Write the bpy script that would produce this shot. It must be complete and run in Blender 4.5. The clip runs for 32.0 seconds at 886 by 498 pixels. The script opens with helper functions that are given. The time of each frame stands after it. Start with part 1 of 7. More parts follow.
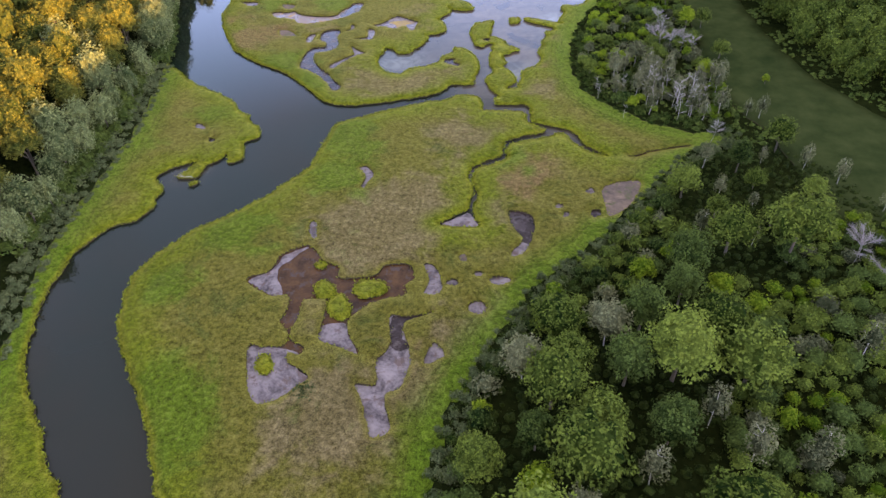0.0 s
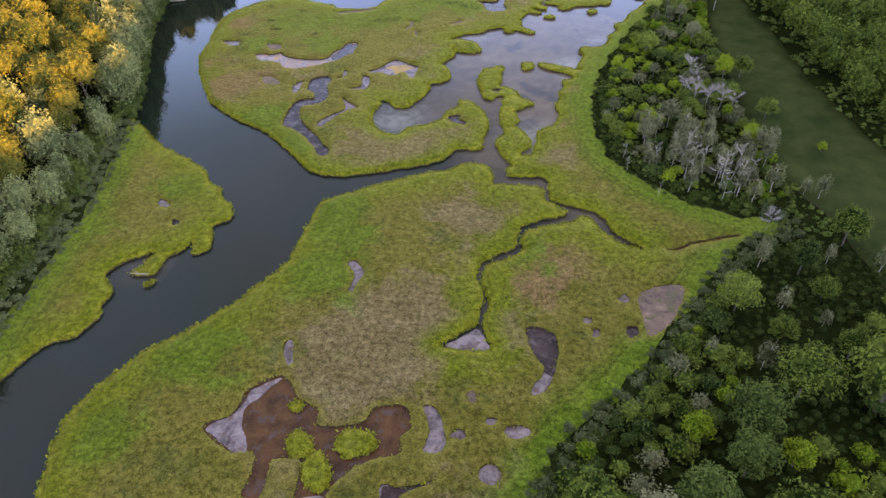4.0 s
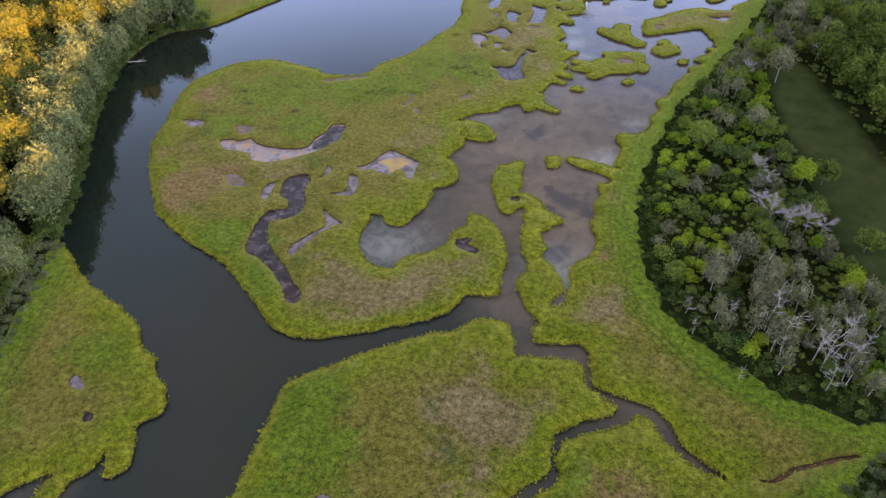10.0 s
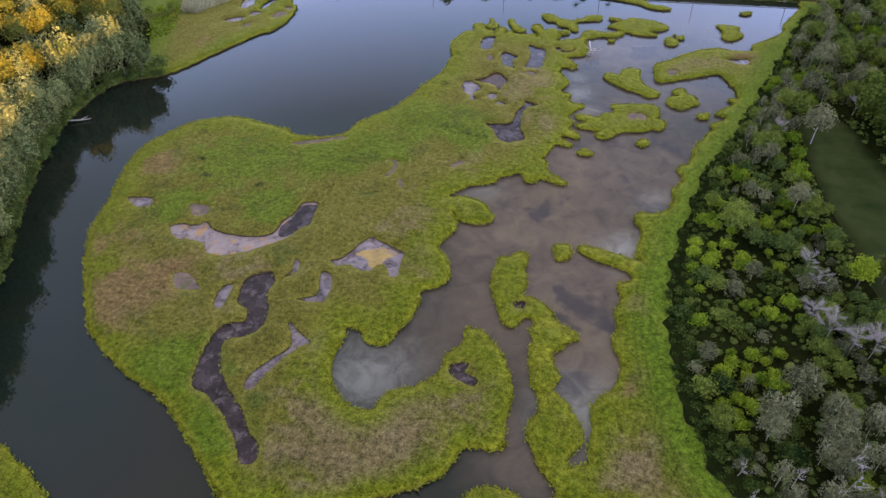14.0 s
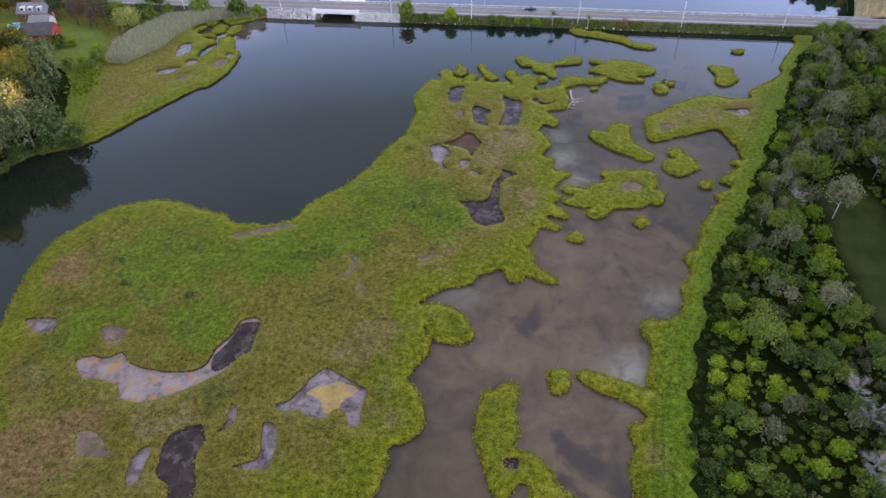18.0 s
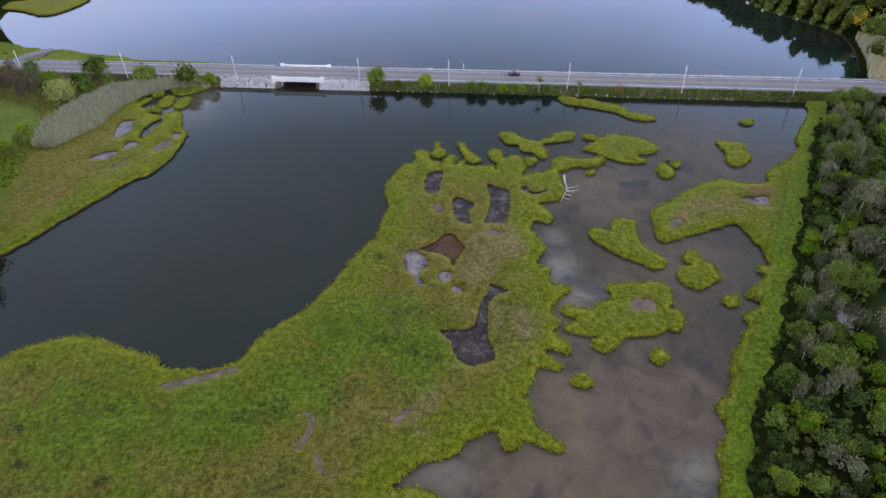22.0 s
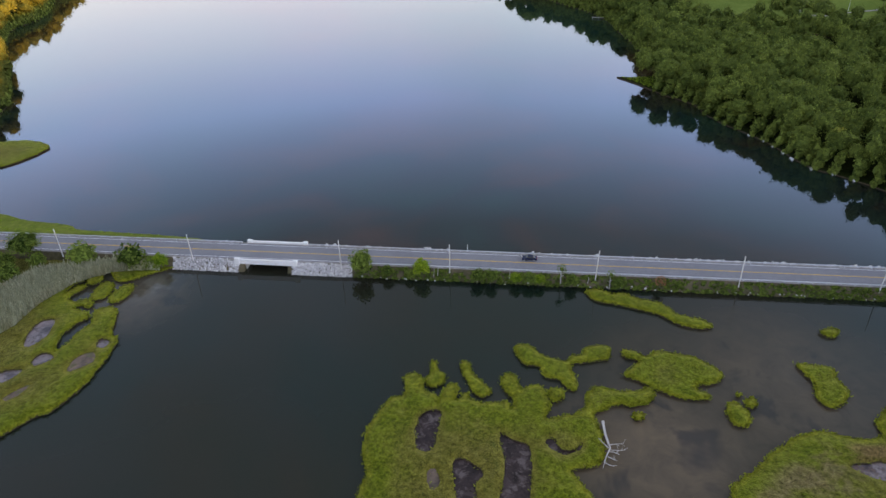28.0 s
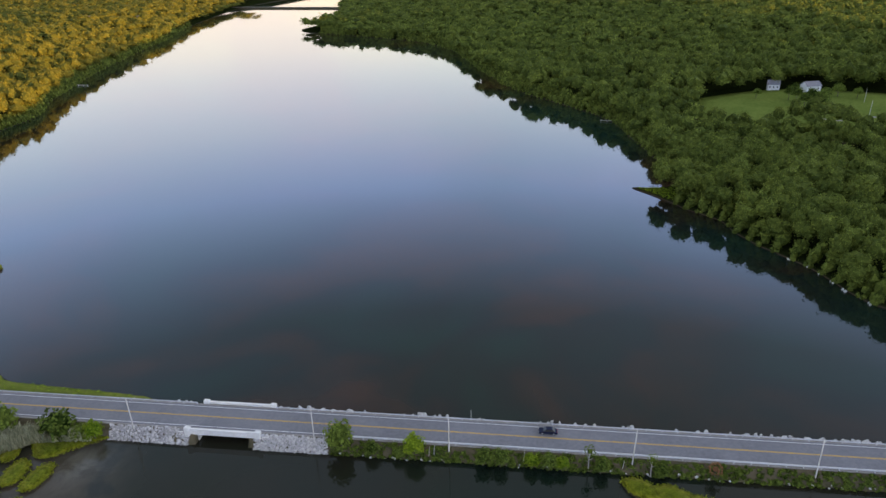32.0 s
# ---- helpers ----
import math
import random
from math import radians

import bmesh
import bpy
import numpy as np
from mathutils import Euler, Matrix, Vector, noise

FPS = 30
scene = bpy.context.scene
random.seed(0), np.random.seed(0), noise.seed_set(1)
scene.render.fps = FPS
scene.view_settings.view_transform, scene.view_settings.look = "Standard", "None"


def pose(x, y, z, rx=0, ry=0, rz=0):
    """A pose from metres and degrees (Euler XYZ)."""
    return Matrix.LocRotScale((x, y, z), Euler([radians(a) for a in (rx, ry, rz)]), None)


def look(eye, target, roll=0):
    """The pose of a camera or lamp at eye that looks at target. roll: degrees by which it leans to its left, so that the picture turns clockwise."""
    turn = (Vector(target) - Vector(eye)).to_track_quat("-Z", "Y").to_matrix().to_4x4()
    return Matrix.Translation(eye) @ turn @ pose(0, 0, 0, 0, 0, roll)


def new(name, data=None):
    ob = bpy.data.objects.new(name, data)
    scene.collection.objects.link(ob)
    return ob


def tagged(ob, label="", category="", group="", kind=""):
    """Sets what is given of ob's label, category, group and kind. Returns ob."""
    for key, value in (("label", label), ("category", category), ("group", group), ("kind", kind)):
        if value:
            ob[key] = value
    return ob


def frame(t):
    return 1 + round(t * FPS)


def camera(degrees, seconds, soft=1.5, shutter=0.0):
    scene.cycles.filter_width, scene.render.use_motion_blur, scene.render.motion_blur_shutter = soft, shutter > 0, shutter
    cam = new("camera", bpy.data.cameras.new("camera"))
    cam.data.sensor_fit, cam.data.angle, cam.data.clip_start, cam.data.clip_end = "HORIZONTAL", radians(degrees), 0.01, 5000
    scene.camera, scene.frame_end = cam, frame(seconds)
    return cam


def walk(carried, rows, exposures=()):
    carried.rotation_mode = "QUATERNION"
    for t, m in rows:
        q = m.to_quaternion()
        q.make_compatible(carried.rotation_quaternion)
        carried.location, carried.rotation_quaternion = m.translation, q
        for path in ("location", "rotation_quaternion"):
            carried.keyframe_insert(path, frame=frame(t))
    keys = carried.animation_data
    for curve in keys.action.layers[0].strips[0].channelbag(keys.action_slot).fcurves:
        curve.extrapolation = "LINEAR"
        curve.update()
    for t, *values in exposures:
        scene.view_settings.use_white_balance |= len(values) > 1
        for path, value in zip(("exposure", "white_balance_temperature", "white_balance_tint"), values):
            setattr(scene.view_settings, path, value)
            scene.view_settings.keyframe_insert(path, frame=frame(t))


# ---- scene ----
cam = camera(67.8, 32.0)
METRES, EYE, TILT, LEAN, TURN = 321.4, 107.0, 0.0, 0.0, 13.2
ROWS = [
    (0.0, 0.0, 0.0, 0.0, -1.21, -41.09, 1.39),
    (0.5, 0.0001, 0.0158, 0.0003, -1.19, -41.09, 1.38),
    (1.0, 0.0004, 0.0315, 0.0005, -1.15, -41.1, 1.39),
    (1.5, 0.0006, 0.0473, 0.0006, -1.11, -41.1, 1.37),
    (2.0, 0.0008, 0.063, 0.0009, -1.08, -41.12, 1.38),
    (2.5, 0.001, 0.0788, 0.0011, -1.04, -41.12, 1.37),
    (3.0, 0.0011, 0.0945, 0.0014, -1.01, -41.14, 1.36),
    (3.5, 0.0012, 0.1102, 0.0015, -0.98, -41.14, 1.35),
    (5.5, 0.0018, 0.173, 0.0022, -0.87, -41.16, 1.36),
    (6.0, 0.002, 0.1886, 0.0022, -0.84, -41.17, 1.35),
    (6.5, 0.002, 0.2042, 0.0023, -0.81, -41.15, 1.34),
    (7.0, 0.0024, 0.2198, 0.0024, -0.76, -41.13, 1.36),
    (7.5, 0.0024, 0.2355, 0.0027, -0.72, -41.15, 1.35),
    (8.0, 0.0026, 0.2512, 0.003, -0.68, -41.15, 1.34),
    (8.5, 0.0025, 0.2669, 0.0031, -0.65, -41.14, 1.33),
    (9.0, 0.0027, 0.2824, 0.0031, -0.61, -41.12, 1.33),
    (9.5, 0.0028, 0.2981, 0.0033, -0.56, -41.13, 1.33),
    (10.0, 0.0029, 0.3137, 0.0035, -0.52, -41.1, 1.34),
    (10.5, 0.0029, 0.3282, 0.0037, -0.49, -41.11, 1.32),
    (11.0, 0.0031, 0.3438, 0.0036, -0.44, -41.08, 1.32),
    (11.5, 0.0028, 0.3594, 0.0042, -0.42, -41.1, 1.3),
    (12.0, 0.0034, 0.375, 0.0042, -0.34, -41.08, 1.31),
    (12.5, 0.0033, 0.3906, 0.0044, -0.33, -41.08, 1.32),
    (13.0, 0.0039, 0.4061, 0.0046, -0.74, -41.08, 1.33),
    (13.5, 0.004, 0.4218, 0.0054, -1.22, -41.14, 1.32),
    (14.0, 0.0041, 0.4372, 0.0052, -1.7, -41.1, 1.31),
    (14.5, 0.0049, 0.4527, 0.0053, -2.14, -41.09, 1.32),
    (16.5, 0.0081, 0.5151, 0.0064, -3.66, -41.09, 1.31),
    (17.0, 0.009, 0.5306, 0.0069, -4.1, -41.11, 1.3),
    (17.5, 0.0101, 0.546, 0.0067, -4.53, -41.07, 1.31),
    (18.0, 0.0116, 0.5615, 0.0068, -4.93, -41.04, 1.31),
    (18.5, 0.0132, 0.5771, 0.007, -5.35, -41.02, 1.32),
    (19.0, 0.015, 0.5924, 0.007, -5.72, -41.0, 1.33),
    (19.5, 0.0168, 0.6079, 0.0077, -6.0, -41.02, 1.34),
    (20.0, 0.0186, 0.6233, 0.0079, -6.27, -41.0, 1.34),
    (20.5, 0.0204, 0.6389, 0.0086, -6.51, -41.03, 1.34),
    (21.0, 0.023, 0.6544, 0.0086, -6.77, -40.64, 1.38),
    (21.5, 0.025, 0.6698, 0.0091, -6.93, -39.98, 1.38),
    (22.0, 0.0272, 0.6852, 0.0089, -6.95, -39.24, 1.36),
    (22.5, 0.0293, 0.7008, 0.0093, -6.96, -38.55, 1.33),
    (23.0, 0.0313, 0.7162, 0.0095, -6.94, -37.84, 1.32),
    (23.5, 0.0336, 0.7316, 0.0097, -6.93, -37.11, 1.33),
    (24.0, 0.0359, 0.7471, 0.0098, -6.89, -36.41, 1.32),
    (24.5, 0.038, 0.7626, 0.0102, -6.85, -35.73, 1.32),
    (25.0, 0.04, 0.7779, 0.0104, -6.82, -35.05, 1.28),
    (25.5, 0.042, 0.7934, 0.0102, -6.79, -34.36, 1.27),
    (27.5, 0.0509, 0.8549, 0.0108, -6.62, -31.56, 1.29),
    (28.0, 0.0533, 0.8705, 0.0108, -6.58, -30.83, 1.29),
    (28.5, 0.0558, 0.8861, 0.0108, -6.51, -30.1, 1.29),
    (29.0, 0.058, 0.9018, 0.0108, -6.47, -29.36, 1.29),
    (29.5, 0.0599, 0.9173, 0.011, -6.44, -28.54, 1.25),
    (30.0, 0.0624, 0.9327, 0.0113, -6.39, -27.71, 1.28),
    (30.5, 0.0645, 0.9484, 0.0112, -6.35, -26.76, 1.24),
    (31.0, 0.0671, 0.9641, 0.0112, -6.3, -25.68, 1.24),
    (31.5, 0.0696, 0.9797, 0.0114, -6.24, -24.59, 1.24),
    (32.0, 0.0718, 0.9954, 0.0114, -6.19, -23.49, 1.21),
]
EXPOSURES = [(0.0, 4.58, 6880, 28), (14.0, 4.33, 6880, 27), (21.0, 4.16, 6780, 22), (28.0, 3.72, 6750, 17), (32.0, 3.56, 6750, 15)]
walk(cam, [(t, pose(0, 0, EYE, TILT, LEAN, TURN) @ pose(METRES * x, METRES * y, METRES * z, 90 + pitch, roll, yaw)) for t, x, y, z, yaw, pitch, roll in ROWS], EXPOSURES)

# ---- light: a very low sun from the east, thin cloud above ----
SUN_EL, SUN_AZ = 1.7, 110.0          # degrees; azimuth clockwise from +y
sky_world = bpy.data.worlds.new("low_sun_sky")
scene.world = sky_world
sky_world.use_nodes = True
wn = sky_world.node_tree.nodes
wl = sky_world.node_tree.links
sky = wn.new("ShaderNodeTexSky")
sky.sky_type = "NISHITA"
sky.sun_disc = False
sky.sun_elevation = radians(SUN_EL)
sky.sun_rotation = radians(SUN_AZ)
sky.altitude = 0.0
sky.air_density, sky.dust_density, sky.ozone_density = 1.0, 0.4, 2.0
# a thin veil of cloud over the whole sky, warmer towards the horizon
geo = wn.new("ShaderNodeTexCoord")
sep = wn.new("ShaderNodeSeparateXYZ")
wl.new(geo.outputs["Generated"], sep.inputs[0])
veil = wn.new("ShaderNodeValToRGB")
for i, (p, c) in enumerate(((0.0, (0.66, 0.55, 0.47)), (0.11, (0.86, 0.82, 0.80)), (0.22, (0.85, 0.95, 1.20)), (0.31, (0.68, 0.95, 1.66)), (0.39, (0.45, 0.64, 1.06)), (0.48, (0.23, 0.28, 0.36)), (0.62, (0.26, 0.28, 0.28)), (1.0, (0.44, 0.42, 0.38)))):
    e = veil.color_ramp.elements[i] if i < 2 else veil.color_ramp.elements.new(p)
    e.position, e.color = p, (*c, 1)
wl.new(sep.outputs["Z"], veil.inputs[0])
fleece = wn.new("ShaderNodeTexNoise")
fleece.inputs["Scale"].default_value, fleece.inputs["Detail"].default_value = 2.6, 5
wl.new(geo.outputs["Generated"], fleece.inputs["Vector"])
cover = wn.new("ShaderNodeMapRange")
cover.inputs[1].default_value, cover.inputs[2].default_value, cover.inputs[3].default_value, cover.inputs[4].default_value = 0.35, 0.65, 0.60, 0.92
wl.new(fleece.outputs["Fac"], cover.inputs[0])
clouded = wn.new("ShaderNodeMix")
clouded.data_type = "RGBA"
wl.new(cover.outputs[0], clouded.inputs[0])
wl.new(sky.outputs[0], clouded.inputs[6])
toward = wn.new("ShaderNodeVectorMath")
toward.operation = "DOT_PRODUCT"
toward.inputs[1].default_value = (math.sin(radians(SUN_AZ)), math.cos(radians(SUN_AZ)), 0.0)
wl.new(geo.outputs["Generated"], toward.inputs[0])
glow = wn.new("ShaderNodeMapRange")
glow.inputs[1].default_value, glow.inputs[2].default_value, glow.inputs[3].default_value, glow.inputs[4].default_value = -0.4, 0.6, 1.0, 1.6
wl.new(toward.outputs["Value"], glow.inputs[0])
lit_veil = wn.new("ShaderNodeVectorMath")
lit_veil.operation = "SCALE"
wl.new(veil.outputs[0], lit_veil.inputs[0])
wl.new(glow.outputs[0], lit_veil.inputs["Scale"])
wl.new(lit_veil.outputs[0], clouded.inputs[7])
wl.new(clouded.outputs[2], wn["Background"].inputs[0])
wn["Background"].inputs[1].default_value = 0.15
sun_data = bpy.data.lights.new("sun", "SUN")
sun_data.energy, sun_data.angle, sun_data.color = 1.25, radians(0.6), (1.0, 0.52, 0.13)
sun = new("sun", sun_data)
az, el_ = radians(SUN_AZ), radians(SUN_EL)
sun.matrix_world = look((0, 0, 300), Vector((0, 0, 300)) - Vector((math.sin(az) * math.cos(el_), math.cos(az) * math.cos(el_), math.sin(el_))))

rng = np.random.default_rng(7)


# ---- materials ----
class Nodes:
    """A small wrapper to write node materials in few lines."""

    def __init__(self, name, rough=0.8, spec=0.3):
        self.mat = bpy.data.materials.new(name)
        self.mat.use_nodes = True
        self.t = self.mat.node_tree
        self.n = self.t.nodes
        self.b = self.n["Principled BSDF"]
        self.b.inputs["Roughness"].default_value = rough
        self.b.inputs["Specular IOR Level"].default_value = spec
        self.co = self.n.new("ShaderNodeTexCoord").outputs["Object"]

    def link(self, a, b):
        self.t.links.new(a, b)

    def world_co(self):
        return self.n.new("ShaderNodeNewGeometry").outputs["Position"]

    def noise(self, scale, detail=4, rough=0.55, co=None, distort=0.0):
        k = self.n.new("ShaderNodeTexNoise")
        k.inputs["Scale"].default_value, k.inputs["Detail"].default_value = scale, detail
        k.inputs["Roughness"].default_value, k.inputs["Distortion"].default_value = rough, distort
        self.link(co or self.co, k.inputs["Vector"])
        return k.outputs["Fac"]

    def voronoi(self, scale, co=None, out="Distance"):
        k = self.n.new("ShaderNodeTexVoronoi")
        k.inputs["Scale"].default_value = scale
        self.link(co or self.co, k.inputs["Vector"])
        return k.outputs[out]

    def ramp(self, fac, *stops):
        k = self.n.new("ShaderNodeValToRGB")
        e = k.color_ramp.elements
        for i, (p, c) in enumerate(stops):
            s = e[i] if i < 2 else e.new(p)
            s.position, s.color = p, (*c, 1) if not isinstance(c, float) else (c, c, c, 1)
        self.link(fac, k.inputs[0])
        return k.outputs[0]

    def span(self, fac, a, b, lo=0.0, hi=1.0):
        k = self.n.new("ShaderNodeMapRange")
        k.interpolation_type = "SMOOTHSTEP"
        for i, v in enumerate((a, b, lo, hi)):
            k.inputs[1 + i].default_value = v
        self.link(fac, k.inputs[0])
        return k.outputs[0]

    def mix(self, fac, a, b, mode="MIX"):
        k = self.n.new("ShaderNodeMix")
        k.data_type, k.blend_type = "RGBA", mode
        for sock, v in ((k.inputs[0], fac), (k.inputs[6], a), (k.inputs[7], b)):
            if isinstance(v, (int, float)):
                sock.default_value = v
            elif isinstance(v, tuple):
                sock.default_value = (*v, 1)
            else:
                self.link(v, sock)
        return k.outputs[2]

    def math(self, op, a, b=0.0):
        k = self.n.new("ShaderNodeMath")
        k.operation = op
        for sock, v in zip(k.inputs, (a, b)):
            if isinstance(v, (int, float)):
                sock.default_value = v
            else:
                self.link(v, sock)
        return k.outputs[0]

    def attr(self, name):
        k = self.n.new("ShaderNodeAttribute")
        k.attribute_name = name
        return k.outputs["Fac"]

    def color(self, v):
        if isinstance(v, tuple):
            self.b.inputs["Base Color"].default_value = (*v, 1)
        else:
            self.link(v, self.b.inputs["Base Color"])
        return self

    def rough(self, v):
        self.link(v, self.b.inputs["Roughness"])
        return self

    def bump(self, h, strength=0.5, dist=0.1):
        k = self.n.new("ShaderNodeBump")
        k.inputs["Strength"].default_value, k.inputs["Distance"].default_value = strength, dist
        self.link(h, k.inputs["Height"])
        self.link(k.outputs[0], self.b.inputs["Normal"])
        return self


def marsh_material():
    """Salt-marsh grass: lush along the banks, olive within, with straw, fresh green and ruddy stands."""
    m = Nodes("marsh_grass", 0.9, 0.04)
    m.b.inputs["Sheen Weight"].default_value, m.b.inputs["Sheen Roughness"].default_value = 0.25, 0.35
    m.b.inputs["Sheen Tint"].default_value = (0.85, 0.80, 0.22, 1)
    co = m.world_co()
    big, mid, fine, speck = m.noise(0.03, 4, 0.6, co), m.noise(0.13, 5, 0.65, co, 0.4), m.noise(0.9, 4, 0.7, co), m.noise(2.8, 3, 0.8, co)
    bank, pool, wood = m.attr("bank"), m.attr("pool"), m.attr("wood")
    wob = m.math("MULTIPLY", m.math("SUBTRACT", mid, 0.5), 14.0)
    wisp = m.math("MULTIPLY", m.math("SUBTRACT", m.math("ADD", m.math("MULTIPLY", mid, 0.6), m.math("MULTIPLY", big, 0.4)), 0.5), 3.0)
    mott = m.math("ADD", m.math("MULTIPLY", mid, 0.6), m.math("MULTIPLY", fine, 0.4))
    lush = m.ramp(mott, (0.30, (0.055, 0.081, 0.005)), (0.50, (0.089, 0.108, 0.007)), (0.70, (0.127, 0.138, 0.014)))
    olive = m.ramp(mott, (0.30, (0.058, 0.058, 0.010)), (0.48, (0.092, 0.086, 0.015)), (0.70, (0.129, 0.111, 0.029)))
    straw = m.ramp(mott, (0.3, (0.084, 0.063, 0.025)), (0.5, (0.117, 0.090, 0.041)), (0.7, (0.165, 0.128, 0.068)))
    inner = m.span(m.math("ADD", bank, wob), 1.0, 13.0)
    c = m.mix(inner, lush, olive)
    dry = m.span(m.math("ADD", m.attr("dry"), wisp), 0.25, 0.75, 0.0, 0.9)
    c = m.mix(m.math("MULTIPLY", dry, m.span(bank, 1.0, 7.0)), c, straw)
    ruddy = m.span(m.math("ADD", m.attr("ruddy"), wisp), 0.30, 0.80, 0.0, 0.85)
    c = m.mix(m.math("MULTIPLY", ruddy, m.span(bank, 0.5, 3.0)), c, m.ramp(mott, (0.3, (0.093, 0.056, 0.024)), (0.7, (0.176, 0.112, 0.055))))
    green = m.span(m.math("ADD", m.attr("fresh"), wisp), 0.22, 0.68, 0.0, 0.9)
    c = m.mix(green, c, m.ramp(mott, (0.3, (0.036, 0.065, 0.006)), (0.5, (0.058, 0.096, 0.007)), (0.7, (0.085, 0.122, 0.014))))
    stand = m.span(m.noise(0.07, 5, 0.7, co, 0.6), 0.54, 0.66, 0.0, 0.7)
    c = m.mix(m.math("MULTIPLY", stand, inner), c, (0.044, 0.058, 0.012))
    edge = m.span(m.math("ADD", wood, m.math("MULTIPLY", wob, 0.35)), 2.5, 11.0, 0.88, 0.0)
    c = m.mix(edge, c, m.ramp(mott, (0.3, (0.037, 0.082, 0.005)), (0.7, (0.089, 0.142, 0.010))))
    rim = m.math("MULTIPLY", m.span(pool, 0.2, 1.8, 1.0, 0.0), 0.55)
    c = m.mix(rim, c, (0.131, 0.116, 0.021))
    c = m.mix(m.span(m.math("ADD", bank, m.math("MULTIPLY", wob, 0.08)), 0.2, 1.7, 0.85, 0.0), c, m.ramp(fine, (0.35, (0.111, 0.126, 0.007)), (0.65, (0.179, 0.176, 0.017))))
    rush = m.span(m.noise(0.33, 5, 0.75, co), 0.64, 0.70, 0.0, 0.5)
    c = m.mix(m.math("MULTIPLY", rush, inner), c, (0.026, 0.038, 0.011))
    line = m.math("ABSOLUTE", m.math("SUBTRACT", m.math("ADD", wood, m.math("MULTIPLY", wob, 0.12)), 6.0))
    line = m.math("ABSOLUTE", m.math("SUBTRACT", line, 0.8))
    c = m.mix(m.span(line, 0.10, 0.45, 0.35, 0.0), c, (0.037, 0.042, 0.007))
    grain = m.math("ADD", m.math("MULTIPLY", fine, 0.45), m.math("MULTIPLY", speck, 0.55))
    fleck = m.span(m.noise(0.75, 4, 0.8, co, 0.3), 0.60, 0.68, 0.0, 0.6)
    c = m.mix(fleck, c, m.ramp(mid, (0.4, (0.043, 0.054, 0.011)), (0.6, (0.082, 0.064, 0.025))))
    c = m.mix(0.72, c, m.ramp(grain, (0.38, 0.04), (0.62, 0.96)), "OVERLAY")
    m.color(c).bump(m.math("ADD", m.math("MULTIPLY", fine, 1.0), m.math("MULTIPLY", speck, 0.5)), 0.9, 0.5)
    return m.mat


def leaf_material(name, dark, light, translucent=0.18):
    m = Nodes(name, 0.85, 0.03)
    info, isl = m.n.new("ShaderNodeObjectInfo").outputs["Random"], m.n.new("ShaderNodeNewGeometry").outputs["Random Per Island"]
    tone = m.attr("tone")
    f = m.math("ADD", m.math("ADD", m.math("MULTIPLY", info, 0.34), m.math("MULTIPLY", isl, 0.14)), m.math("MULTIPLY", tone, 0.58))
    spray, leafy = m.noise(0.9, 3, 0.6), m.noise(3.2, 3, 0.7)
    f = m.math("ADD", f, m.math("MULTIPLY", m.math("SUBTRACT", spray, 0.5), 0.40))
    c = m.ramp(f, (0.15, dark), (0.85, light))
    c = m.mix(0.40, c, m.ramp(leafy, (0.34, 0.10), (0.66, 0.90)), "OVERLAY")
    m.color(c).bump(m.math("ADD", leafy, m.math("MULTIPLY", spray, 1.5)), 0.5, 0.25)
    tr_ = m.n.new("ShaderNodeBsdfTranslucent")
    m.link(c, tr_.inputs[0])
    mx = m.n.new("ShaderNodeMixShader")
    mx.inputs[0].default_value = translucent
    m.link(m.b.outputs[0], mx.inputs[1])
    m.link(tr_.outputs[0], mx.inputs[2])
    m.link(mx.outputs[0], m.n["Material Output"].inputs["Surface"])
    return m.mat


def plain(name, lo, hi, scale=3.0, rough=0.85, bump=0.3, dist=0.05, spec=0.12):
    m = Nodes(name, rough, spec)
    co = m.world_co()
    a, b = m.noise(scale, 5, 0.6, co), m.noise(scale * 0.13, 3, 0.5, co)
    m.color(m.ramp(m.math("ADD", m.math("MULTIPLY", a, 0.6), m.math("MULTIPLY", b, 0.4)), (0.33, lo), (0.67, hi)))
    m.bump(a, bump, dist)
    return m.mat


def water_material():
    m = Nodes("estuary_water", 0.04, 0.5)
    m.b.inputs["IOR"].default_value = 1.333
    co = m.world_co()
    silt, pale = m.attr("silt"), m.attr("pale")
    cloud, wisp = m.noise(0.018, 4, 0.6, co, 0.6), m.noise(0.16, 5, 0.65, co, 0.8)
    broad = m.noise(0.007, 4, 0.6, co, 0.5)
    lake = m.ramp(m.math("ADD", m.math("MULTIPLY", broad, 0.75), m.math("MULTIPLY", cloud, 0.25)), (0.42, (0.006, 0.019, 0.014)), (0.50, (0.008, 0.012, 0.010)), (0.59, (0.032, 0.016, 0.009)))
    river = m.ramp(m.math("ADD", m.math("MULTIPLY", broad, 0.5), m.math("MULTIPLY", cloud, 0.5)), (0.40, (0.006, 0.013, 0.009)), (0.60, (0.014, 0.014, 0.009)))
    deep = m.mix(m.attr("lake"), river, lake)
    mud = m.ramp(m.math("ADD", m.math("MULTIPLY", cloud, 0.5), m.math("MULTIPLY", wisp, 0.5)), (0.32, (0.046, 0.034, 0.026)), (0.50, (0.095, 0.071, 0.048)), (0.66, (0.138, 0.100, 0.062)))
    mud = m.mix(m.span(m.noise(0.055, 4, 0.55, co, 0.4), 0.57, 0.66, 0.0, 0.8), mud, (0.030, 0.026, 0.028))
    c = m.mix(silt, deep, mud)
    c = m.mix(m.math("MULTIPLY", pale, m.span(wisp, 0.35, 0.65, 0.35, 1.0)), c, (0.21, 0.21, 0.185))
    m.color(c).bump(m.noise(0.9, 3, 0.5, co), 0.03, 0.05)
    return m.mat


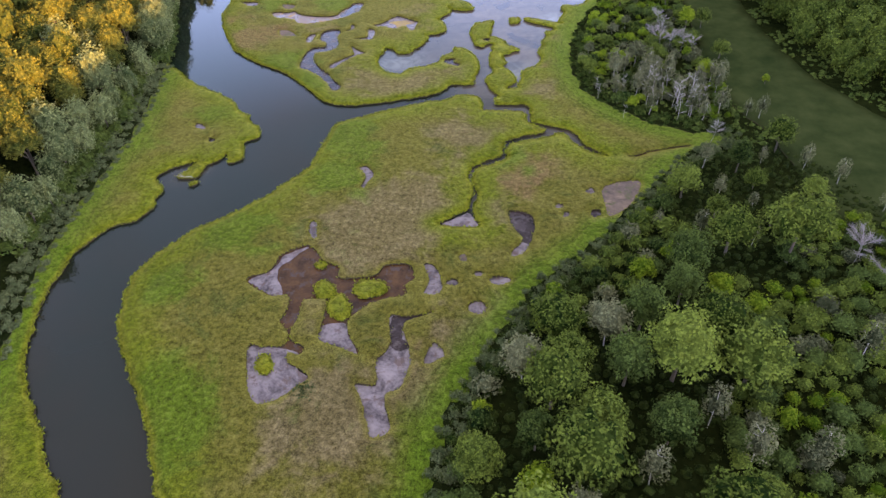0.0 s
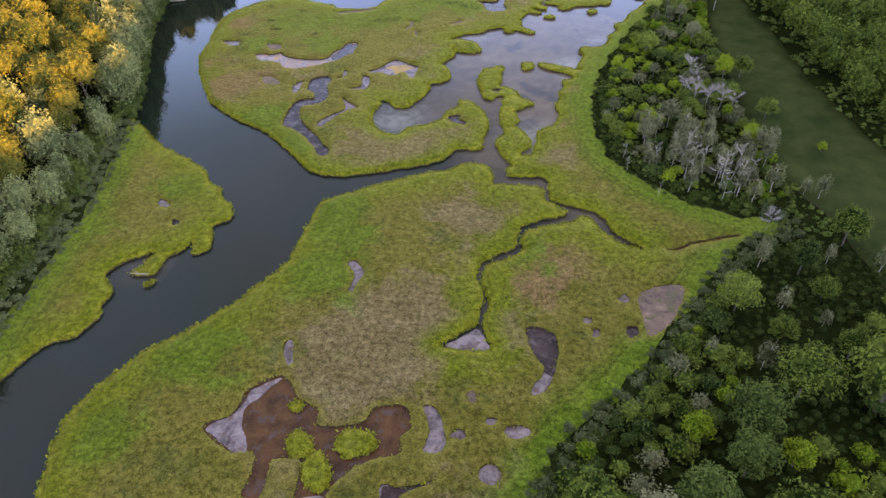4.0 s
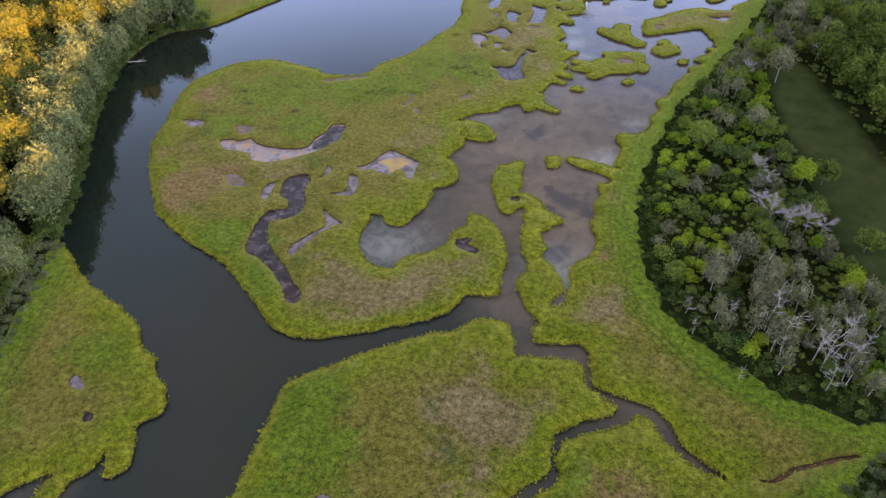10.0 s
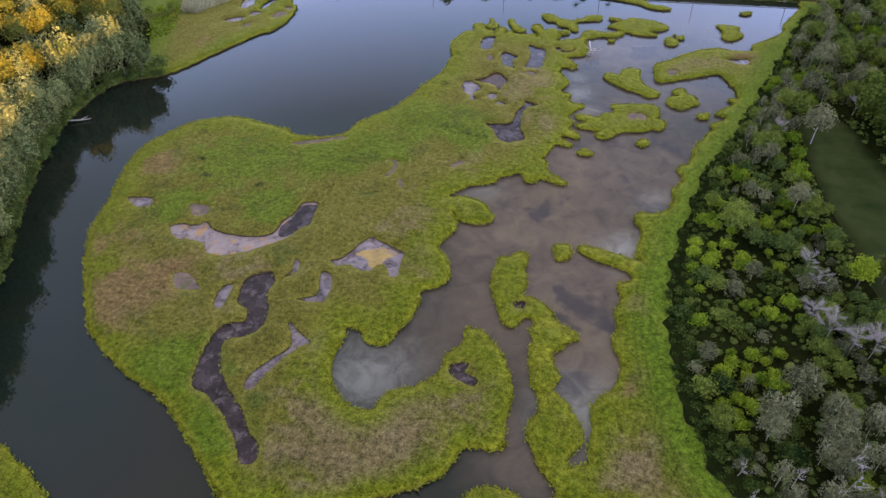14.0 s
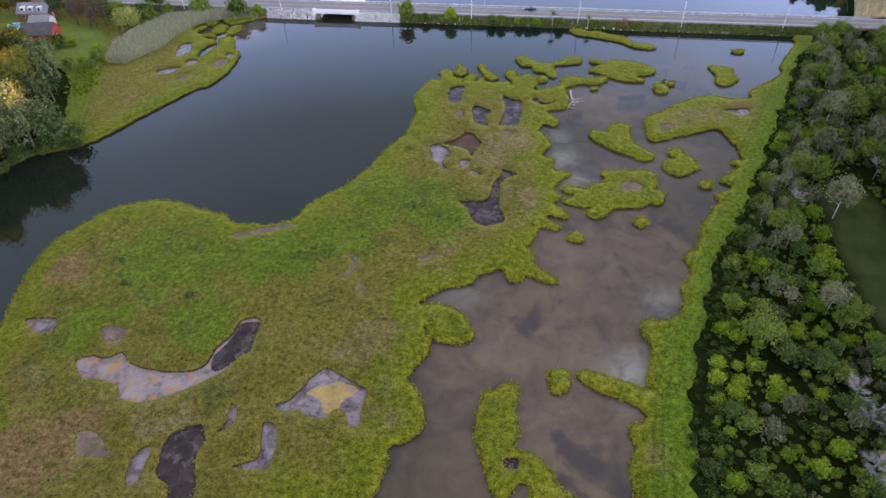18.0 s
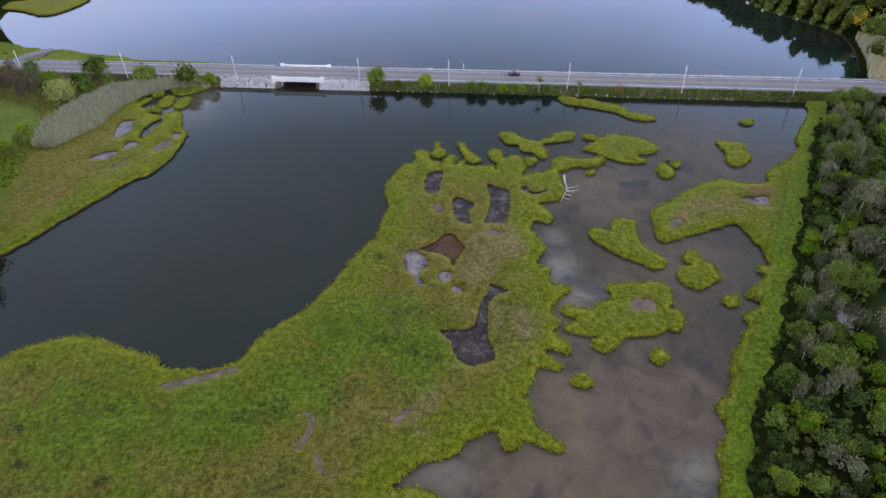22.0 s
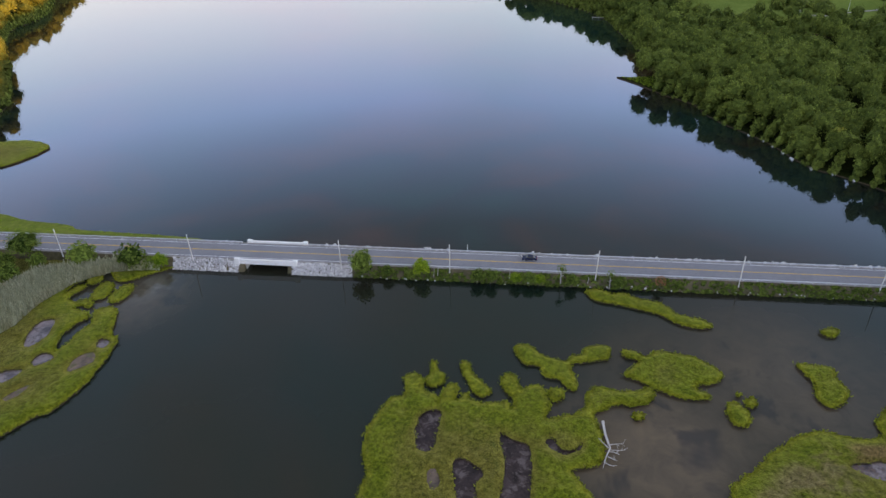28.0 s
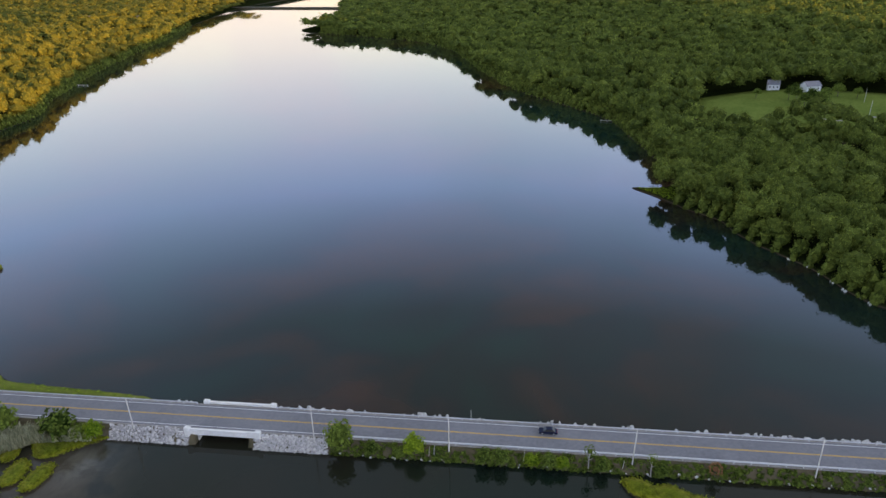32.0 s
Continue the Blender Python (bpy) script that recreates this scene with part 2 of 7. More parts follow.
def pool_material(name, lo, hi, patch, rough_lo=0.12, rough_hi=0.7, seed_shift=0.0):
    """Mud pan with a film of water: wet in places, with mats of algae."""
    m = Nodes(name, 0.4, 0.2)
    co = m.world_co()
    a, b = m.noise(0.22, 5, 0.65, co, 0.5), m.noise(1.6, 4, 0.6, co)
    c = m.ramp(m.math("ADD", m.math("MULTIPLY", a, 0.75), m.math("MULTIPLY", b, 0.25)), (0.36, lo), (0.62, hi))
    c = m.mix(m.span(m.noise(0.35, 5, 0.7, co, 0.4), 0.53, 0.63), c, patch)
    m.color(c).rough(m.span(a, 0.4, 0.62, rough_lo, rough_hi)).bump(b, 0.25, 0.05)
    return m.mat


def stone_material():
    m = Nodes("riprap_granite", 0.85, 0.3)
    r = m.n.new("ShaderNodeObjectInfo").outputs["Random"]
    r = m.math("ADD", m.math("MULTIPLY", r, 0.5), m.math("MULTIPLY", m.n.new("ShaderNodeNewGeometry").outputs["Random Per Island"], 0.5))
    g = m.noise(3.0, 4, 0.6, m.world_co())
    m.color(m.ramp(m.math("ADD", m.math("MULTIPLY", r, 0.6), m.math("MULTIPLY", g, 0.4)), (0.15, (0.16, 0.155, 0.16)), (0.6, (0.44, 0.43, 0.43)), (0.9, (0.62, 0.60, 0.58))))
    m.bump(g, 0.4, 0.1)
    return m.mat


MAT = dict(
    marsh=marsh_material(),
    water=water_material(),
    bed=plain("mud_bed", (0.03, 0.026, 0.02), (0.06, 0.05, 0.04), 0.5),
    bank=plain("peat_bank", (0.025, 0.018, 0.012), (0.06, 0.045, 0.025), 2.0, 0.8, 0.6, 0.1),
    # near-black floor: the gloom below the crowns is put into its colour
    floor=plain("forest_floor_shaded", (0.004, 0.007, 0.002), (0.016, 0.021, 0.006), 0.7, 1.0, 0.8, 0.4, 0.0),
    lawn=plain("meadow_grass", (0.014, 0.024, 0.008), (0.042, 0.053, 0.018), 0.16, 1.0, 0.5, 0.3, 0.0),
    garden=plain("garden_lawn", (0.085, 0.125, 0.026), (0.150, 0.190, 0.045), 0.4, 1.0, 0.3, 0.1, 0.0),
    mud_grey=pool_material("pool_grey_mud", (0.045, 0.036, 0.040), (0.235, 0.195, 0.198), (0.105, 0.072, 0.064)),
    mud_dark=pool_material("pool_dark_water", (0.010, 0.007, 0.008), (0.045, 0.030, 0.029), (0.080, 0.062, 0.060), 0.08, 0.35),
    mud_brown=pool_material("pool_brown_water", (0.024, 0.011, 0.006), (0.082, 0.038, 0.014), (0.060, 0.040, 0.034), 0.05, 0.16),
    mud_gold=pool_material("pool_algae", (0.10, 0.078, 0.080), (0.26, 0.205, 0.185), (0.30, 0.165, 0.055)),
    algae=pool_material("golden_algae_mat", (0.19, 0.125, 0.045), (0.36, 0.25, 0.085), (0.22, 0.16, 0.12), 0.5, 0.9),
    verge=plain("verge_grass", (0.075, 0.105, 0.018), (0.165, 0.185, 0.040), 0.5, 1.0, 0.6, 0.3, 0.0),
    mud_tan=pool_material("bare_tan_mud", (0.050, 0.036, 0.028), (0.19, 0.135, 0.098), (0.075, 0.075, 0.03), 0.6, 0.9),
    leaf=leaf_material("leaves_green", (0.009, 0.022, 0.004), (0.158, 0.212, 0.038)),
    # undergrowth leaves darkened to stand for shade between the crowns
    leaf_under=leaf_material("leaves_undergrowth_shaded", (0.005, 0.011, 0.003), (0.040, 0.058, 0.013)),
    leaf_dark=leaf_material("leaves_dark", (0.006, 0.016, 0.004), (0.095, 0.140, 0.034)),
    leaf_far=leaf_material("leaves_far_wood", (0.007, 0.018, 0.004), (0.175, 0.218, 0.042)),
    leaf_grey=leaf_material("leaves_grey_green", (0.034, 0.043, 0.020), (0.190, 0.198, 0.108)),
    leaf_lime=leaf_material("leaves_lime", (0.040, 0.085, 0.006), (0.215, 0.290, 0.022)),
    # two bank leaf colours: yellowed for low sun, then grey-green for the shaded side
    leaf_gold=leaf_material("leaves_sunlit_warm", (0.028, 0.044, 0.010), (0.160, 0.160, 0.030)),
    leaf_shade=leaf_material("leaves_shade_side", (0.030, 0.050, 0.018), (0.215, 0.255, 0.110)),
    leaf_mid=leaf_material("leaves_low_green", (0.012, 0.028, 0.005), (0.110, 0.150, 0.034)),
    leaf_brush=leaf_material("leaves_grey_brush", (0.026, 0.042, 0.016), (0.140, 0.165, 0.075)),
    reed=leaf_material("reed_blades", (0.27, 0.275, 0.17), (0.56, 0.55, 0.38)),
    cord=leaf_material("cordgrass_blades", (0.110, 0.145, 0.008), (0.215, 0.235, 0.020)),
    rush=leaf_material("dark_rushes", (0.026, 0.042, 0.014), (0.095, 0.120, 0.048)),
    willow=leaf_material("willow_leaves", (0.13, 0.15, 0.035), (0.37, 0.39, 0.12)),
    pine=leaf_material("tired_conifer", (0.075, 0.062, 0.042), (0.15, 0.115, 0.075)),
    rust=leaf_material("rust_leaves", (0.16, 0.08, 0.04), (0.26, 0.14, 0.07)),
    bark=plain("bark", (0.06, 0.05, 0.04), (0.14, 0.12, 0.10), 6.0),
    twig=plain("silver_twigs", (0.17, 0.155, 0.155), (0.33, 0.305, 0.305), 5.0),
    dead=plain("bleached_wood", (0.26, 0.24, 0.23), (0.46, 0.43, 0.41), 5.0),
    asphalt=plain("asphalt", (0.13, 0.13, 0.145), (0.19, 0.19, 0.205), 1.2, 0.8, 0.1, 0.01),
    shoulder=plain("gravel_shoulder", (0.16, 0.15, 0.14), (0.30, 0.28, 0.26), 3.0),
    fill=plain("causeway_fill", (0.045, 0.045, 0.022), (0.13, 0.105, 0.07), 0.6, 0.95, 0.9, 0.3),
    concrete=plain("concrete", (0.56, 0.55, 0.53), (0.72, 0.71, 0.69), 1.5, 0.8, 0.1, 0.01),
    rock=stone_material(),
    white=plain("road_white", (0.65, 0.65, 0.65), (0.8, 0.8, 0.8), 4.0),
    yellow=plain("road_yellow", (0.50, 0.30, 0.05), (0.62, 0.38, 0.08), 4.0),
    steel=plain("galvanised_steel", (0.42, 0.43, 0.45), (0.55, 0.56, 0.58), 4.0, 0.5),
    roof_grey=plain("grey_shingles", (0.16, 0.16, 0.18), (0.26, 0.26, 0.29), 2.0),
    roof_dark=plain("dark_shingles", (0.06, 0.06, 0.065), (0.11, 0.11, 0.115), 2.0),
    red=plain("red_boards", (0.35, 0.05, 0.05), (0.48, 0.08, 0.08), 2.0),
    wall_white=plain("white_boards", (0.6, 0.6, 0.6), (0.75, 0.75, 0.74), 2.0),
    brick=plain("brick_wall", (0.22, 0.10, 0.07), (0.32, 0.16, 0.11), 3.0),
    glass=plain("dark_glass", (0.02, 0.025, 0.03), (0.04, 0.045, 0.05), 2.0, 0.08, 0.02),
    pool_blue=plain("pool_water", (0.05, 0.30, 0.55), (0.08, 0.40, 0.65), 1.0, 0.1, 0.02),
    paint=plain("car_paint", (0.008, 0.012, 0.03), (0.012, 0.018, 0.045), 1.0, 0.2, 0.0),
    tyre=plain("tyre_rubber", (0.015, 0.015, 0.015), (0.03, 0.03, 0.03), 3.0),
    lamp=plain("lamp_glass", (0.7, 0.7, 0.68), (0.8, 0.8, 0.78), 3.0, 0.2),
    pole=plain("weathered_pole", (0.46, 0.44, 0.41), (0.62, 0.60, 0.56), 5.0),
)


# ---- building helpers ----
def part(name, bm, material, parent=None, label=""):
    """Links a bmesh, or a ready mesh, as one mesh object, under a thing or a part."""
    if isinstance(bm, bmesh.types.BMesh):
        me = bpy.data.meshes.new(name)
        bm.to_mesh(me)
        bm.free()
    else:
        me = bm
    if not me.materials:
        me.materials.append(material)
    ob = new(name, me)
    if parent:
        ob.parent = parent
    if label:
        ob["label"] = label
    return ob


def thing(name, label, category, at=(0, 0, 0), turn=0.0, group=""):
    e = new(name)
    e.matrix_basis = pose(*at, 0, 0, turn)
    e.empty_display_size = 0.5
    return tagged(e, label, category, group)


def quads_mesh(name, quads, tone=None, tris=None, tri_tone=None):
    """A mesh of separate quads, and triangles if given, from arrays of their corners, with a tone a piece."""
    quads = np.asarray(quads, dtype=np.float32).reshape(-1, 3)
    tris = np.zeros((0, 3), np.float32) if tris is None else np.asarray(tris, dtype=np.float32).reshape(-1, 3)
    verts = np.concatenate([quads, tris])
    nq, nt = len(quads) // 4, len(tris) // 3
    me = bpy.data.meshes.new(name)
    me.vertices.add(len(verts))
    me.vertices.foreach_set("co", verts.ravel())
    me.loops.add(len(verts))
    me.loops.foreach_set("vertex_index", np.arange(len(verts), dtype=np.int32))
    me.polygons.add(nq + nt)
    me.polygons.foreach_set("loop_start", np.concatenate([np.arange(nq) * 4, nq * 4 + np.arange(nt) * 3]).astype(np.int32))
    me.update(calc_edges=True)
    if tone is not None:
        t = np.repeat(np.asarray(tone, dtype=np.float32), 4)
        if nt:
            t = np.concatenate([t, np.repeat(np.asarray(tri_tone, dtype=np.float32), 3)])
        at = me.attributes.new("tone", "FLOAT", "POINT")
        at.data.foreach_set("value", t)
    return me


def spline(points, step, closed=True):
    """Points at even steps along a smooth curve through control points (Catmull-Rom)."""
    p = np.array(points, dtype=float)
    n = len(p)
    out = []
    for i in range(n if closed else n - 1):
        a, b, c, d = (p[(i + k) % n] for k in (-1, 0, 1, 2)) if closed else (p[max(0, min(n - 1, i + k))] for k in (-1, 0, 1, 2))
        m = max(1, int(np.hypot(*(c - b)) / step))
        for j in range(m):
            u = j / m
            out.append(0.5 * (2 * b + (c - a) * u + (2 * a - 5 * b + 4 * c - d) * u * u + (3 * b - a - 3 * c + d) * u ** 3))
    return np.array(out)


def ragged(p, amount, scale, seed):
    """Shifts an outline's points by smooth noise."""
    q = p.copy()
    for i, (x, y) in enumerate(p):
        v = noise.noise_vector((x * scale, y * scale, seed)) + 0.6 * noise.noise_vector((x * scale * 2.7, y * scale * 2.7, seed + 9))
        q[i] += amount * np.array((v.x, v.y))
    return q


def inside(pts, poly):
    x, y = pts[:, 0], pts[:, 1]
    r = np.zeros(len(pts), bool)
    b = np.roll(poly, -1, 0)
    if len(pts) < 40:
        ya, yb, xa, xb = poly[:, 1], b[:, 1], poly[:, 0], b[:, 0]
        cut = ((ya > y[:, None]) != (yb > y[:, None])) & (x[:, None] < (xb - xa) * (y[:, None] - ya) / np.where(ya == yb, 1.0, yb - ya) + xa)
        return cut.sum(1) % 2 == 1
    for (x0, y0), (x1, y1) in zip(poly, b):
        if y0 != y1:
            r ^= ((y0 > y) != (y1 > y)) & (x < (x1 - x0) * (y - y0) / (y1 - y0) + x0)
    return r


def distance(pts, poly, closed=True):
    """Distance of each point from an outline."""
    a = poly
    b = np.roll(poly, -1, 0)
    if not closed:
        a, b = a[:-1], b[:-1]
    if len(pts) < 40:
        u = b - a
        w = np.maximum((u * u).sum(1), 1e-9)
        r = pts[:, None, :] - a[None]
        t = np.clip((r * u).sum(2) / w, 0, 1)
        r = r - t[..., None] * u
        return np.sqrt((r * r).sum(2).min(1))
    d = np.full(len(pts), 1e9)
    for (ax, ay), (bx, by) in zip(a, b):
        ux, uy = bx - ax, by - ay
        w = max(ux * ux + uy * uy, 1e-9)
        t = np.clip(((pts[:, 0] - ax) * ux + (pts[:, 1] - ay) * uy) / w, 0, 1)
        d = np.minimum(d, (pts[:, 0] - ax - t * ux) ** 2 + (pts[:, 1] - ay - t * uy) ** 2)
    return np.sqrt(d)


from mathutils.geometry import delaunay_2d_cdt


def sheet(name, outline, holes=(), spacing=3.0, height=None, material=None, skirt=0.9, wood_edge=None, water_edge=None):
    """Land: an outline with holes, filled with a relief of triangles, with banks that go down at all its edges."""
    loops = [outline, *holes]
    lo, hi = outline.min(0), outline.max(0)
    gx, gy = np.meshgrid(np.arange(lo[0], hi[0], spacing), np.arange(lo[1], hi[1], spacing))
    g = np.stack([gx.ravel(), gy.ravel()], 1) + rng.uniform(-0.35, 0.35, (gx.size, 2)) * spacing
    keep = inside(g, outline)
    g = g[keep]
    keep = distance(g, outline) > spacing * 0.45
    for h in holes:
        keep &= ~inside(g, h)
        keep &= distance(g, h) > spacing * 0.3
    g = g[keep]
    verts, faces = [], []
    for lp in loops:
        faces.append(list(range(len(verts), len(verts) + len(lp))))
        verts += [Vector(v) for v in lp]
    verts += [Vector(v) for v in g]
    vo, _, fo, *_ = delaunay_2d_cdt(verts, [], faces[:1], 1, 1e-4) if not holes else delaunay_2d_cdt(verts, [(f[i], f[(i + 1) % len(f)]) for f in faces for i in range(len(f))], [], 1, 1e-4)
    p = np.array([(v.x, v.y) for v in vo])
    if holes:
        f3 = np.array([f[:3] for f in fo])
        mid = p[f3].mean(1)
        ok = inside(mid, outline)
        for h in holes:
            ok &= ~inside(mid, h)
        fo = [f for f, k in zip(fo, ok) if k]
    bank = distance(p, water_edge if water_edge is not None else outline, water_edge is None)
    pool = np.full(len(p), 99.0)
    for h in holes:
        pool = np.minimum(pool, distance(p, h))
    rimd = np.minimum(distance(p, outline), pool)
    z = height(p, rimd)
    bm = bmesh.new()
    vs = [bm.verts.new((x, y, k)) for (x, y), k in zip(p, z)]
    for f in fo:
        try:
            bm.faces.new([vs[i] for i in f])
        except ValueError:
            pass
    n0 = len(vs)
    wood = distance(p, wood_edge, False) if wood_edge is not None else np.full(len(p), 99.0)
    border = [e for e in bm.edges if len(e.link_faces) == 1]
    index = {v: i for i, v in enumerate(vs)}
    low = {}
    extra = []
    for e in border:
        for v in e.verts:
            if v not in low:
                low[v] = bm.verts.new((v.co.x, v.co.y, v.co.z - skirt))
                extra.append(index[v])
    side = []
    for e in border:
        a, b = e.verts
        side.append(bm.faces.new((a, b, low[b], low[a])))
    for f in bm.faces:
        f.smooth = True
    for f in side:
        f.material_index = 1
    loose = [v for v in bm.verts if not v.link_faces]
    keepv = [i for i, v in enumerate(list(bm.verts)) if v.link_faces]
    bmesh.ops.delete(bm, geom=loose, context="VERTS")
    bmesh.ops.recalc_face_normals(bm, faces=list(bm.faces))
    me = bpy.data.meshes.new(name)
    bm.to_mesh(me)
    bm.free()
    for key, val in (("bank", bank), ("pool", pool), ("wood", wood), *stands(p)):
        full = np.concatenate([val, val[extra]]) if extra else val
        a = me.attributes.new(key, "FLOAT", "POINT")
        a.data.foreach_set("value", full[keepv].astype(np.float32))
    me.materials.append(material)
    me.materials.append(MAT["bank"])
    # faces turned upwards
    if me.polygons and sum(q.normal.z for q in me.polygons if q.material_index == 0) < 0:
        me.flip_normals()
    return new(name, me)


# ---- plan of the estuary, metres ----
EAST_RIVER_S = [(-57.9, 38.9), (-63.1, 45.7), (-66.9, 50.7), (-72.2, 58.1), (-78, 64.2), (-83.4, 69.6), (-88.8, 75.4), (-93.1, 80.4), (-95.5, 86), (-98.3, 94), (-97.8, 101.1), (-95.7, 107.5), (-92.1, 115.4), (-87, 121.4), (-83.2, 127.1), (-79.2, 133)]
EAST_RIVER_N = [(-77.6, 137.7), (-74.5, 144.1), (-73.2, 149.7), (-73.7, 157), (-73.6, 165), (-73.4, 171.7), (-67.5, 176.9), (-58.2, 183.9), (-49.5, 189.5), (-42.9, 192.3), (-39.3, 196.4), (-33.6, 197), (-30.9, 193.5), (-29.4, 188.4), (-22.6, 188.7), (-16.5, 188.8), (-14.6, 183.2), (-10.6, 180.7), (-8.6, 179.6), (-9.1, 177.7), (-14.6, 174.8), (-19.2, 171.2), (-20.1, 166), (-19.7, 162.8), (-24.9, 158.1), (-27.5, 154.3), (-27.6, 149.9), (-25.4, 145.5), (-24.6, 141.7), (-25.1, 138.4), (-25.1, 135.4), (-28.6, 131.7), (-31.1, 128.6), (-25.3, 127.9), (-20.3, 129.5), (-22, 132.5), (-23.4, 135.8), (-23.2, 138.8), (-23.1, 142.7), (-25.3, 147.5), (-26.3, 152.3), (-24.5, 155.6), (-18.1, 161)]
EAST_CREEK = [(-18.6, 165.1), (-18.1, 168.9), (-13.1, 172.1), (-7.1, 175.2), (-4.1, 178.3), (-2.2, 177.2), (0.3, 173.4), (5, 169.5), (10.4, 167.2), (10.7, 168.2), (6.8, 170.8), (3.9, 173.2), (0.8, 178.7), (-2.3, 181.2), (-4.9, 181.3), (-8.7, 182.4), (-12.7, 183.6), (-13.7, 188.3), (-14.7, 192.3), (-17.6, 193.9), (-25.1, 192.4), (-26.7, 196.5)]
EAST_SPIT = [(-26.1, 196.7), (-25.8, 198.6), (-27.9, 200.7), (-30.2, 204.7), (-32.2, 209.1), (-31.1, 212.9), (-30.2, 215.3), (-30.5, 218), (-32.3, 221.1), (-33.2, 225.8), (-33.5, 229.2), (-33.1, 232.8), (-33.6, 235.4), (-33.7, 238.6), (-35.8, 238.6), (-36.5, 236.7), (-38.2, 234.9), (-40.3, 236.9), (-41.9, 240.5), (-42.9, 244.3), (-44.3, 247.2), (-44.5, 250.4), (-43.8, 254.9), (-43.5, 258), (-41.4, 258.1), (-39.4, 259.9), (-36.9, 259.7), (-37.1, 256.7), (-36.8, 254), (-36, 249.8), (-36.6, 246.6), (-35.9, 244.9), (-34.1, 245.2), (-31.9, 243.4), (-29.8, 241.9), (-28.2, 238.4), (-26.2, 237.4), (-24.2, 236.4), (-23.4, 234.2), (-25.8, 232.8), (-26.9, 230.5), (-28.4, 229.6), (-28.2, 226.8), (-26.7, 223.8), (-27.2, 221.1), (-28, 220), (-26.5, 218.8), (-24, 216.2), (-22, 212.6), (-21.3, 209.2), (-23.1, 206.8), (-24.3, 204.6), (-23.9, 203.4), (-22, 204.2), (-20.4, 204.9)]
EAST_LAGOON = [(-20.5, 207.3), (-20, 211.1), (-20.3, 216.1), (-19, 219.7), (-16.1, 222.3), (-14.4, 228.4), (-15.6, 232), (-16.5, 235.8), (-15, 239.4), (-15.6, 243.6), (-14.4, 248.3), (-15.7, 252.7), (-11.8, 254.9), (-14.4, 258.2), (-20.5, 260.4), (-24.6, 263.3), (-24.1, 265.6), (-17.8, 264.5), (-11.7, 262.4), (-9.1, 262.4), (-11.1, 263.6), (-10.3, 269.1), (-9.1, 273.8), (-10.9, 277), (-10.1, 281.2), (-4.3, 282.2), (-1.1, 287.2)]
EAST_LAGOON_N = [(-1.8, 286.4), (-0.2, 289.2), (-0.7, 292.5), (2.4, 298.6), (1.7, 301.1), (0.9, 303.8), (2.3, 306), (4.4, 306.9), (6, 311.5), (6.4, 314.6), (7.7, 317.9), (10.1, 322.2), (10.9, 324.8), (13.4, 326.8), (12.9, 329.2), (13.1, 331.3), (16.3, 333.4), (18, 335.4), (16.4, 336.5), (14.8, 337.3), (16, 339.8), (19.2, 342.5), (21.3, 345.5), (19.9, 346.9), (20.1, 348.9), (23.4, 350), (23.3, 353.6), (22.8, 357), (20.6, 362.8), (18.9, 366.6), (11.2, 363.1), (4.6, 359.9), (-1.1, 356.9), (-2.9, 360.7), (-2.6, 370.5), (2.9, 375.3), (9.6, 381.9), (18.9, 388), (28.6, 386.5), (33.1, 388.4), (34.3, 393.4), (42.1, 400.9), (47.6, 408.5), (48.3, 414.2), (53.8, 424.5), (58.2, 433.2), (58.1, 438.5)]
MID_WEST = [(-83.5, 186.1), (-92.1, 193.8), (-99.5, 200), (-105.3, 203.7), (-116.6, 208.8), (-125.5, 214.3), (-132, 219.8), (-140.4, 231.3), (-146.4, 240.7), (-151.4, 251.3), (-154.1, 263.5), (-158, 277), (-158.9, 289.4), (-155.2, 298.5), (-149.6, 306.5), (-137.7, 311), (-126.7, 308.4), (-118.1, 306.3), (-114.2, 303.5), (-100.9, 305.7), (-96.4, 315.2), (-87.9, 325.9), (-82.6, 340.8)]
MID_NW = [(-83, 341.4), (-80.2, 346.7), (-77.5, 353.4), (-76.8, 363.3), (-76.4, 367.7), (-78.9, 375.3), (-78.3, 381.9), (-75.8, 388.9)]
MID_NORTH = [(-72.4, 391), (-72.9, 396.9), (-70.8, 398.8), (-68.4, 396.9), (-67.7, 393.4), (-65, 391.7), (-64, 389), (-63.2, 393.8), (-61.4, 396.3), (-59.6, 394.1), (-60.4, 390.2), (-57.1, 393.4), (-56.2, 390.6), (-50.2, 390.2), (-48.3, 391.4), (-46.9, 388.7), (-46.6, 392.5), (-49.1, 395.1), (-49.6, 399), (-47.9, 400.8), (-45.8, 399.4), (-45, 395.5), (-41.7, 397.2), (-39, 395.6), (-38.2, 390.4), (-39.2, 386.8), (-36, 387.1), (-30.7, 390.2), (-28.3, 397), (-26.3, 397.6), (-18.5, 396.9), (-14.9, 399.2), (-13.3, 398.4), (-14.9, 394.4), (-19.1, 392.2), (-22.2, 392.8), (-25, 390.8), (-28.3, 388.7), (-26.9, 382.8), (-27.6, 374.9), (-33, 372.8), (-34.2, 372)]
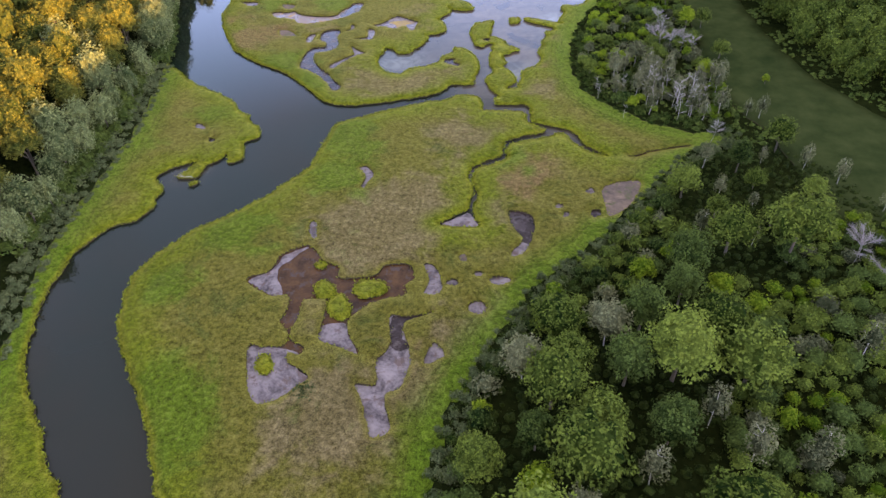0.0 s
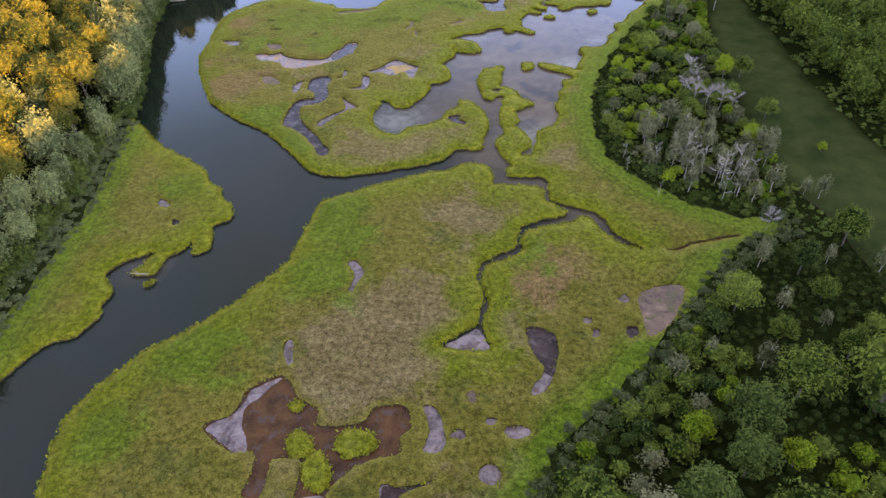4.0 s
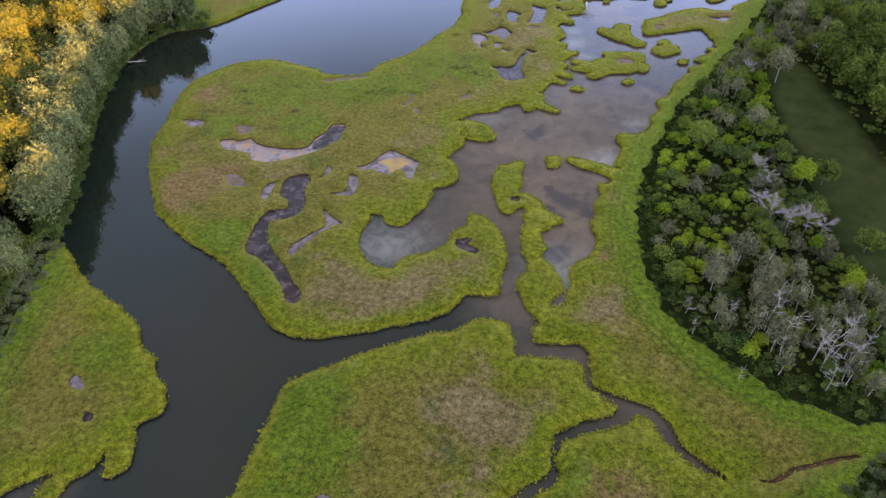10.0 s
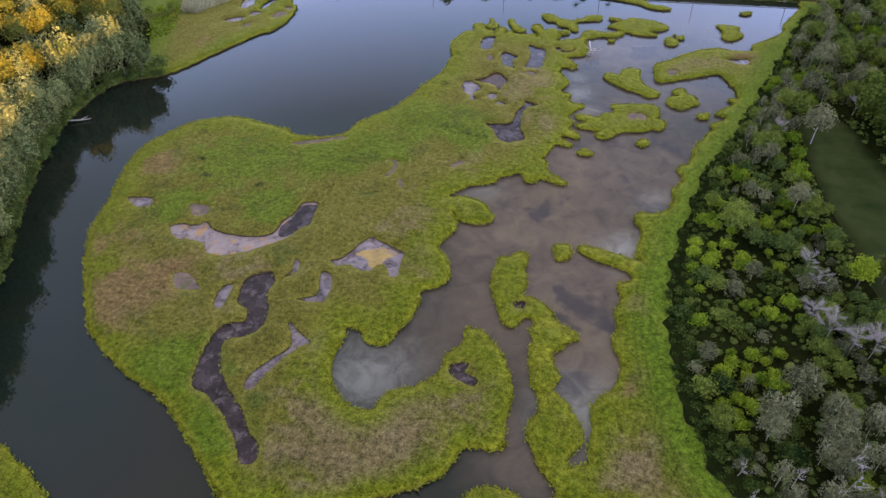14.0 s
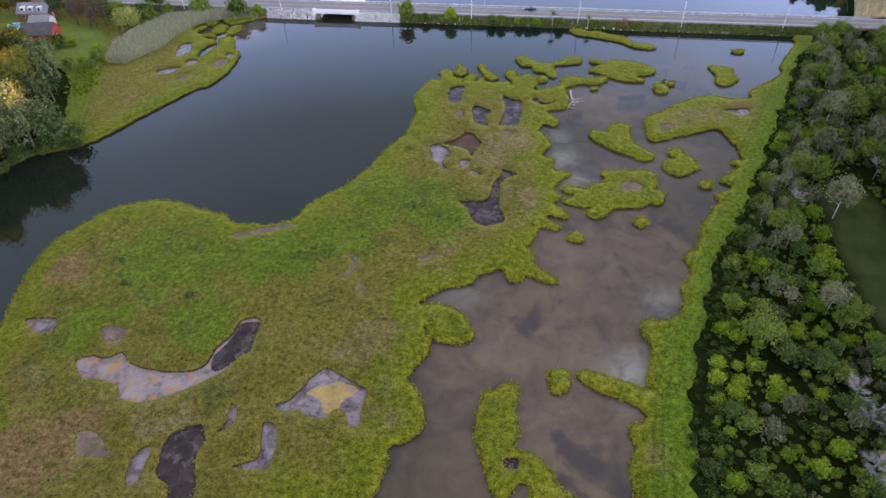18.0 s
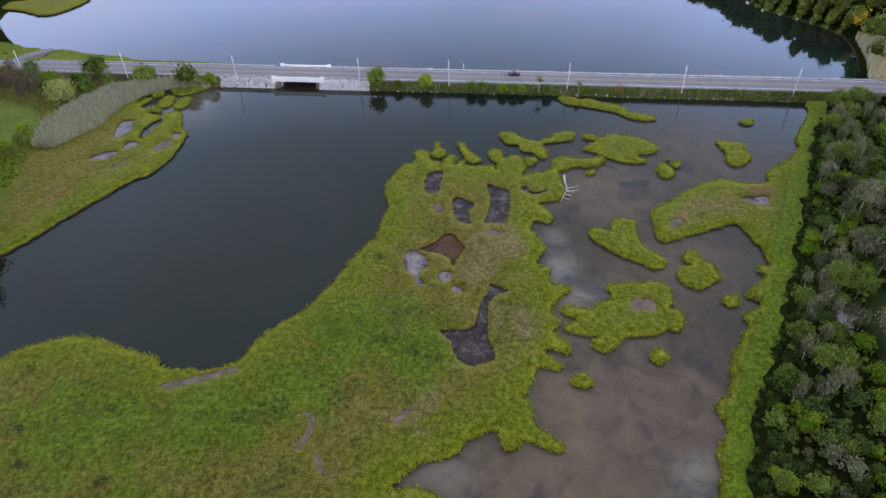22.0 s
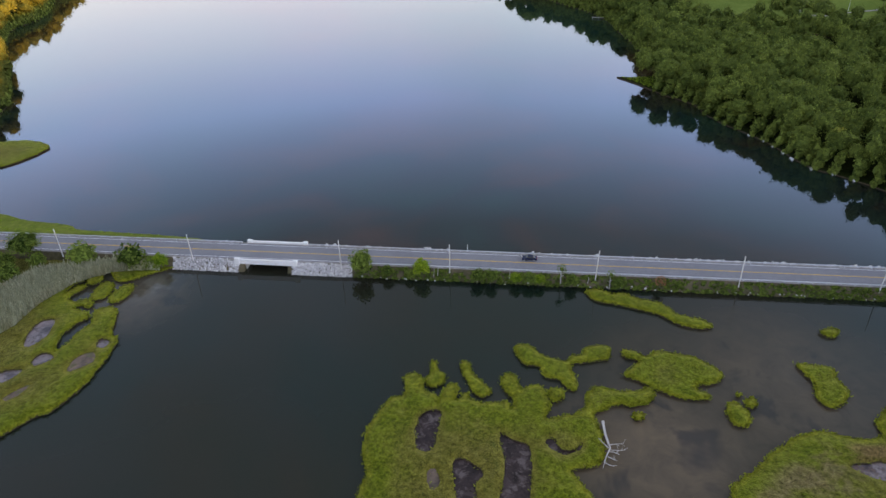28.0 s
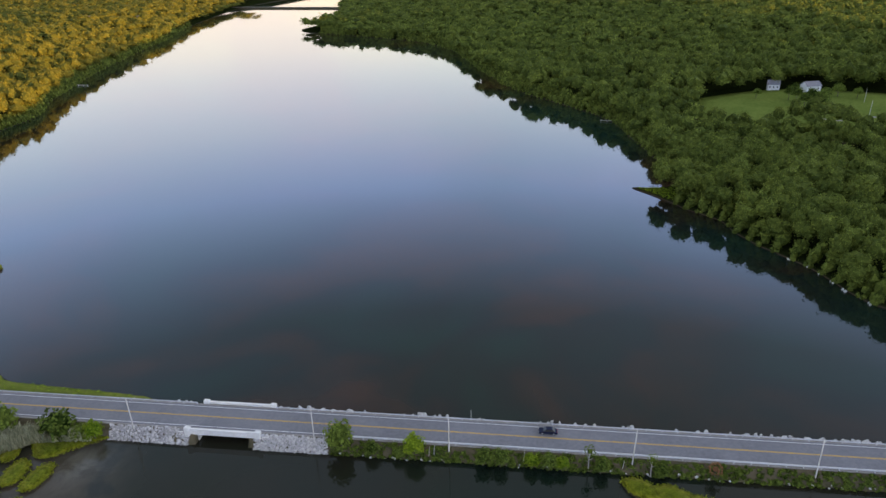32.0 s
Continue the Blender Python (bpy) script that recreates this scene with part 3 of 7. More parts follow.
MID_NE = [(-30.1, 365.4), (-31, 363.1), (-35, 363.7), (-36.5, 360.7), (-35.7, 358.1), (-32.6, 351.8), (-34.8, 345.4), (-31.1, 343.3), (-31.2, 338), (-26.9, 337.4), (-26.5, 335.7), (-29.1, 333.3), (-31.2, 328.8), (-29.2, 324.9), (-30.6, 321.8), (-27, 318.3), (-27.5, 315.5), (-32.6, 316.9), (-32.6, 315.1), (-28.8, 311.8), (-29.5, 310.5), (-34.5, 311.3), (-35.1, 307.8), (-37.5, 302.6), (-35.7, 301.9), (-35, 296.5), (-33.8, 295.2), (-29.5, 292.6), (-29.8, 290.5), (-32.7, 290.9), (-36.7, 292.7), (-38.4, 290.4), (-40.6, 290.2), (-42.6, 294.3), (-47.7, 291.7), (-50.2, 287.8), (-54.7, 286.3), (-57.3, 284.4), (-61.1, 280.1)]
MID_SE = [(-56, 280.4), (-51, 278.6), (-48.1, 274.1), (-48.2, 270), (-51.8, 269.4), (-56.2, 270.3), (-58, 274.4), (-58.6, 273.5), (-56.3, 269.1), (-56.3, 265.5), (-58.5, 261.7), (-59.3, 258.3), (-57.5, 256.4), (-55.3, 252.6), (-54.5, 248.7), (-56.4, 244.5), (-59.7, 242.9), (-59.5, 240.1), (-60.1, 234.6), (-62.6, 229), (-63.1, 226), (-66.5, 224.7), (-68.6, 225.5), (-69.9, 227.7), (-73, 229.3), (-74.1, 228.6), (-73.1, 225.5), (-74, 220.5), (-72.3, 214.8), (-69.6, 211), (-66.5, 208.8), (-62, 209), (-60.7, 212.7), (-58.8, 214.4), (-54.6, 216.6), (-51.3, 220.1), (-50.5, 224.8), (-47.6, 229.3), (-47.7, 233.4), (-44.6, 233.2), (-41.8, 231.2), (-38.8, 227), (-37, 222.8), (-35.8, 217.3), (-35.9, 209.3), (-35.8, 205), (-43, 203.7)]
MID_SOUTH = [(-44.5, 200.1), (-48.1, 195.9), (-57.2, 190.7), (-65, 187), (-73.7, 184.2), (-80.6, 184.4), (-86.2, 188.6)]
WEST_S = [(-74.1, 35.6), (-80, 42.4), (-83.2, 45.2), (-87.3, 48.4), (-90.6, 52), (-96.4, 57.2), (-101.4, 61.8), (-106.8, 68.1), (-110.9, 75.3), (-115.9, 86.8), (-116.4, 92.6), (-118.2, 99.5), (-117.3, 104), (-114.8, 112.5), (-109.9, 115.7), (-108.8, 121.9), (-110, 125.3), (-110.2, 130), (-114.7, 133.8), (-114.7, 137.2), (-112.7, 140.5), (-109.2, 142.8), (-109.4, 144.4), (-107.1, 143.9), (-107.9, 141.4), (-108, 138.4), (-109.5, 136.6), (-107.8, 135.6), (-103.5, 137), (-103.8, 140.3), (-103.4, 143.9), (-101.6, 145.9), (-101.2, 148.3), (-100.7, 150.4), (-98.7, 147.1), (-98.6, 145.5), (-96.4, 145.9), (-95.1, 149), (-97, 153.6), (-98.8, 156.3), (-96.8, 158.2), (-95, 160.4), (-96.3, 164.2), (-99.4, 167), (-102, 168.8), (-104.5, 172.7), (-107.9, 173.6), (-112, 179), (-115.7, 181.5), (-119.9, 184), (-126.2, 186.9), (-133, 190.3), (-139.9, 195.2), (-144.4, 199.3), (-153, 209)]
WEST_FOREST = [(-149.4, 201.9), (-155.3, 215.3), (-166.9, 237.6), (-184.1, 272.7), (-192.8, 297.1)]
WEST_N = [(-193.4, 293.3), (-193.5, 306.9), (-192.5, 325.6), (-176.6, 337.1), (-167.6, 355.4), (-157.7, 375.6)]
WEST_N2 = [(-155, 377), (-151.7, 386.8), (-151.8, 397), (-152.3, 400.9), (-152.7, 404.2), (-154.2, 406.5), (-155.1, 406.1), (-156.9, 409.1), (-158.2, 412.6), (-159.5, 416.2), (-161.5, 418.7), (-164.4, 419.2), (-166.2, 417.6), (-165.9, 414.6), (-164.1, 410.7), (-165, 408.5), (-165.5, 405.3), (-165.6, 402.6), (-166.3, 399.5), (-167.2, 398.4), (-168.5, 402.4), (-169.6, 405.4), (-169.1, 408.9), (-167.7, 411.9), (-167, 414.5), (-169.1, 416.2), (-172.2, 416.8), (-174.1, 417.8), (-172.4, 419.1), (-169.1, 418.5), (-169.4, 420.4), (-171.3, 421.9), (-173.3, 422.1), (-175.5, 420.8), (-178.1, 421.8), (-177.7, 424.2), (-176.7, 427.1), (-176.9, 429.1), (-179.1, 428.6), (-180.1, 426.4), (-180.5, 424), (-181.5, 425.1), (-180.8, 429.3), (-179.2, 431.9), (-180.9, 434.8), (-179.6, 437.5), (-176.7, 439), (-172.7, 436.6), (-168.9, 432.6), (-165.4, 432.4), (-160.9, 436.5), (-154.4, 441.3)]
P_L1 = [(-177.2, 400.7), (-179.7, 406.7), (-179.3, 410.7), (-175.9, 412.4), (-173.5, 406.1), (-174.1, 402), (-175.2, 399.8)]
P_L3 = [(-170.6, 394), (-170.5, 397.2), (-168.1, 398.1), (-165.8, 396.6), (-166.8, 394), (-169, 392.8)]
P_L4 = [(-178.7, 386.8), (-176.3, 389.5), (-173.6, 391.2), (-170.6, 390.8), (-171.9, 386.8), (-175.4, 385), (-178, 385.7)]
P_L5 = [(-159.5, 392.3), (-159.8, 396.4), (-158.2, 398.8), (-155.9, 399), (-154.4, 395.8), (-156.3, 393.2), (-158.2, 391.5)]
B_L6 = [(-168.6, 381), (-167.2, 384.2), (-165.4, 386.2), (-165.2, 383.7), (-167, 380.5)]
P_L7 = [(-157.9, 403.1), (-157.6, 405.2), (-154.6, 404.1), (-154.4, 401.4), (-156.8, 401.5)]
K1 = [(-178.3, 432.8), (-178, 436.3), (-174.6, 433.9), (-174, 430.6), (-176.5, 430)]
K2 = [(-171.7, 423), (-172.6, 427.8), (-171.6, 431.1), (-168.6, 430.1), (-167.3, 425.3), (-169.2, 422)]
K3 = [(-164.8, 421.5), (-166.3, 426.2), (-164.5, 430.4), (-161.9, 430.1), (-161.3, 425.7), (-162.5, 421.7)]
G_R1A = [(-70.8, 100.1), (-66.9, 104.2), (-65.7, 110.2), (-61.3, 114), (-63.3, 109.6), (-65.4, 104.1), (-61.1, 97.1), (-63.8, 96.4)]
G_R1B = [(-62.2, 80.5), (-54.9, 82.1), (-50.5, 80.7), (-51.9, 78.6), (-47, 75.8), (-48.4, 72.3), (-52.5, 67.9), (-56.6, 69)]
G_R1C = [(-47.8, 85.4), (-48.7, 89.6), (-44, 91), (-42.2, 88), (-38.6, 83.3), (-43.1, 84.5)]
D_R2 = [(-34.4, 94.6), (-31.1, 95.4), (-26.4, 97.3), (-30.6, 93.6), (-30.6, 90.3), (-28.6, 86.9), (-32.5, 86.7)]
D_Q1 = [(-101.9, 259), (-99.9, 265), (-99.3, 269.4), (-95.4, 270.1), (-94.5, 262.6), (-96.5, 259.7), (-99.1, 256.2), (-100.9, 256.5)]
G_R5 = [(-11.3, 121.3), (-9.7, 124.8), (-7.2, 124.8), (-7.4, 123.1), (-10.4, 119.3)]
P_BOOT = [(-46, 336.9), (-44.3, 336.5), (-42.3, 335.5), (-41.1, 335), (-42.9, 333.7), (-44.7, 332.3), (-45.8, 329.3), (-45.8, 324.5), (-45.3, 318.6), (-43.8, 315.2), (-43.9, 312.5), (-46, 311), (-48.4, 310.1), (-51, 311.2), (-52.7, 313.7), (-53.9, 317.1), (-55.8, 319.1), (-56.6, 320.2), (-53.7, 320.8), (-50.1, 321.1), (-48.7, 322.7), (-48.3, 325.9), (-47.8, 330.7), (-46.3, 333.4)]
P_N1 = [(-68.1, 382.1), (-67.4, 385), (-65.1, 386.9), (-62.9, 386.5), (-62.9, 381.7), (-63.1, 376.3), (-64.4, 374.4), (-66.9, 375.3), (-67.8, 378.6)]
P_N2 = [(-49.3, 381.4), (-46.8, 379.7), (-43.6, 378.7), (-42.4, 376.7), (-42.2, 369.2), (-42.9, 362.1), (-46, 361.4), (-48.9, 361.6), (-48.4, 365.1), (-47.7, 371.2), (-48.5, 376.2)]
P_N3 = [(-58.7, 372.3), (-57, 373.5), (-54.1, 371.9), (-52.1, 369.6), (-53.3, 367.1), (-53, 363.6), (-52.5, 360.9), (-54.7, 361.2), (-57.1, 363.3), (-58.3, 367.9)]
P_N4 = [(-65.5, 348.9), (-62.9, 350.7), (-61.1, 353), (-59.3, 355.9), (-56.4, 355.5), (-54.7, 352.5), (-53.1, 350.5), (-54.5, 346.4), (-55.8, 342.4), (-56.7, 344.8), (-58.3, 346.7), (-60.4, 347.5), (-63.2, 347.7)]
P_N5 = [(-68.7, 347.2), (-66.8, 348.4), (-64.8, 347.5), (-62.9, 345.7), (-61.8, 341.9), (-63.5, 340.3), (-63.8, 337.7), (-61.8, 335.5), (-64.1, 334.8), (-65.2, 337.9), (-67.6, 340.5), (-68.5, 344.2)]
P_N6 = [(-39.3, 379.5), (-37.4, 381), (-35.9, 377.7), (-33.1, 378.2), (-31.5, 380.1), (-32, 378), (-35.1, 376.2), (-37.4, 377.3)]
B_1 = [(-81.1, 286.6), (-79.8, 290.1), (-80, 293.1), (-81.8, 294.7), (-79.6, 295.1), (-78.2, 292.3), (-78.8, 288.5), (-80, 286.1)]
B_2 = [(-63.3, 294.7), (-60.3, 298.6), (-59.3, 297.4), (-62, 294)]
B_3 = [(-130.3, 264.2), (-127.8, 265), (-124, 263.7), (-123.6, 260.9), (-126.8, 259.9)]
B_4 = [(-120.4, 237.7), (-117.5, 238.8), (-113.8, 236.3), (-111.7, 234.4), (-114, 233.4), (-117.9, 233.7)]
B_5 = [(-49, 357.2), (-46.6, 358.5), (-43.4, 357.2), (-43.7, 355.9), (-46.5, 355.7)]
P_Q1 = [(-130.9, 254.4), (-128.3, 256.5), (-124.5, 256.3), (-122.1, 258.3), (-118.6, 255.5), (-112.7, 254.5), (-106.6, 254.8), (-102.9, 256.7), (-102.2, 261.4), (-100.3, 265.9), (-99.9, 269.9), (-97.7, 271.3), (-95.1, 270.8), (-94.7, 267), (-94.8, 264.4), (-94.3, 262), (-96.1, 259.5), (-98.2, 255.8), (-101.3, 252.5), (-104.5, 249.9), (-108.7, 247.4), (-112.4, 246.1), (-116.3, 246.8), (-118.9, 249.8), (-123.4, 250.4), (-127.1, 250.6)]
P_Q3 = [(-84.7, 249.2), (-82.5, 250.2), (-80.8, 252.7), (-79.2, 256.8), (-76.7, 259.6), (-73.1, 257.9), (-68.4, 256), (-67, 254.8), (-67, 250.7), (-66.8, 246.7), (-68.6, 246.4), (-70.5, 249.5), (-72.5, 249.6), (-73.7, 247.2), (-76.2, 247), (-79.4, 248.3), (-82.5, 247.7)]
P_Q4 = [(-102.1, 240.2), (-97.5, 243), (-95, 239.5), (-95.1, 235.6), (-92.2, 228.8), (-93.3, 223.5), (-98.3, 220), (-96.9, 214.8), (-93.3, 209.4), (-90.1, 206.5), (-86.9, 203.7), (-83.2, 199.2), (-80.6, 197.2), (-80.2, 193.7), (-82.7, 193.2), (-85.8, 197.4), (-89.4, 201.2), (-95.1, 205.6), (-99.8, 207.5), (-101.3, 211.6), (-102.2, 218.5), (-101.2, 224.6), (-97.2, 226.2), (-97.6, 229.6), (-101.1, 231.7), (-102, 235.3)]
P_Q5 = [(-87.1, 228), (-85, 226.7), (-82.7, 225.1), (-80.1, 223.4), (-82, 221.4), (-83.5, 218.8), (-85.3, 215.4), (-87.6, 209.1), (-89.6, 209.4), (-89.3, 213.1), (-86.8, 217.4), (-84.1, 221.8)]
P_Q6 = [(-87.8, 235), (-85.8, 236.1), (-83.7, 237.8), (-85.1, 243.2), (-85, 245.3), (-82.5, 244.2), (-81.1, 240.1), (-81.2, 235.5), (-83.8, 234.8)]
P_Q8 = [(-105.7, 229), (-107.2, 233.7), (-106.3, 236.4), (-104.5, 237.3), (-104, 233.1), (-103.9, 229.4)]
P_Q9 = [(-149.1, 264.1), (-146.4, 265.3), (-142.1, 265.4), (-140.8, 262.2), (-144, 261)]
P_Q10 = [(-48.9, 222.8), (-45.5, 223.9), (-45.6, 221.2), (-43, 219.9), (-43.3, 218), (-46.3, 218.6), (-49, 220.6)]
P_Q11 = [(-93.5, 241.5), (-92.7, 244.9), (-93.6, 248.3), (-91.6, 247.3), (-91.1, 243.9), (-92.5, 241.8)]
P_R1 = [(-71.5, 99.9), (-67.1, 104.1), (-66.4, 110.1), (-61.4, 114.5), (-57.5, 111.7), (-55.6, 109.5), (-51.2, 108.3), (-49.5, 104.6), (-42.2, 106.8), (-40.3, 110.7), (-35, 111.9), (-32.3, 108.2), (-33.8, 105), (-32.8, 102), (-37.5, 99.7), (-41.6, 95.7), (-43.3, 91.5), (-41.8, 87.6), (-38.3, 83.2), (-43, 84.2), (-47.8, 85.4), (-48.8, 88.8), (-50.1, 96.4), (-53.3, 96.7), (-55.5, 95.4), (-54.6, 91.1), (-54.9, 88.5), (-53.9, 84.5), (-50.1, 82.8), (-50.5, 80.7), (-53, 80.7), (-52.2, 78.6), (-46.8, 75.9), (-48.4, 72.3), (-52.5, 67.8), (-56.6, 69), (-62.2, 80.5), (-59.7, 81.3), (-55, 82.4), (-55.1, 85.9), (-58, 88.7), (-58.4, 93.9), (-59.8, 96.8), (-64.1, 96)]
I_R1 = [(-49.2, 99.9), (-50, 97.6), (-52.6, 97.8), (-54, 99.3), (-54.3, 101.4), (-52.7, 103.1), (-50.5, 101.8)]
I_R2 = [(-43.7, 94.9), (-44.6, 91.7), (-47.5, 92.4), (-49.1, 94.1), (-49.5, 96.9), (-47.9, 99.4), (-45.2, 97.3)]
I_R3 = [(-37.4, 102.1), (-39.7, 100.2), (-42.5, 99.1), (-45.5, 101.3), (-44.6, 104.4), (-42.1, 105.1), (-39, 105)]
I_R4 = [(-54.1, 107.9), (-54.8, 106.7), (-56.1, 106.9), (-56.9, 107.4), (-56.7, 108.4), (-56, 109.2), (-54.8, 108.6)]
I_R5 = [(-54.7, 76.5), (-55.2, 74.4), (-56.9, 74.9), (-58.4, 76), (-58.5, 78), (-57.8, 79.6), (-55.9, 78.2)]
P_R2 = [(-34.8, 94.8), (-31.1, 95.5), (-25.3, 98), (-30.7, 93.9), (-30.5, 90.6), (-28.1, 86.3), (-27, 81.9), (-27.8, 76), (-30.2, 74.1), (-27.1, 66.9), (-29.7, 64.5), (-31.2, 66.1), (-34.2, 72), (-36.8, 75.7), (-32.6, 76.5), (-34.3, 82), (-32.6, 87)]
P_R3 = [(-23.4, 89.5), (-20.6, 86.2), (-24.3, 83.2), (-24.4, 86.2)]
P_R4 = [(-31.3, 112.8), (-28.8, 112.8), (-25.6, 107.5), (-25.9, 103.7), (-29, 103.1), (-28.8, 107.9)]
P_R5 = [(-14.1, 136.7), (-8.9, 136.9), (-6.7, 132.1), (-7.4, 123.1), (-10.4, 119.3), (-11.3, 121.3), (-9.1, 126), (-11.8, 130)]
P_R6 = [(-59.1, 149.4), (-57.1, 150.6), (-54.1, 147.4), (-54.5, 143), (-54.6, 140), (-55.8, 140.7), (-55.9, 145.6)]
B_R7 = [(9.5, 150.6), (12.8, 154.6), (19.2, 156.6), (19.4, 152.6), (16.7, 144.6), (11.9, 139.5), (10.6, 143.3)]
P_S0 = [(7.9, 149.7), (7, 148.2), (5.8, 148.5), (5, 149.3), (5.6, 150.6), (6.5, 151.6), (7.5, 150.7)]
P_S1 = [(9.6, 139.6), (9, 138.6), (7.8, 138.1), (6.9, 139.5), (7.1, 141.3), (8.4, 141.8), (9.6, 141.5)]
P_S2 = [(1.8, 137.9), (1.2, 137), (0.3, 136.8), (-0.2, 137.8), (-0, 139.1), (0.7, 139.6), (1.4, 139.2)]
P_S3 = [(-0.2, 141.3), (-0.8, 140.5), (-1.8, 140.3), (-2.3, 141.2), (-2.2, 142.2), (-1.3, 142.7), (-0.5, 142.4)]
P_S4 = [(-21.7, 107.9), (-22.7, 106.9), (-24, 106.9), (-25, 107.4), (-24.5, 108.5), (-23.5, 109.1), (-22.3, 108.8)]
P_S5 = [(-10.3, 110.4), (-11.3, 109.4), (-13.5, 108.9), (-14.9, 109.9), (-14.9, 111.2), (-12.6, 112), (-10.4, 111.8)]
P_S6 = [(-16.6, 111.8), (-17.1, 111.2), (-18, 110.9), (-18.9, 111.5), (-18.7, 112.5), (-17.8, 112.7), (-16.7, 112.7)]
P_S7 = [(-14, 100.9), (-15.2, 98.9), (-17.2, 99.2), (-18.2, 100.2), (-18, 101.9), (-16.4, 103.4), (-14.8, 102.3)]
P_S8 = [(-64.2, 122.9), (-62.6, 123.6), (-60.3, 117.3), (-62.5, 118.5)]
B_S9 = [(-21.3, 116.5), (-21.7, 115.1), (-22.8, 115.4), (-23.3, 116.3), (-23.3, 117.5), (-22.7, 118.6), (-21.8, 117.6)]
P_W1 = [(-118.1, 165), (-114.2, 163.2), (-114.3, 161.5), (-117.8, 162.6)]
P_W2 = [(-107.4, 156.1), (-107.7, 155.3), (-109, 155.1), (-109.9, 155.9), (-110.4, 157), (-109.3, 157.5), (-108.1, 157.2)]
G_Q3 = [(-79.1, 253.1), (-75.8, 255.7), (-71.9, 256.4), (-68.5, 254.8), (-71.3, 252.6), (-71.8, 250.1), (-73.8, 248.6), (-75.7, 251.2)]
B_6 = [(-76.7, 286.3), (-74.7, 284.9), (-74, 280.8), (-75.8, 282.9)]
B_7 = [(-113.8, 299.2), (-107.6, 301.9), (-100.5, 305.3), (-98.3, 304.9), (-99.9, 303.3), (-106.9, 300), (-112.4, 298.2)]
P_N7 = [(-58.9, 340.1), (-56, 340.7), (-55.6, 337.8), (-56.5, 336.5), (-58.5, 336.7)]
P_N8 = [(-55.1, 335.6), (-53.5, 335.3), (-51.7, 333.4), (-54.9, 333)]
B_8 = [(-64, 368.7), (-62.3, 370), (-60.7, 366.5), (-62.5, 364.7)]
P_SP = [(-38.6, 242.9), (-36, 243.6), (-35.9, 241.5), (-38, 241.4)]
I_W = [(-104.4, 133.2), (-103.9, 134.5), (-102.2, 135.1), (-102.1, 133.6), (-103.1, 132.6)]
G_T = [(-30.3, 128.8), (-25.3, 128.3), (-20.9, 129.8), (-22.4, 132.3), (-24.4, 134.6), (-26.8, 132.4), (-29, 130)]
I1 = [(-67.2, 403.8), (-65.8, 403.5), (-65.8, 400.7), (-63.4, 398.8), (-64.1, 395.3), (-66.7, 394.5), (-68, 397), (-67.1, 399.1)]
I2 = [(-60, 403.3), (-57.9, 404.2), (-56.2, 399.5), (-52, 394.8), (-52.7, 392.5), (-55, 392.6), (-57.3, 396.3)]
I3 = [(-46.7, 411.2), (-43.1, 412.2), (-39.5, 408.5), (-33.9, 406.8), (-32.4, 409.1), (-29.5, 409.3), (-28.6, 412.1), (-24.9, 413.8), (-22.4, 412.7), (-23.2, 408.8), (-27.6, 407.3), (-32.5, 405.8), (-32.1, 401.7), (-31.3, 397.7), (-33, 396.2), (-35.5, 399.9), (-38.9, 400.4), (-40.3, 404), (-44.5, 405.4)]
I4 = [(-19.4, 412), (-16.5, 412.3), (-13.3, 410.3), (-10.8, 412.8), (-5.4, 411.9), (-1.5, 410.7), (3.1, 406.9), (3.7, 404.9), (1.3, 401.7), (-2.8, 400.9), (-3.8, 399.2), (-0.9, 398), (-1.9, 396), (-7.6, 396), (-12.4, 398.5), (-17.2, 401.6), (-19.8, 402.8), (-17.4, 405.7), (-15.6, 408.4), (-18.9, 409.8)]
I5 = [(-26.4, 438.8), (-22.7, 439.7), (-18.9, 437.4), (-15.6, 438.3), (-12, 435.8), (-6, 434), (-2.3, 429), (2.7, 427.6), (6, 424.6), (2.5, 423.4), (-2.3, 424.7), (-8.3, 429.3), (-14.9, 431.4), (-17.9, 432.5), (-22.5, 433.5), (-25.5, 435.2)]
I6 = [(22.9, 410.8), (26.7, 410.5), (30.5, 410), (30.4, 406.3), (31.4, 401.5), (28.4, 397.5), (24.8, 395.9), (23.7, 399.9), (24.6, 404.2), (23.2, 407.7)]
I7 = [(2.5, 394.6), (4.8, 395.3), (6.8, 391.1), (4.9, 388.3), (2, 388.9)]
I8 = [(9.1, 395.5), (8.1, 394.1), (7, 394.4), (6.8, 395.4), (7.2, 396.8), (8.7, 397.7), (9.4, 396.8)]
I9 = [(6.1, 398.2), (5.7, 397.8), (5.1, 397.6), (5, 398.2), (5.2, 398.9), (5.8, 399.1), (6.2, 398.9)]
I10 = [(-34.8, 393.9), (-35.6, 392.8), (-37.4, 392.2), (-38.1, 394.1), (-38, 396.2), (-36.2, 396.5), (-34.7, 396.2)]
I11 = [(-17, 388.8), (-17.8, 387.9), (-19.1, 387.7), (-19.7, 388.7), (-19.4, 390), (-17.9, 390.4), (-16.8, 390.1)]
I12 = [(37.5, 423.9), (35.9, 422.4), (34.2, 422.7), (33.3, 423.8), (34.4, 425.4), (36.7, 426.5), (38.1, 425.5)]
J1 = [(-20.5, 360), (-18.6, 361.4), (-15, 360.5), (-14.4, 363.8), (-12.1, 366.6), (-9.2, 366), (-7.8, 365.1), (-8.3, 360.5), (-7.4, 355.7), (-4.9, 352.4), (-2.1, 349.3), (-2.9, 346.5), (-5.8, 345.7), (-9, 348), (-12.3, 349.5), (-15.6, 352.3), (-18.3, 354.9), (-20.4, 357.6)]
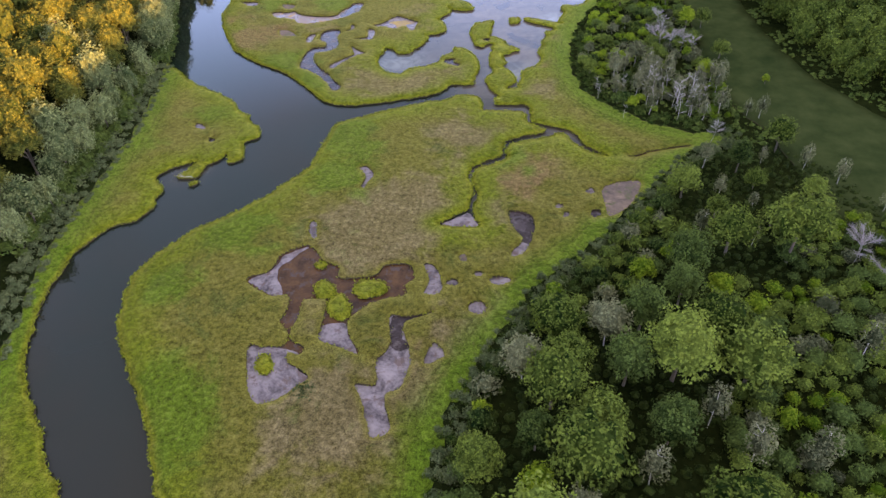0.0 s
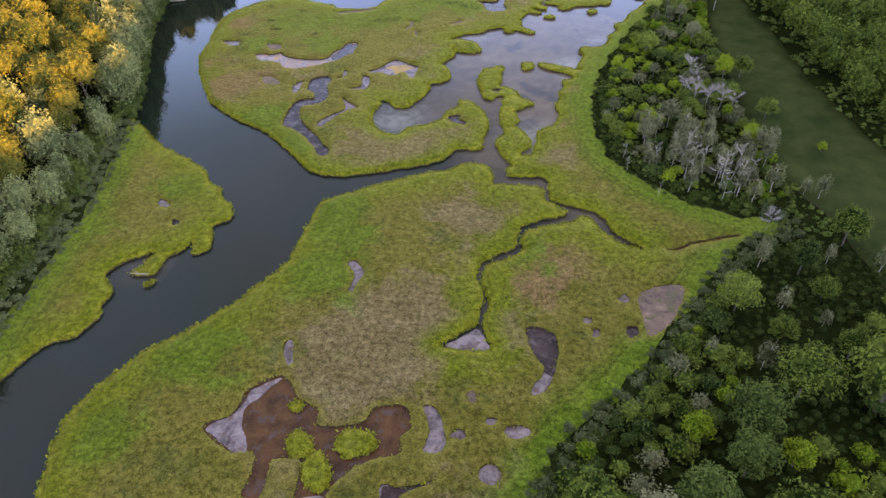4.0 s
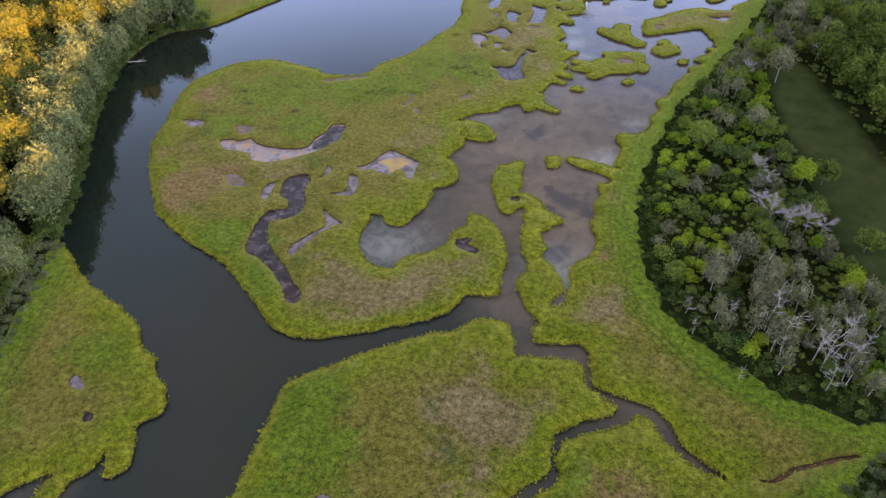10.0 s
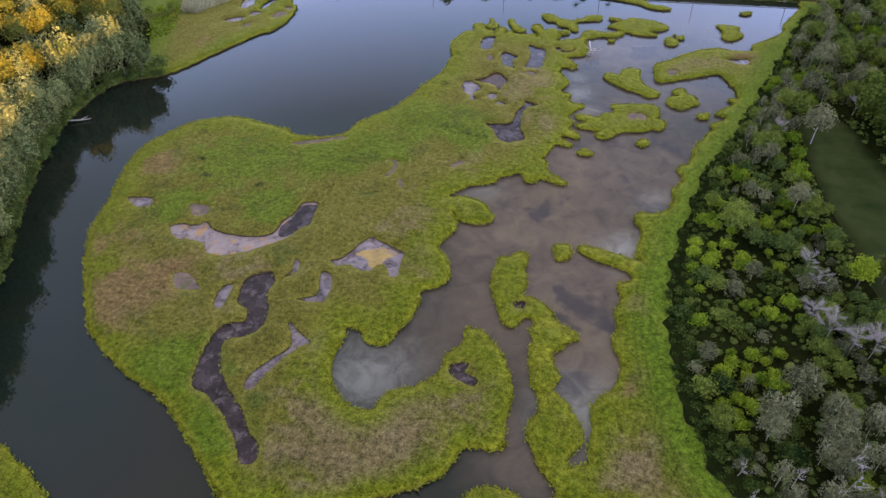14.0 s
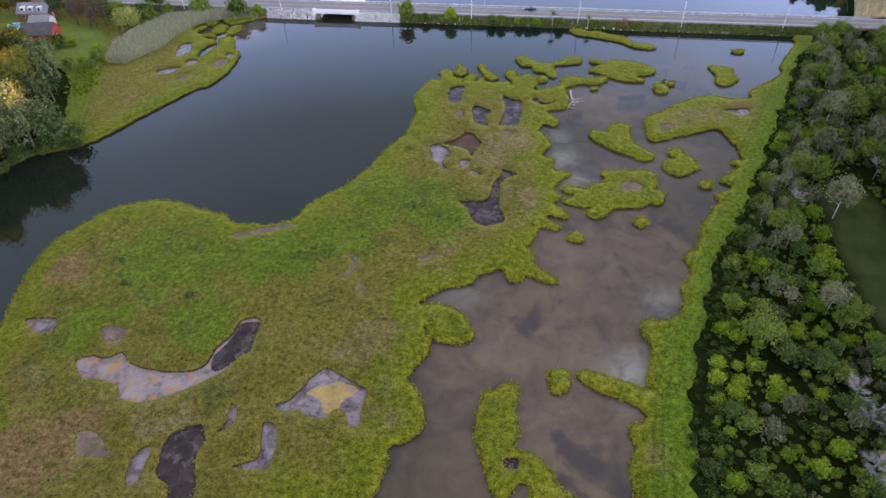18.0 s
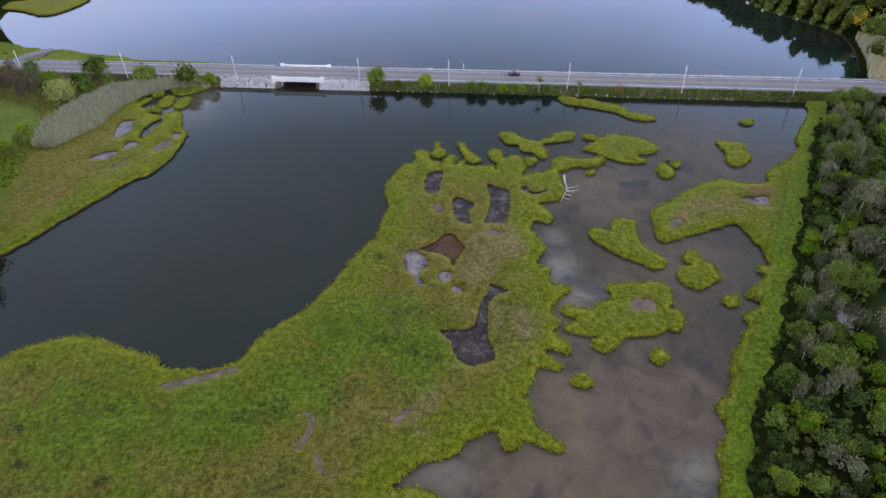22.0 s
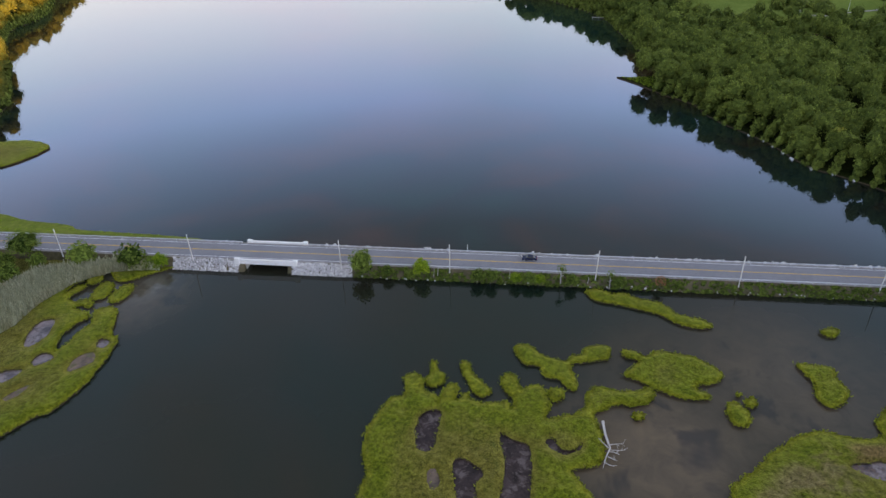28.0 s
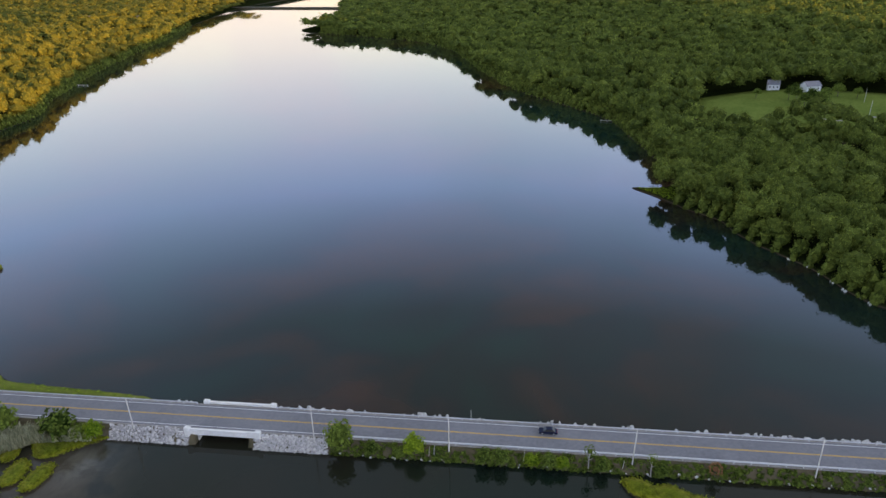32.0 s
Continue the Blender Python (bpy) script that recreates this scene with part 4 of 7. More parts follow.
J2 = [(2.3, 350.7), (3.7, 353.1), (5.9, 353.8), (6.8, 351.1), (7.4, 349.8), (9.3, 348.4), (10.1, 345.5), (10.1, 343.4), (8, 341.5), (5.3, 339.3), (2.7, 339.5), (0.4, 341.9), (0.3, 345.1), (2, 347.2), (4.6, 347.8), (2.9, 349.2)]
J3 = [(-28.9, 329.6), (-26.6, 330.5), (-22.1, 329.4), (-20.7, 331.6), (-17.2, 333.4), (-16.8, 335.4), (-17.9, 337.7), (-15.4, 339.4), (-9.9, 340), (-5.1, 340.6), (-2.7, 339), (-2.7, 334.7), (-3.7, 331.7), (-1.9, 331.3), (-0.8, 329.2), (-1.6, 325.9), (-3.7, 324.4), (-5.4, 325.2), (-7.6, 322.9), (-12, 322), (-15.8, 320.8), (-17.3, 318.1), (-19.9, 316.7), (-22, 317.7), (-22.3, 319.7), (-20.8, 321), (-24.5, 321.4), (-27.6, 322.4), (-28.4, 324.6), (-25.5, 325.9), (-28, 327.6)]
J4 = [(-6.5, 315.9), (-7.8, 314.1), (-9.3, 314.6), (-10.4, 315.8), (-9.6, 317.5), (-7.9, 318.8), (-6.4, 317.5)]
J5 = [(-22.9, 307.9), (-24.6, 306.1), (-26.4, 306.6), (-27.4, 307.6), (-26.5, 309.2), (-24.9, 310.5), (-23.5, 309.3)]
J6 = [(12.5, 335.1), (11.5, 333.8), (9.9, 333.5), (9.2, 335.2), (9.9, 337.1), (11.6, 337.6), (13, 337.1)]
J8 = [(-26.4, 261.4), (-27.3, 259.6), (-29.6, 258.7), (-30.5, 261.4), (-30.6, 264.4), (-28.5, 265.3), (-26.8, 264.6)]
P_J3 = [(-12.7, 332.5), (-10.6, 334.4), (-8, 334.2), (-6.7, 332.4), (-7.2, 330.1), (-9.4, 331), (-11.4, 329.7)]
P_NE1 = [(1.8, 367.4), (5, 367.6), (4.1, 363.9), (1.6, 363.7)]
P_NE2 = [(22.9, 378.9), (27.1, 380.1), (30.7, 380.4), (29.6, 375.8), (26.2, 376.2)]
SPIT_FAR = [(-302, 519), (-290, 517.7), (-279, 514), (-272.8, 511.3), (-266, 514), (-260.2, 529), (-262, 536.8), (-276.2, 541.9), (-289, 538), (-292, 531), (-302, 527)]


# stands of grass: x, y, reach, strength
DRY = [(-45, 125, 20, 0.9), (-40, 136, 15, 1.0), (-34, 172, 13, 0.8), (-20, 135, 14, 0.5), (-38, 66, 16, 0.9), (-27, 76, 13, 0.9), (-14, 95, 13, 0.8), (-62, 205, 20, 0.9), (-42, 213, 11, 0.7), (-67, 270, 16, 0.5),
       (-58, 255, 12, 0.5), (-48, 350, 16, 0.6), (-40, 320, 12, 0.5), (-14, 205, 10, 0.6), (-55, 300, 14, 0.4), (-50, 100, 12, 0.7), (-32, 155, 12, 0.6), (-8, 335, 12, 0.5), (12, 372, 16, 0.7), (-105, 240, 14, 0.4)]
FRESH = [(-70, 168, 13, 0.9), (-62, 145, 11, 0.9), (-60, 158, 9, 0.8), (-81, 117, 13, 0.8), (-72, 62, 16, 0.8), (-88, 95, 9, 0.7), (-122, 290, 18, 0.8), (-100, 294, 15, 0.8), (-86, 302, 12, 0.8), (-75, 318, 16, 0.8),
         (-106, 212, 11, 0.9), (-90, 200, 9, 0.8), (-62, 313, 13, 0.8), (-108, 268, 12, 0.7), (-132, 262, 12, 0.7), (-18, 160, 10, 0.5), (-128, 150, 9, 0.5), (-115, 170, 10, 0.6), (-165, 365, 12, 0.5), (-12, 330, 8, 0.4)]
RUDDY = [(-131, 228, 13, 1.0), (-149, 282, 7, 0.9), (-122, 237, 11, 0.8), (-12, 152, 10, 0.9), (-10, 161, 7, 0.7), (-177, 366, 8, 0.6), (-142, 246, 9, 0.7), (-1, 297, 4, 0.9), (5, 313, 4.5, 0.9), (12, 330, 5, 1.0), (20, 345, 5, 1.0),
         (-11, 246, 5, 0.7), (21, 356, 5, 1.0), (30, 383, 7, 0.8), (-133, 140, 6, 0.9), (-137, 165, 6, 0.8), (-60, 95, 6, 0.6), (-20, 80, 8, 0.6), (45, 406, 5, 0.9), (52, 422, 5, 0.9), (-13, 225, 5, 0.7), (-30, 85, 7, 0.6)]


def blobs(p, spots):
    v = np.zeros(len(p))
    for x, y, r, k in spots:
        d = np.hypot(p[:, 0] - x, p[:, 1] - y) / r
        v = np.maximum(v, k * np.clip(1.35 - d, 0, 1))
    return v


def stands(p):
    return ("dry", blobs(p, DRY)), ("fresh", blobs(p, FRESH)), ("ruddy", blobs(p, RUDDY))


def ring(points, step=1.1, amount=0.35, scale=0.35, seed=3.0):
    return ragged(spline(points, step), amount, scale, seed)


# outlines of the land and the marsh
east_shore = spline(EAST_RIVER_S + EAST_RIVER_N + EAST_CREEK + EAST_SPIT + EAST_LAGOON + EAST_LAGOON_N, 0.75, False)
east_shore = ragged(east_shore, 0.55, 0.38, 2.0)
east_out = np.concatenate([east_shore, np.array([(60, 441.5), (330, 441.5), (330, -60), (-20, -60)], float)])
mid_out = ring(MID_WEST + MID_NW + MID_NORTH + MID_NE + MID_SE + MID_SOUTH, 0.75, 0.55, 0.38)
WEST_SHORE = WEST_S[:-1] + WEST_FOREST + WEST_N + WEST_N2
west_shore = ragged(spline(WEST_SHORE, 0.8, False), 0.55, 0.38, 4.0)
west_out = np.concatenate([west_shore, np.array([(-160, 443.5), (-420, 443.5), (-420, -60), (-60, -60)], float)])
EAST_WOOD = [(-14, 30), (-16.7, 54.9), (-17.4, 67.5), (-13, 86), (-4, 109.5), (8, 126), (22, 152), (33, 172), (46, 183), (30, 186), (20, 190), (9, 198), (-1, 213), (-5, 243), (0, 271), (8, 302), (16, 318), (27, 345), (42, 383), (55, 418), (66, 436)]
WEST_WOOD = [(-104, 40), (-113, 67), (-125, 101), (-130, 127), (-136, 157), (-147, 195), (-155, 209), (-169, 238), (-186, 273), (-197, 303), (-196, 326), (-188, 336), (-193, 350), (-201, 368), (-216, 385)]
east_wood = spline(EAST_WOOD, 3.0, False)
west_wood = spline(WEST_WOOD, 3.0, False)


def bumpy(p, amount, scale, seed=0.0):
    return np.array([amount * noise.fractal((x * scale, y * scale, seed), 0.6, 2.0, 4) for x, y in p])


def marsh_height(p, d):
    return 0.55 + 0.28 * np.clip(d / 1.6, 0, 1) ** 0.7 + bumpy(p, 0.10, 0.25)


POOLS = [(P_BOOT, "mud_dark"), (P_N1, "mud_dark"), (P_N2, "mud_dark"), (P_N3, "mud_dark"), (P_N4, "mud_brown"), (P_N5, "mud_grey"), (P_N6, "mud_dark"),
         (P_Q1, "mud_gold"), (P_Q3, "mud_grey"), (P_Q4, "mud_dark"), (P_Q5, "mud_grey"), (P_Q6, "mud_grey"), (P_Q8, "mud_grey"), (P_Q9, "mud_grey"), (P_Q10, "mud_dark"), (P_Q11, "mud_grey"),
         (B_1, "mud_tan"), (B_2, "mud_tan"), (B_3, "mud_tan"), (B_4, "mud_tan"), (B_5, "mud_tan"), (B_6, "mud_tan"), (B_7, "mud_tan"), (B_8, "mud_tan"), (P_N7, "mud_grey"), (P_N8, "mud_grey")]
SIDE_CREEK = [(16.1, 169.1), (18.5, 169.5), (21.3, 172.1), (25.4, 174.1), (30.1, 176.4), (34.2, 177.7), (34.4, 177.2), (30.4, 175.6), (25.8, 173.2), (21.9, 171.2), (18.9, 168.7), (16.2, 168.6)]
EAST_POOLS = [(SIDE_CREEK, "mud_brown"), (P_R1, "mud_brown"), (P_R2, "mud_grey"), (P_R3, "mud_grey"), (P_R4, "mud_grey"), (P_R5, "mud_dark"), (P_R6, "mud_grey"), (B_R7, "mud_tan"), (B_S9, "mud_tan"),
              (P_S0, "mud_grey"), (P_S1, "mud_dark"), (P_S2, "mud_grey"), (P_S3, "mud_grey"), (P_S4, "mud_grey"), (P_S5, "mud_grey"), (P_S6, "mud_grey"), (P_S7, "mud_grey"), (P_S8, "mud_grey"),
              (P_SP, "mud_dark"), (P_NE1, "mud_tan"), (P_NE2, "mud_grey")]
WEST_POOLS = [(P_W1, "mud_grey"), (P_W2, "mud_dark"), (P_L1, "mud_grey"), (P_L3, "mud_grey"), (P_L4, "mud_grey"), (P_L5, "mud_tan"), (B_L6, "mud_tan"), (P_L7, "mud_grey")]
POOL_WORDS = dict(algae="golden algae mat on the mud of a pool", mud_dark="dark still water over mud in a marsh pool", mud_brown="shallow tea-brown pool in the marsh grass", mud_grey="wet grey mud pan with a film of water",
                  mud_gold="mud pan with golden algae mats and grey water", mud_tan="bare tan mud patch in the marsh grass")
BANKS = []      # (outline, closed) along which tall cordgrass stands


def dig(pools):
    """Floors of the pools; returns their outlines for the holes in the marsh."""
    rings = []
    for pts, kind in pools:
        r = ring(pts, 0.7, 0.30, 0.5, 5.0)
        rings.append(r)
        fl = ragged(r, 0.0, 1, 0)
        c = fl.mean(0)
        bm = bmesh.new()
        vs = [bm.verts.new((x, y, 0.0)) for x, y in c + (fl - c) * 1.02]
        bm.faces.new(vs)
        bmesh.ops.triangulate(bm, faces=list(bm.faces))
        bmesh.ops.recalc_face_normals(bm, faces=list(bm.faces))
        if sum(f.normal.z for f in bm.faces) < 0:
            bmesh.ops.reverse_faces(bm, faces=list(bm.faces))
        pool = part("tidal_pool", bm, MAT[kind])
        pool.location.z = 0.10 if kind != "mud_tan" else 0.45
        tagged(pool, POOL_WORDS[kind], "pool", "pools in the salt marsh")
        BANKS.append((r, True, 0.35))
    return rings


holes_mid, holes_east, holes_west = dig(POOLS), dig(EAST_POOLS), dig(WEST_POOLS)
FLATS = [(G_R1A, "mud_grey"), (G_R1B, "mud_grey"), (G_R1C, "mud_grey"), (D_R2, "mud_dark"), (D_Q1, "mud_dark"), (G_R5, "mud_grey"), (G_Q3, "algae"), (G_T, "mud_grey")]
for pts, kind in FLATS:
    r = ring(pts, 0.8, 0.5, 0.4, 7.0)
    bm = bmesh.new()
    bm.faces.new([bm.verts.new((x, y, 0.0)) for x, y in r])
    bmesh.ops.triangulate(bm, faces=list(bm.faces))
    if sum(f.normal.z for f in bm.faces) < 0:
        bmesh.ops.reverse_faces(bm, faces=list(bm.faces))
    flat = part("mud_flat", bm, MAT[kind])
    flat.location.z = 0.115
    tagged(flat, POOL_WORDS[kind], "mud flat", "mud flats in the pools")
marsh_1 = sheet("marsh_1", east_out, holes_east, 3.0, marsh_height, MAT["marsh"], 0.9, east_wood, east_shore)
tagged(marsh_1, "salt marsh meadow, lush green along its muddy banks", "salt marsh", kind="structure")
marsh_2 = sheet("marsh_2", mid_out, holes_mid, 2.6, marsh_height, MAT["marsh"])
tagged(marsh_2, "large salt marsh peninsula of olive and green grass", "salt marsh", kind="structure")
marsh_3 = sheet("marsh_3", west_out, holes_west, 3.2, marsh_height, MAT["marsh"], 0.9, west_wood, west_shore)
tagged(marsh_3, "narrow green salt marsh below the wooded bank", "salt marsh", kind="structure")
BANKS += [(east_shore, False, 1.0), (mid_out, True, 1.0), (west_shore, False, 1.0)]

ISLANDS = [I1, I2, I3, I4, I5, I6, I7, I8, I9, I10, I11, I12, J1, J2, J3, J4, J5, J6, J8, I_R1, I_R2, I_R3, I_R4, I_R5, I_W, K1, K2, K3, SPIT_FAR]
for pts in ISLANDS:
    out = ring(pts, 0.7, 0.42, 0.45, 6.0)
    hole = dig([(P_J3, "mud_tan")]) if pts is J3 else []
    isl = sheet("marsh_island", out, hole, 1.6, marsh_height, MAT["marsh"], 0.8)
    tagged(isl, "low islet of bright green cordgrass in shallow water", "islet", "marsh islets")
    BANKS.append((out, True, 1.0))

# water and bed
SILT = [(-30, 262, 40, 1.0), (-12, 300, 38, 1.0), (-20, 235, 22, 0.9), (-55, 232, 20, 0.55), (-18, 325, 26, 0.9), (0, 345, 26, 0.7), (-22, 186, 13, 0.5), (-30, 205, 12, 0.8), (0, 178, 14, 0.4),
        (20, 400, 30, 0.45), (-15, 378, 24, 0.7), (-24, 150, 14, 0.4), (-40, 375, 20, 0.4), (-160, 425, 16, 0.5), (0, 395, 30, 0.35), (-108, 140, 6, 0.4)]
PALE = [(-66, 217, 11, 0.55), (-22, 216, 10, 0.6), (-14, 266, 6, 0.9), (-28, 345, 6, 0.6), (-24, 335, 5, 0.5), (-31, 356, 5, 0.5), (-5, 287, 5, 0.5), (-52, 285, 6, 0.3), (-157, 432, 7, 0.3)]


def flat_grid(name, xs, ys, z, material):
    gx, gy = np.meshgrid(xs, ys)
    p = np.stack([gx.ravel(), gy.ravel()], 1)
    n, m = len(xs), len(ys)
    f = [(j * n + i, j * n + i + 1, (j + 1) * n + i + 1, (j + 1) * n + i) for j in range(m - 1) for i in range(n - 1)]
    me = bpy.data.meshes.new(name)
    me.from_pydata([(x, y, z) for x, y in p], [], f)
    me.materials.append(material)
    return new(name, me), p


XS = np.concatenate([[-4500, -2500, -1200, -600, -400], np.arange(-230, 90, 5.0), [120, 250, 600, 1500, 4500]])
YS = np.concatenate([[-900, -300, -60], np.arange(0, 470, 5.0), [520, 700, 1000, 1500, 2500, 4600]])
water, wp = flat_grid("water", XS, YS, 0.0, MAT["water"])
for key, spots in (("silt", SILT), ("pale", PALE)):
    a = water.data.attributes.new(key, "FLOAT", "POINT")
    a.data.foreach_set("value", blobs(wp, spots).astype(np.float32))
a = water.data.attributes.new("lake", "FLOAT", "POINT")
a.data.foreach_set("value", np.clip((wp[:, 1] - 440) / 20, 0, 1).astype(np.float32))
tagged(water, "still estuary water, dark, with silty brown shallows", "water", kind="structure")
ground, _ = flat_grid("ground", np.linspace(-4800, 4800, 25), np.linspace(-1500, 4800, 20), -1.6, MAT["bed"])
tagged(ground, "dark mud bed below the water", "ground", kind="structure")


# ---- uplands ----
def smooth(x):
    x = np.clip(x, 0, 1)
    return x * x * (3 - 2 * x)


def rise(foot, reach, top, rough=1.0, scale=0.012, base=0.98, fall=0.0, after=1.0, over=1.0):
    """Height of the land above its foot line: up to a crest, then falling behind it."""
    def f(p, d=None):
        dd = distance(p, foot, False)
        return base + top * smooth(dd / reach) - fall * smooth((dd - after) / over) + rough * np.clip(dd / 20, 0, 1) * bumpy(p, 1.0, scale)
    return f


east_slope = rise(east_wood, 190, 7.0, 0.5)


def east_rise(p, d=None):
    # past x=120 the ground is out of view, heightened to block low sun
    return east_slope(p) + 11.0 * smooth((p[:, 0] - 120) / 70) + 6.0 * smooth((p[:, 0] - 125) / 55) * smooth((p[:, 1] - 165) / 45) * (1 - 0.6 * smooth((p[:, 1] - 300) / 60))


west_rise = rise(west_wood, 60, 13.0, 0.8)
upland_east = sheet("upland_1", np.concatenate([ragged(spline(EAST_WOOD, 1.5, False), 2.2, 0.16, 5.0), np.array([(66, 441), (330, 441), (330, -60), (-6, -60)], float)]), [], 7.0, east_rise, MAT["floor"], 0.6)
tagged(upland_east, "wooded ground rising from the marsh, darkened for tree shade", "ground", kind="structure")
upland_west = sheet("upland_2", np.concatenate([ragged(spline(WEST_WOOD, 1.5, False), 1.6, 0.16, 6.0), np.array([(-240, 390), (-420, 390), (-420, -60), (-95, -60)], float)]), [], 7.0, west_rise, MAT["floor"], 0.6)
tagged(upland_west, "wooded bank above the river, darkened for tree shade", "ground", kind="structure")
NE_SHORE = [(78, 455), (84, 462), (90, 476), (93, 500), (84, 518), (70, 533), (60, 556), (45, 588), (38, 610), (26, 626), (14, 645), (5, 656.5), (14, 656), (26, 659), (32, 678), (22, 741), (11, 814), (-15, 866), (-69, 958), (-122, 1133), (-155, 1245), (-218, 1352), (-340, 1450), (-470, 1560), (-470, 1814), (-600, 2330)]
NW_SHORE = [(-148, 455), (-165, 458), (-195, 460.5), (-205, 465), (-223, 467.5), (-232, 470.5), (-243, 471.5), (-251, 471.3), (-262, 475), (-290, 505), (-294, 528), (-306, 545), (-322, 590), (-375, 664), (-415, 712), (-446, 765), (-456, 820), (-497, 903), (-560, 1072), (-618, 1265), (-660, 1420), (-739, 1644), (-820, 1950), (-905, 2331)]
ne_shore = ragged(spline(NE_SHORE, 6.0, False), 2.0, 0.04, 1.0)
nw_shore = ragged(spline(NW_SHORE, 6.0, False), 1.5, 0.04, 2.0)
ne_slope = rise(ne_shore, 520, 24.0, 5.0, 0.003, 0.5)


def ne_rise(p, d=None):
    # added rise out of view blocks low sun; the knoll lifts tree tops into it
    shade_hill = 12.0 * smooth((p[:, 0] - 225 - 0.55 * (p[:, 1] - 450)) / 70) * (1 - smooth((p[:, 1] - 820) / 160))
    return ne_slope(p) + shade_hill + 9.0 * np.exp(-((p[:, 0] - 132) ** 2 + (p[:, 1] - 750) ** 2) / 26 ** 2)


nw_rise = rise(nw_shore[nw_shore[:, 1] > 500], 110, 18.0, 3.0, 0.004, 0.5)
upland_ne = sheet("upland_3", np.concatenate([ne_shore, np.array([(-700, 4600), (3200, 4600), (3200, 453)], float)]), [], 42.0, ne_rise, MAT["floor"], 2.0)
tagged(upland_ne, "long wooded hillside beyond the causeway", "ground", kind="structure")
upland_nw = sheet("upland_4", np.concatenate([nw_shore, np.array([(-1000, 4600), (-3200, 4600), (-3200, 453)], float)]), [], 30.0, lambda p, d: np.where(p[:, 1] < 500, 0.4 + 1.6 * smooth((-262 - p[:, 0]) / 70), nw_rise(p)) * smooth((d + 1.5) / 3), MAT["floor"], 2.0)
tagged(upland_nw, "wooded river bank beyond the causeway", "ground", kind="structure")


def east_h(q):
    return float(east_rise(np.array([q], float))[0])


def west_h(q):
    return float(west_rise(np.array([q], float))[0])


# lawn strip between the east woods
LAWN = [(104, 116), (84, 128), (68, 143), (63, 165), (58, 185), (52, 196), (45, 212), (42, 240), (40, 275), (37, 305), (40, 335), (50, 341), (57, 315), (62, 280), (69, 245), (78, 222), (92, 200), (110, 178), (128, 150), (124, 124)]
lawn_ring = ring(LAWN, 3.0, 1.2, 0.1, 8.0)
lawn = sheet("lawn", lawn_ring, [], 4.0, lambda p, d: np.array([east_h(q) for q in p]) + 0.25 + 0.15 * np.clip(d / 4, 0, 1), MAT["lawn"], 0.7)
tagged(lawn, "dark green mown clearing between the woods", "lawn", kind="structure")


# ---- trees ----
def cards(centres, normals, size, spread=0.7):
    """Leaf-cluster blades: irregular four-cornered pieces, tilted about their normals."""
    n = len(centres)
    nv = normals + rng.normal(0, spread, (n, 3))
    nv /= np.linalg.norm(nv, axis=1, keepdims=True) + 1e-9
    ref = rng.normal(0, 1, (n, 3))
    u = np.cross(nv, ref)
    u /= np.linalg.norm(u, axis=1, keepdims=True) + 1e-9
    v = np.cross(nv, u)
    s = size * rng.uniform(0.6, 1.35, (n, 1))
    k = rng.uniform(0.45, 1.0, (n, 4, 1))
    lift = nv * s * 0.18
    c = centres
    return np.stack([c - u * s * k[:, 0], c - v * s * k[:, 1] * 0.6 + lift, c + u * s * k[:, 2], c + v * s * k[:, 3] * 0.6 - lift], 1).reshape(-1, 3)


def unit_blob(level):
    b = bmesh.new()
    bmesh.ops.create_icosphere(b, subdivisions=level, radius=1.0)
    v = np.array([x.co for x in b.verts])
    f = np.array([[x.index for x in k.verts] for k in b.faces])
    b.free()
    return v, f


BLOB = {20: unit_blob(1), 80: unit_blob(2), 320: unit_blob(3)}


def crown_arrays(radius, height, base, clumps, per, size, open_=0.0, low=-0.35, droop=0.0, core=80):
    """A leafy crown: an uneven body of rounded boughs, thick with leaf sprays that stand out from it."""
    lobes = rng.normal(0, 1, (6, 3))
    lobes /= np.linalg.norm(lobes, axis=1, keepdims=True)
    i = np.arange(clumps)
    z = low + (1 - low) * (i + rng.random(clumps)) / clumps
    a = i * 2.39996 + rng.uniform(-0.6, 0.6, clumps)
    r = np.sqrt(np.clip(1 - z * z, 0, 1))
    tips = np.stack([r * np.cos(a), r * np.sin(a), z], 1)
    reach, tint = rng.uniform(0.55, 1.0, clumps), rng.random(clumps)
    wide = 4.2 / clumps
    k3 = np.array((radius, radius, height))

    def form(d):
        f = reach * (1 - (2 - 2 * d @ tips.T) / wide)
        k = f.argmax(1)
        big = np.clip((d @ lobes.T).max(1), 0, 1)
        return 0.60 + 0.36 * np.clip(f.max(1), -0.6, 1) + 0.20 * big, k

    n = clumps * per
    d = rng.normal(0, 1, (n, 3))
    d[:, 2] = np.where(d[:, 2] < 0, d[:, 2] * (0.6 if low > -0.6 else 1.0), d[:, 2])
    d /= np.linalg.norm(d, axis=1, keepdims=True)
    d = d[d[:, 2] > low]
    s, k = form(d)
    pos = d * (s * rng.uniform(0.88, 1.12, len(d)))[:, None] * k3
    pos[:, 2] += base - droop * rng.random(len(d)) * radius
    quads = cards(pos, d * 0.5 + (d - tips[k]) * 1.8 + np.array((0, 0, 0.5)), size, 0.40).reshape(-1, 4, 3)
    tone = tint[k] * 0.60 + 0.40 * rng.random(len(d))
    bv, bf = BLOB[core]
    v = bv.copy()
    v[:, 2] = np.maximum(v[:, 2], low)
    s, k = form(bv)
    v = v * (s * rng.uniform(0.84, 1.0, len(bv)) * (0.90 - 0.5 * open_))[:, None] * k3
    if droop:
        v[:, 2] = np.where(v[:, 2] < 0, v[:, 2] * (1 + 1.5 * droop), v[:, 2])
    v[:, 2] += base
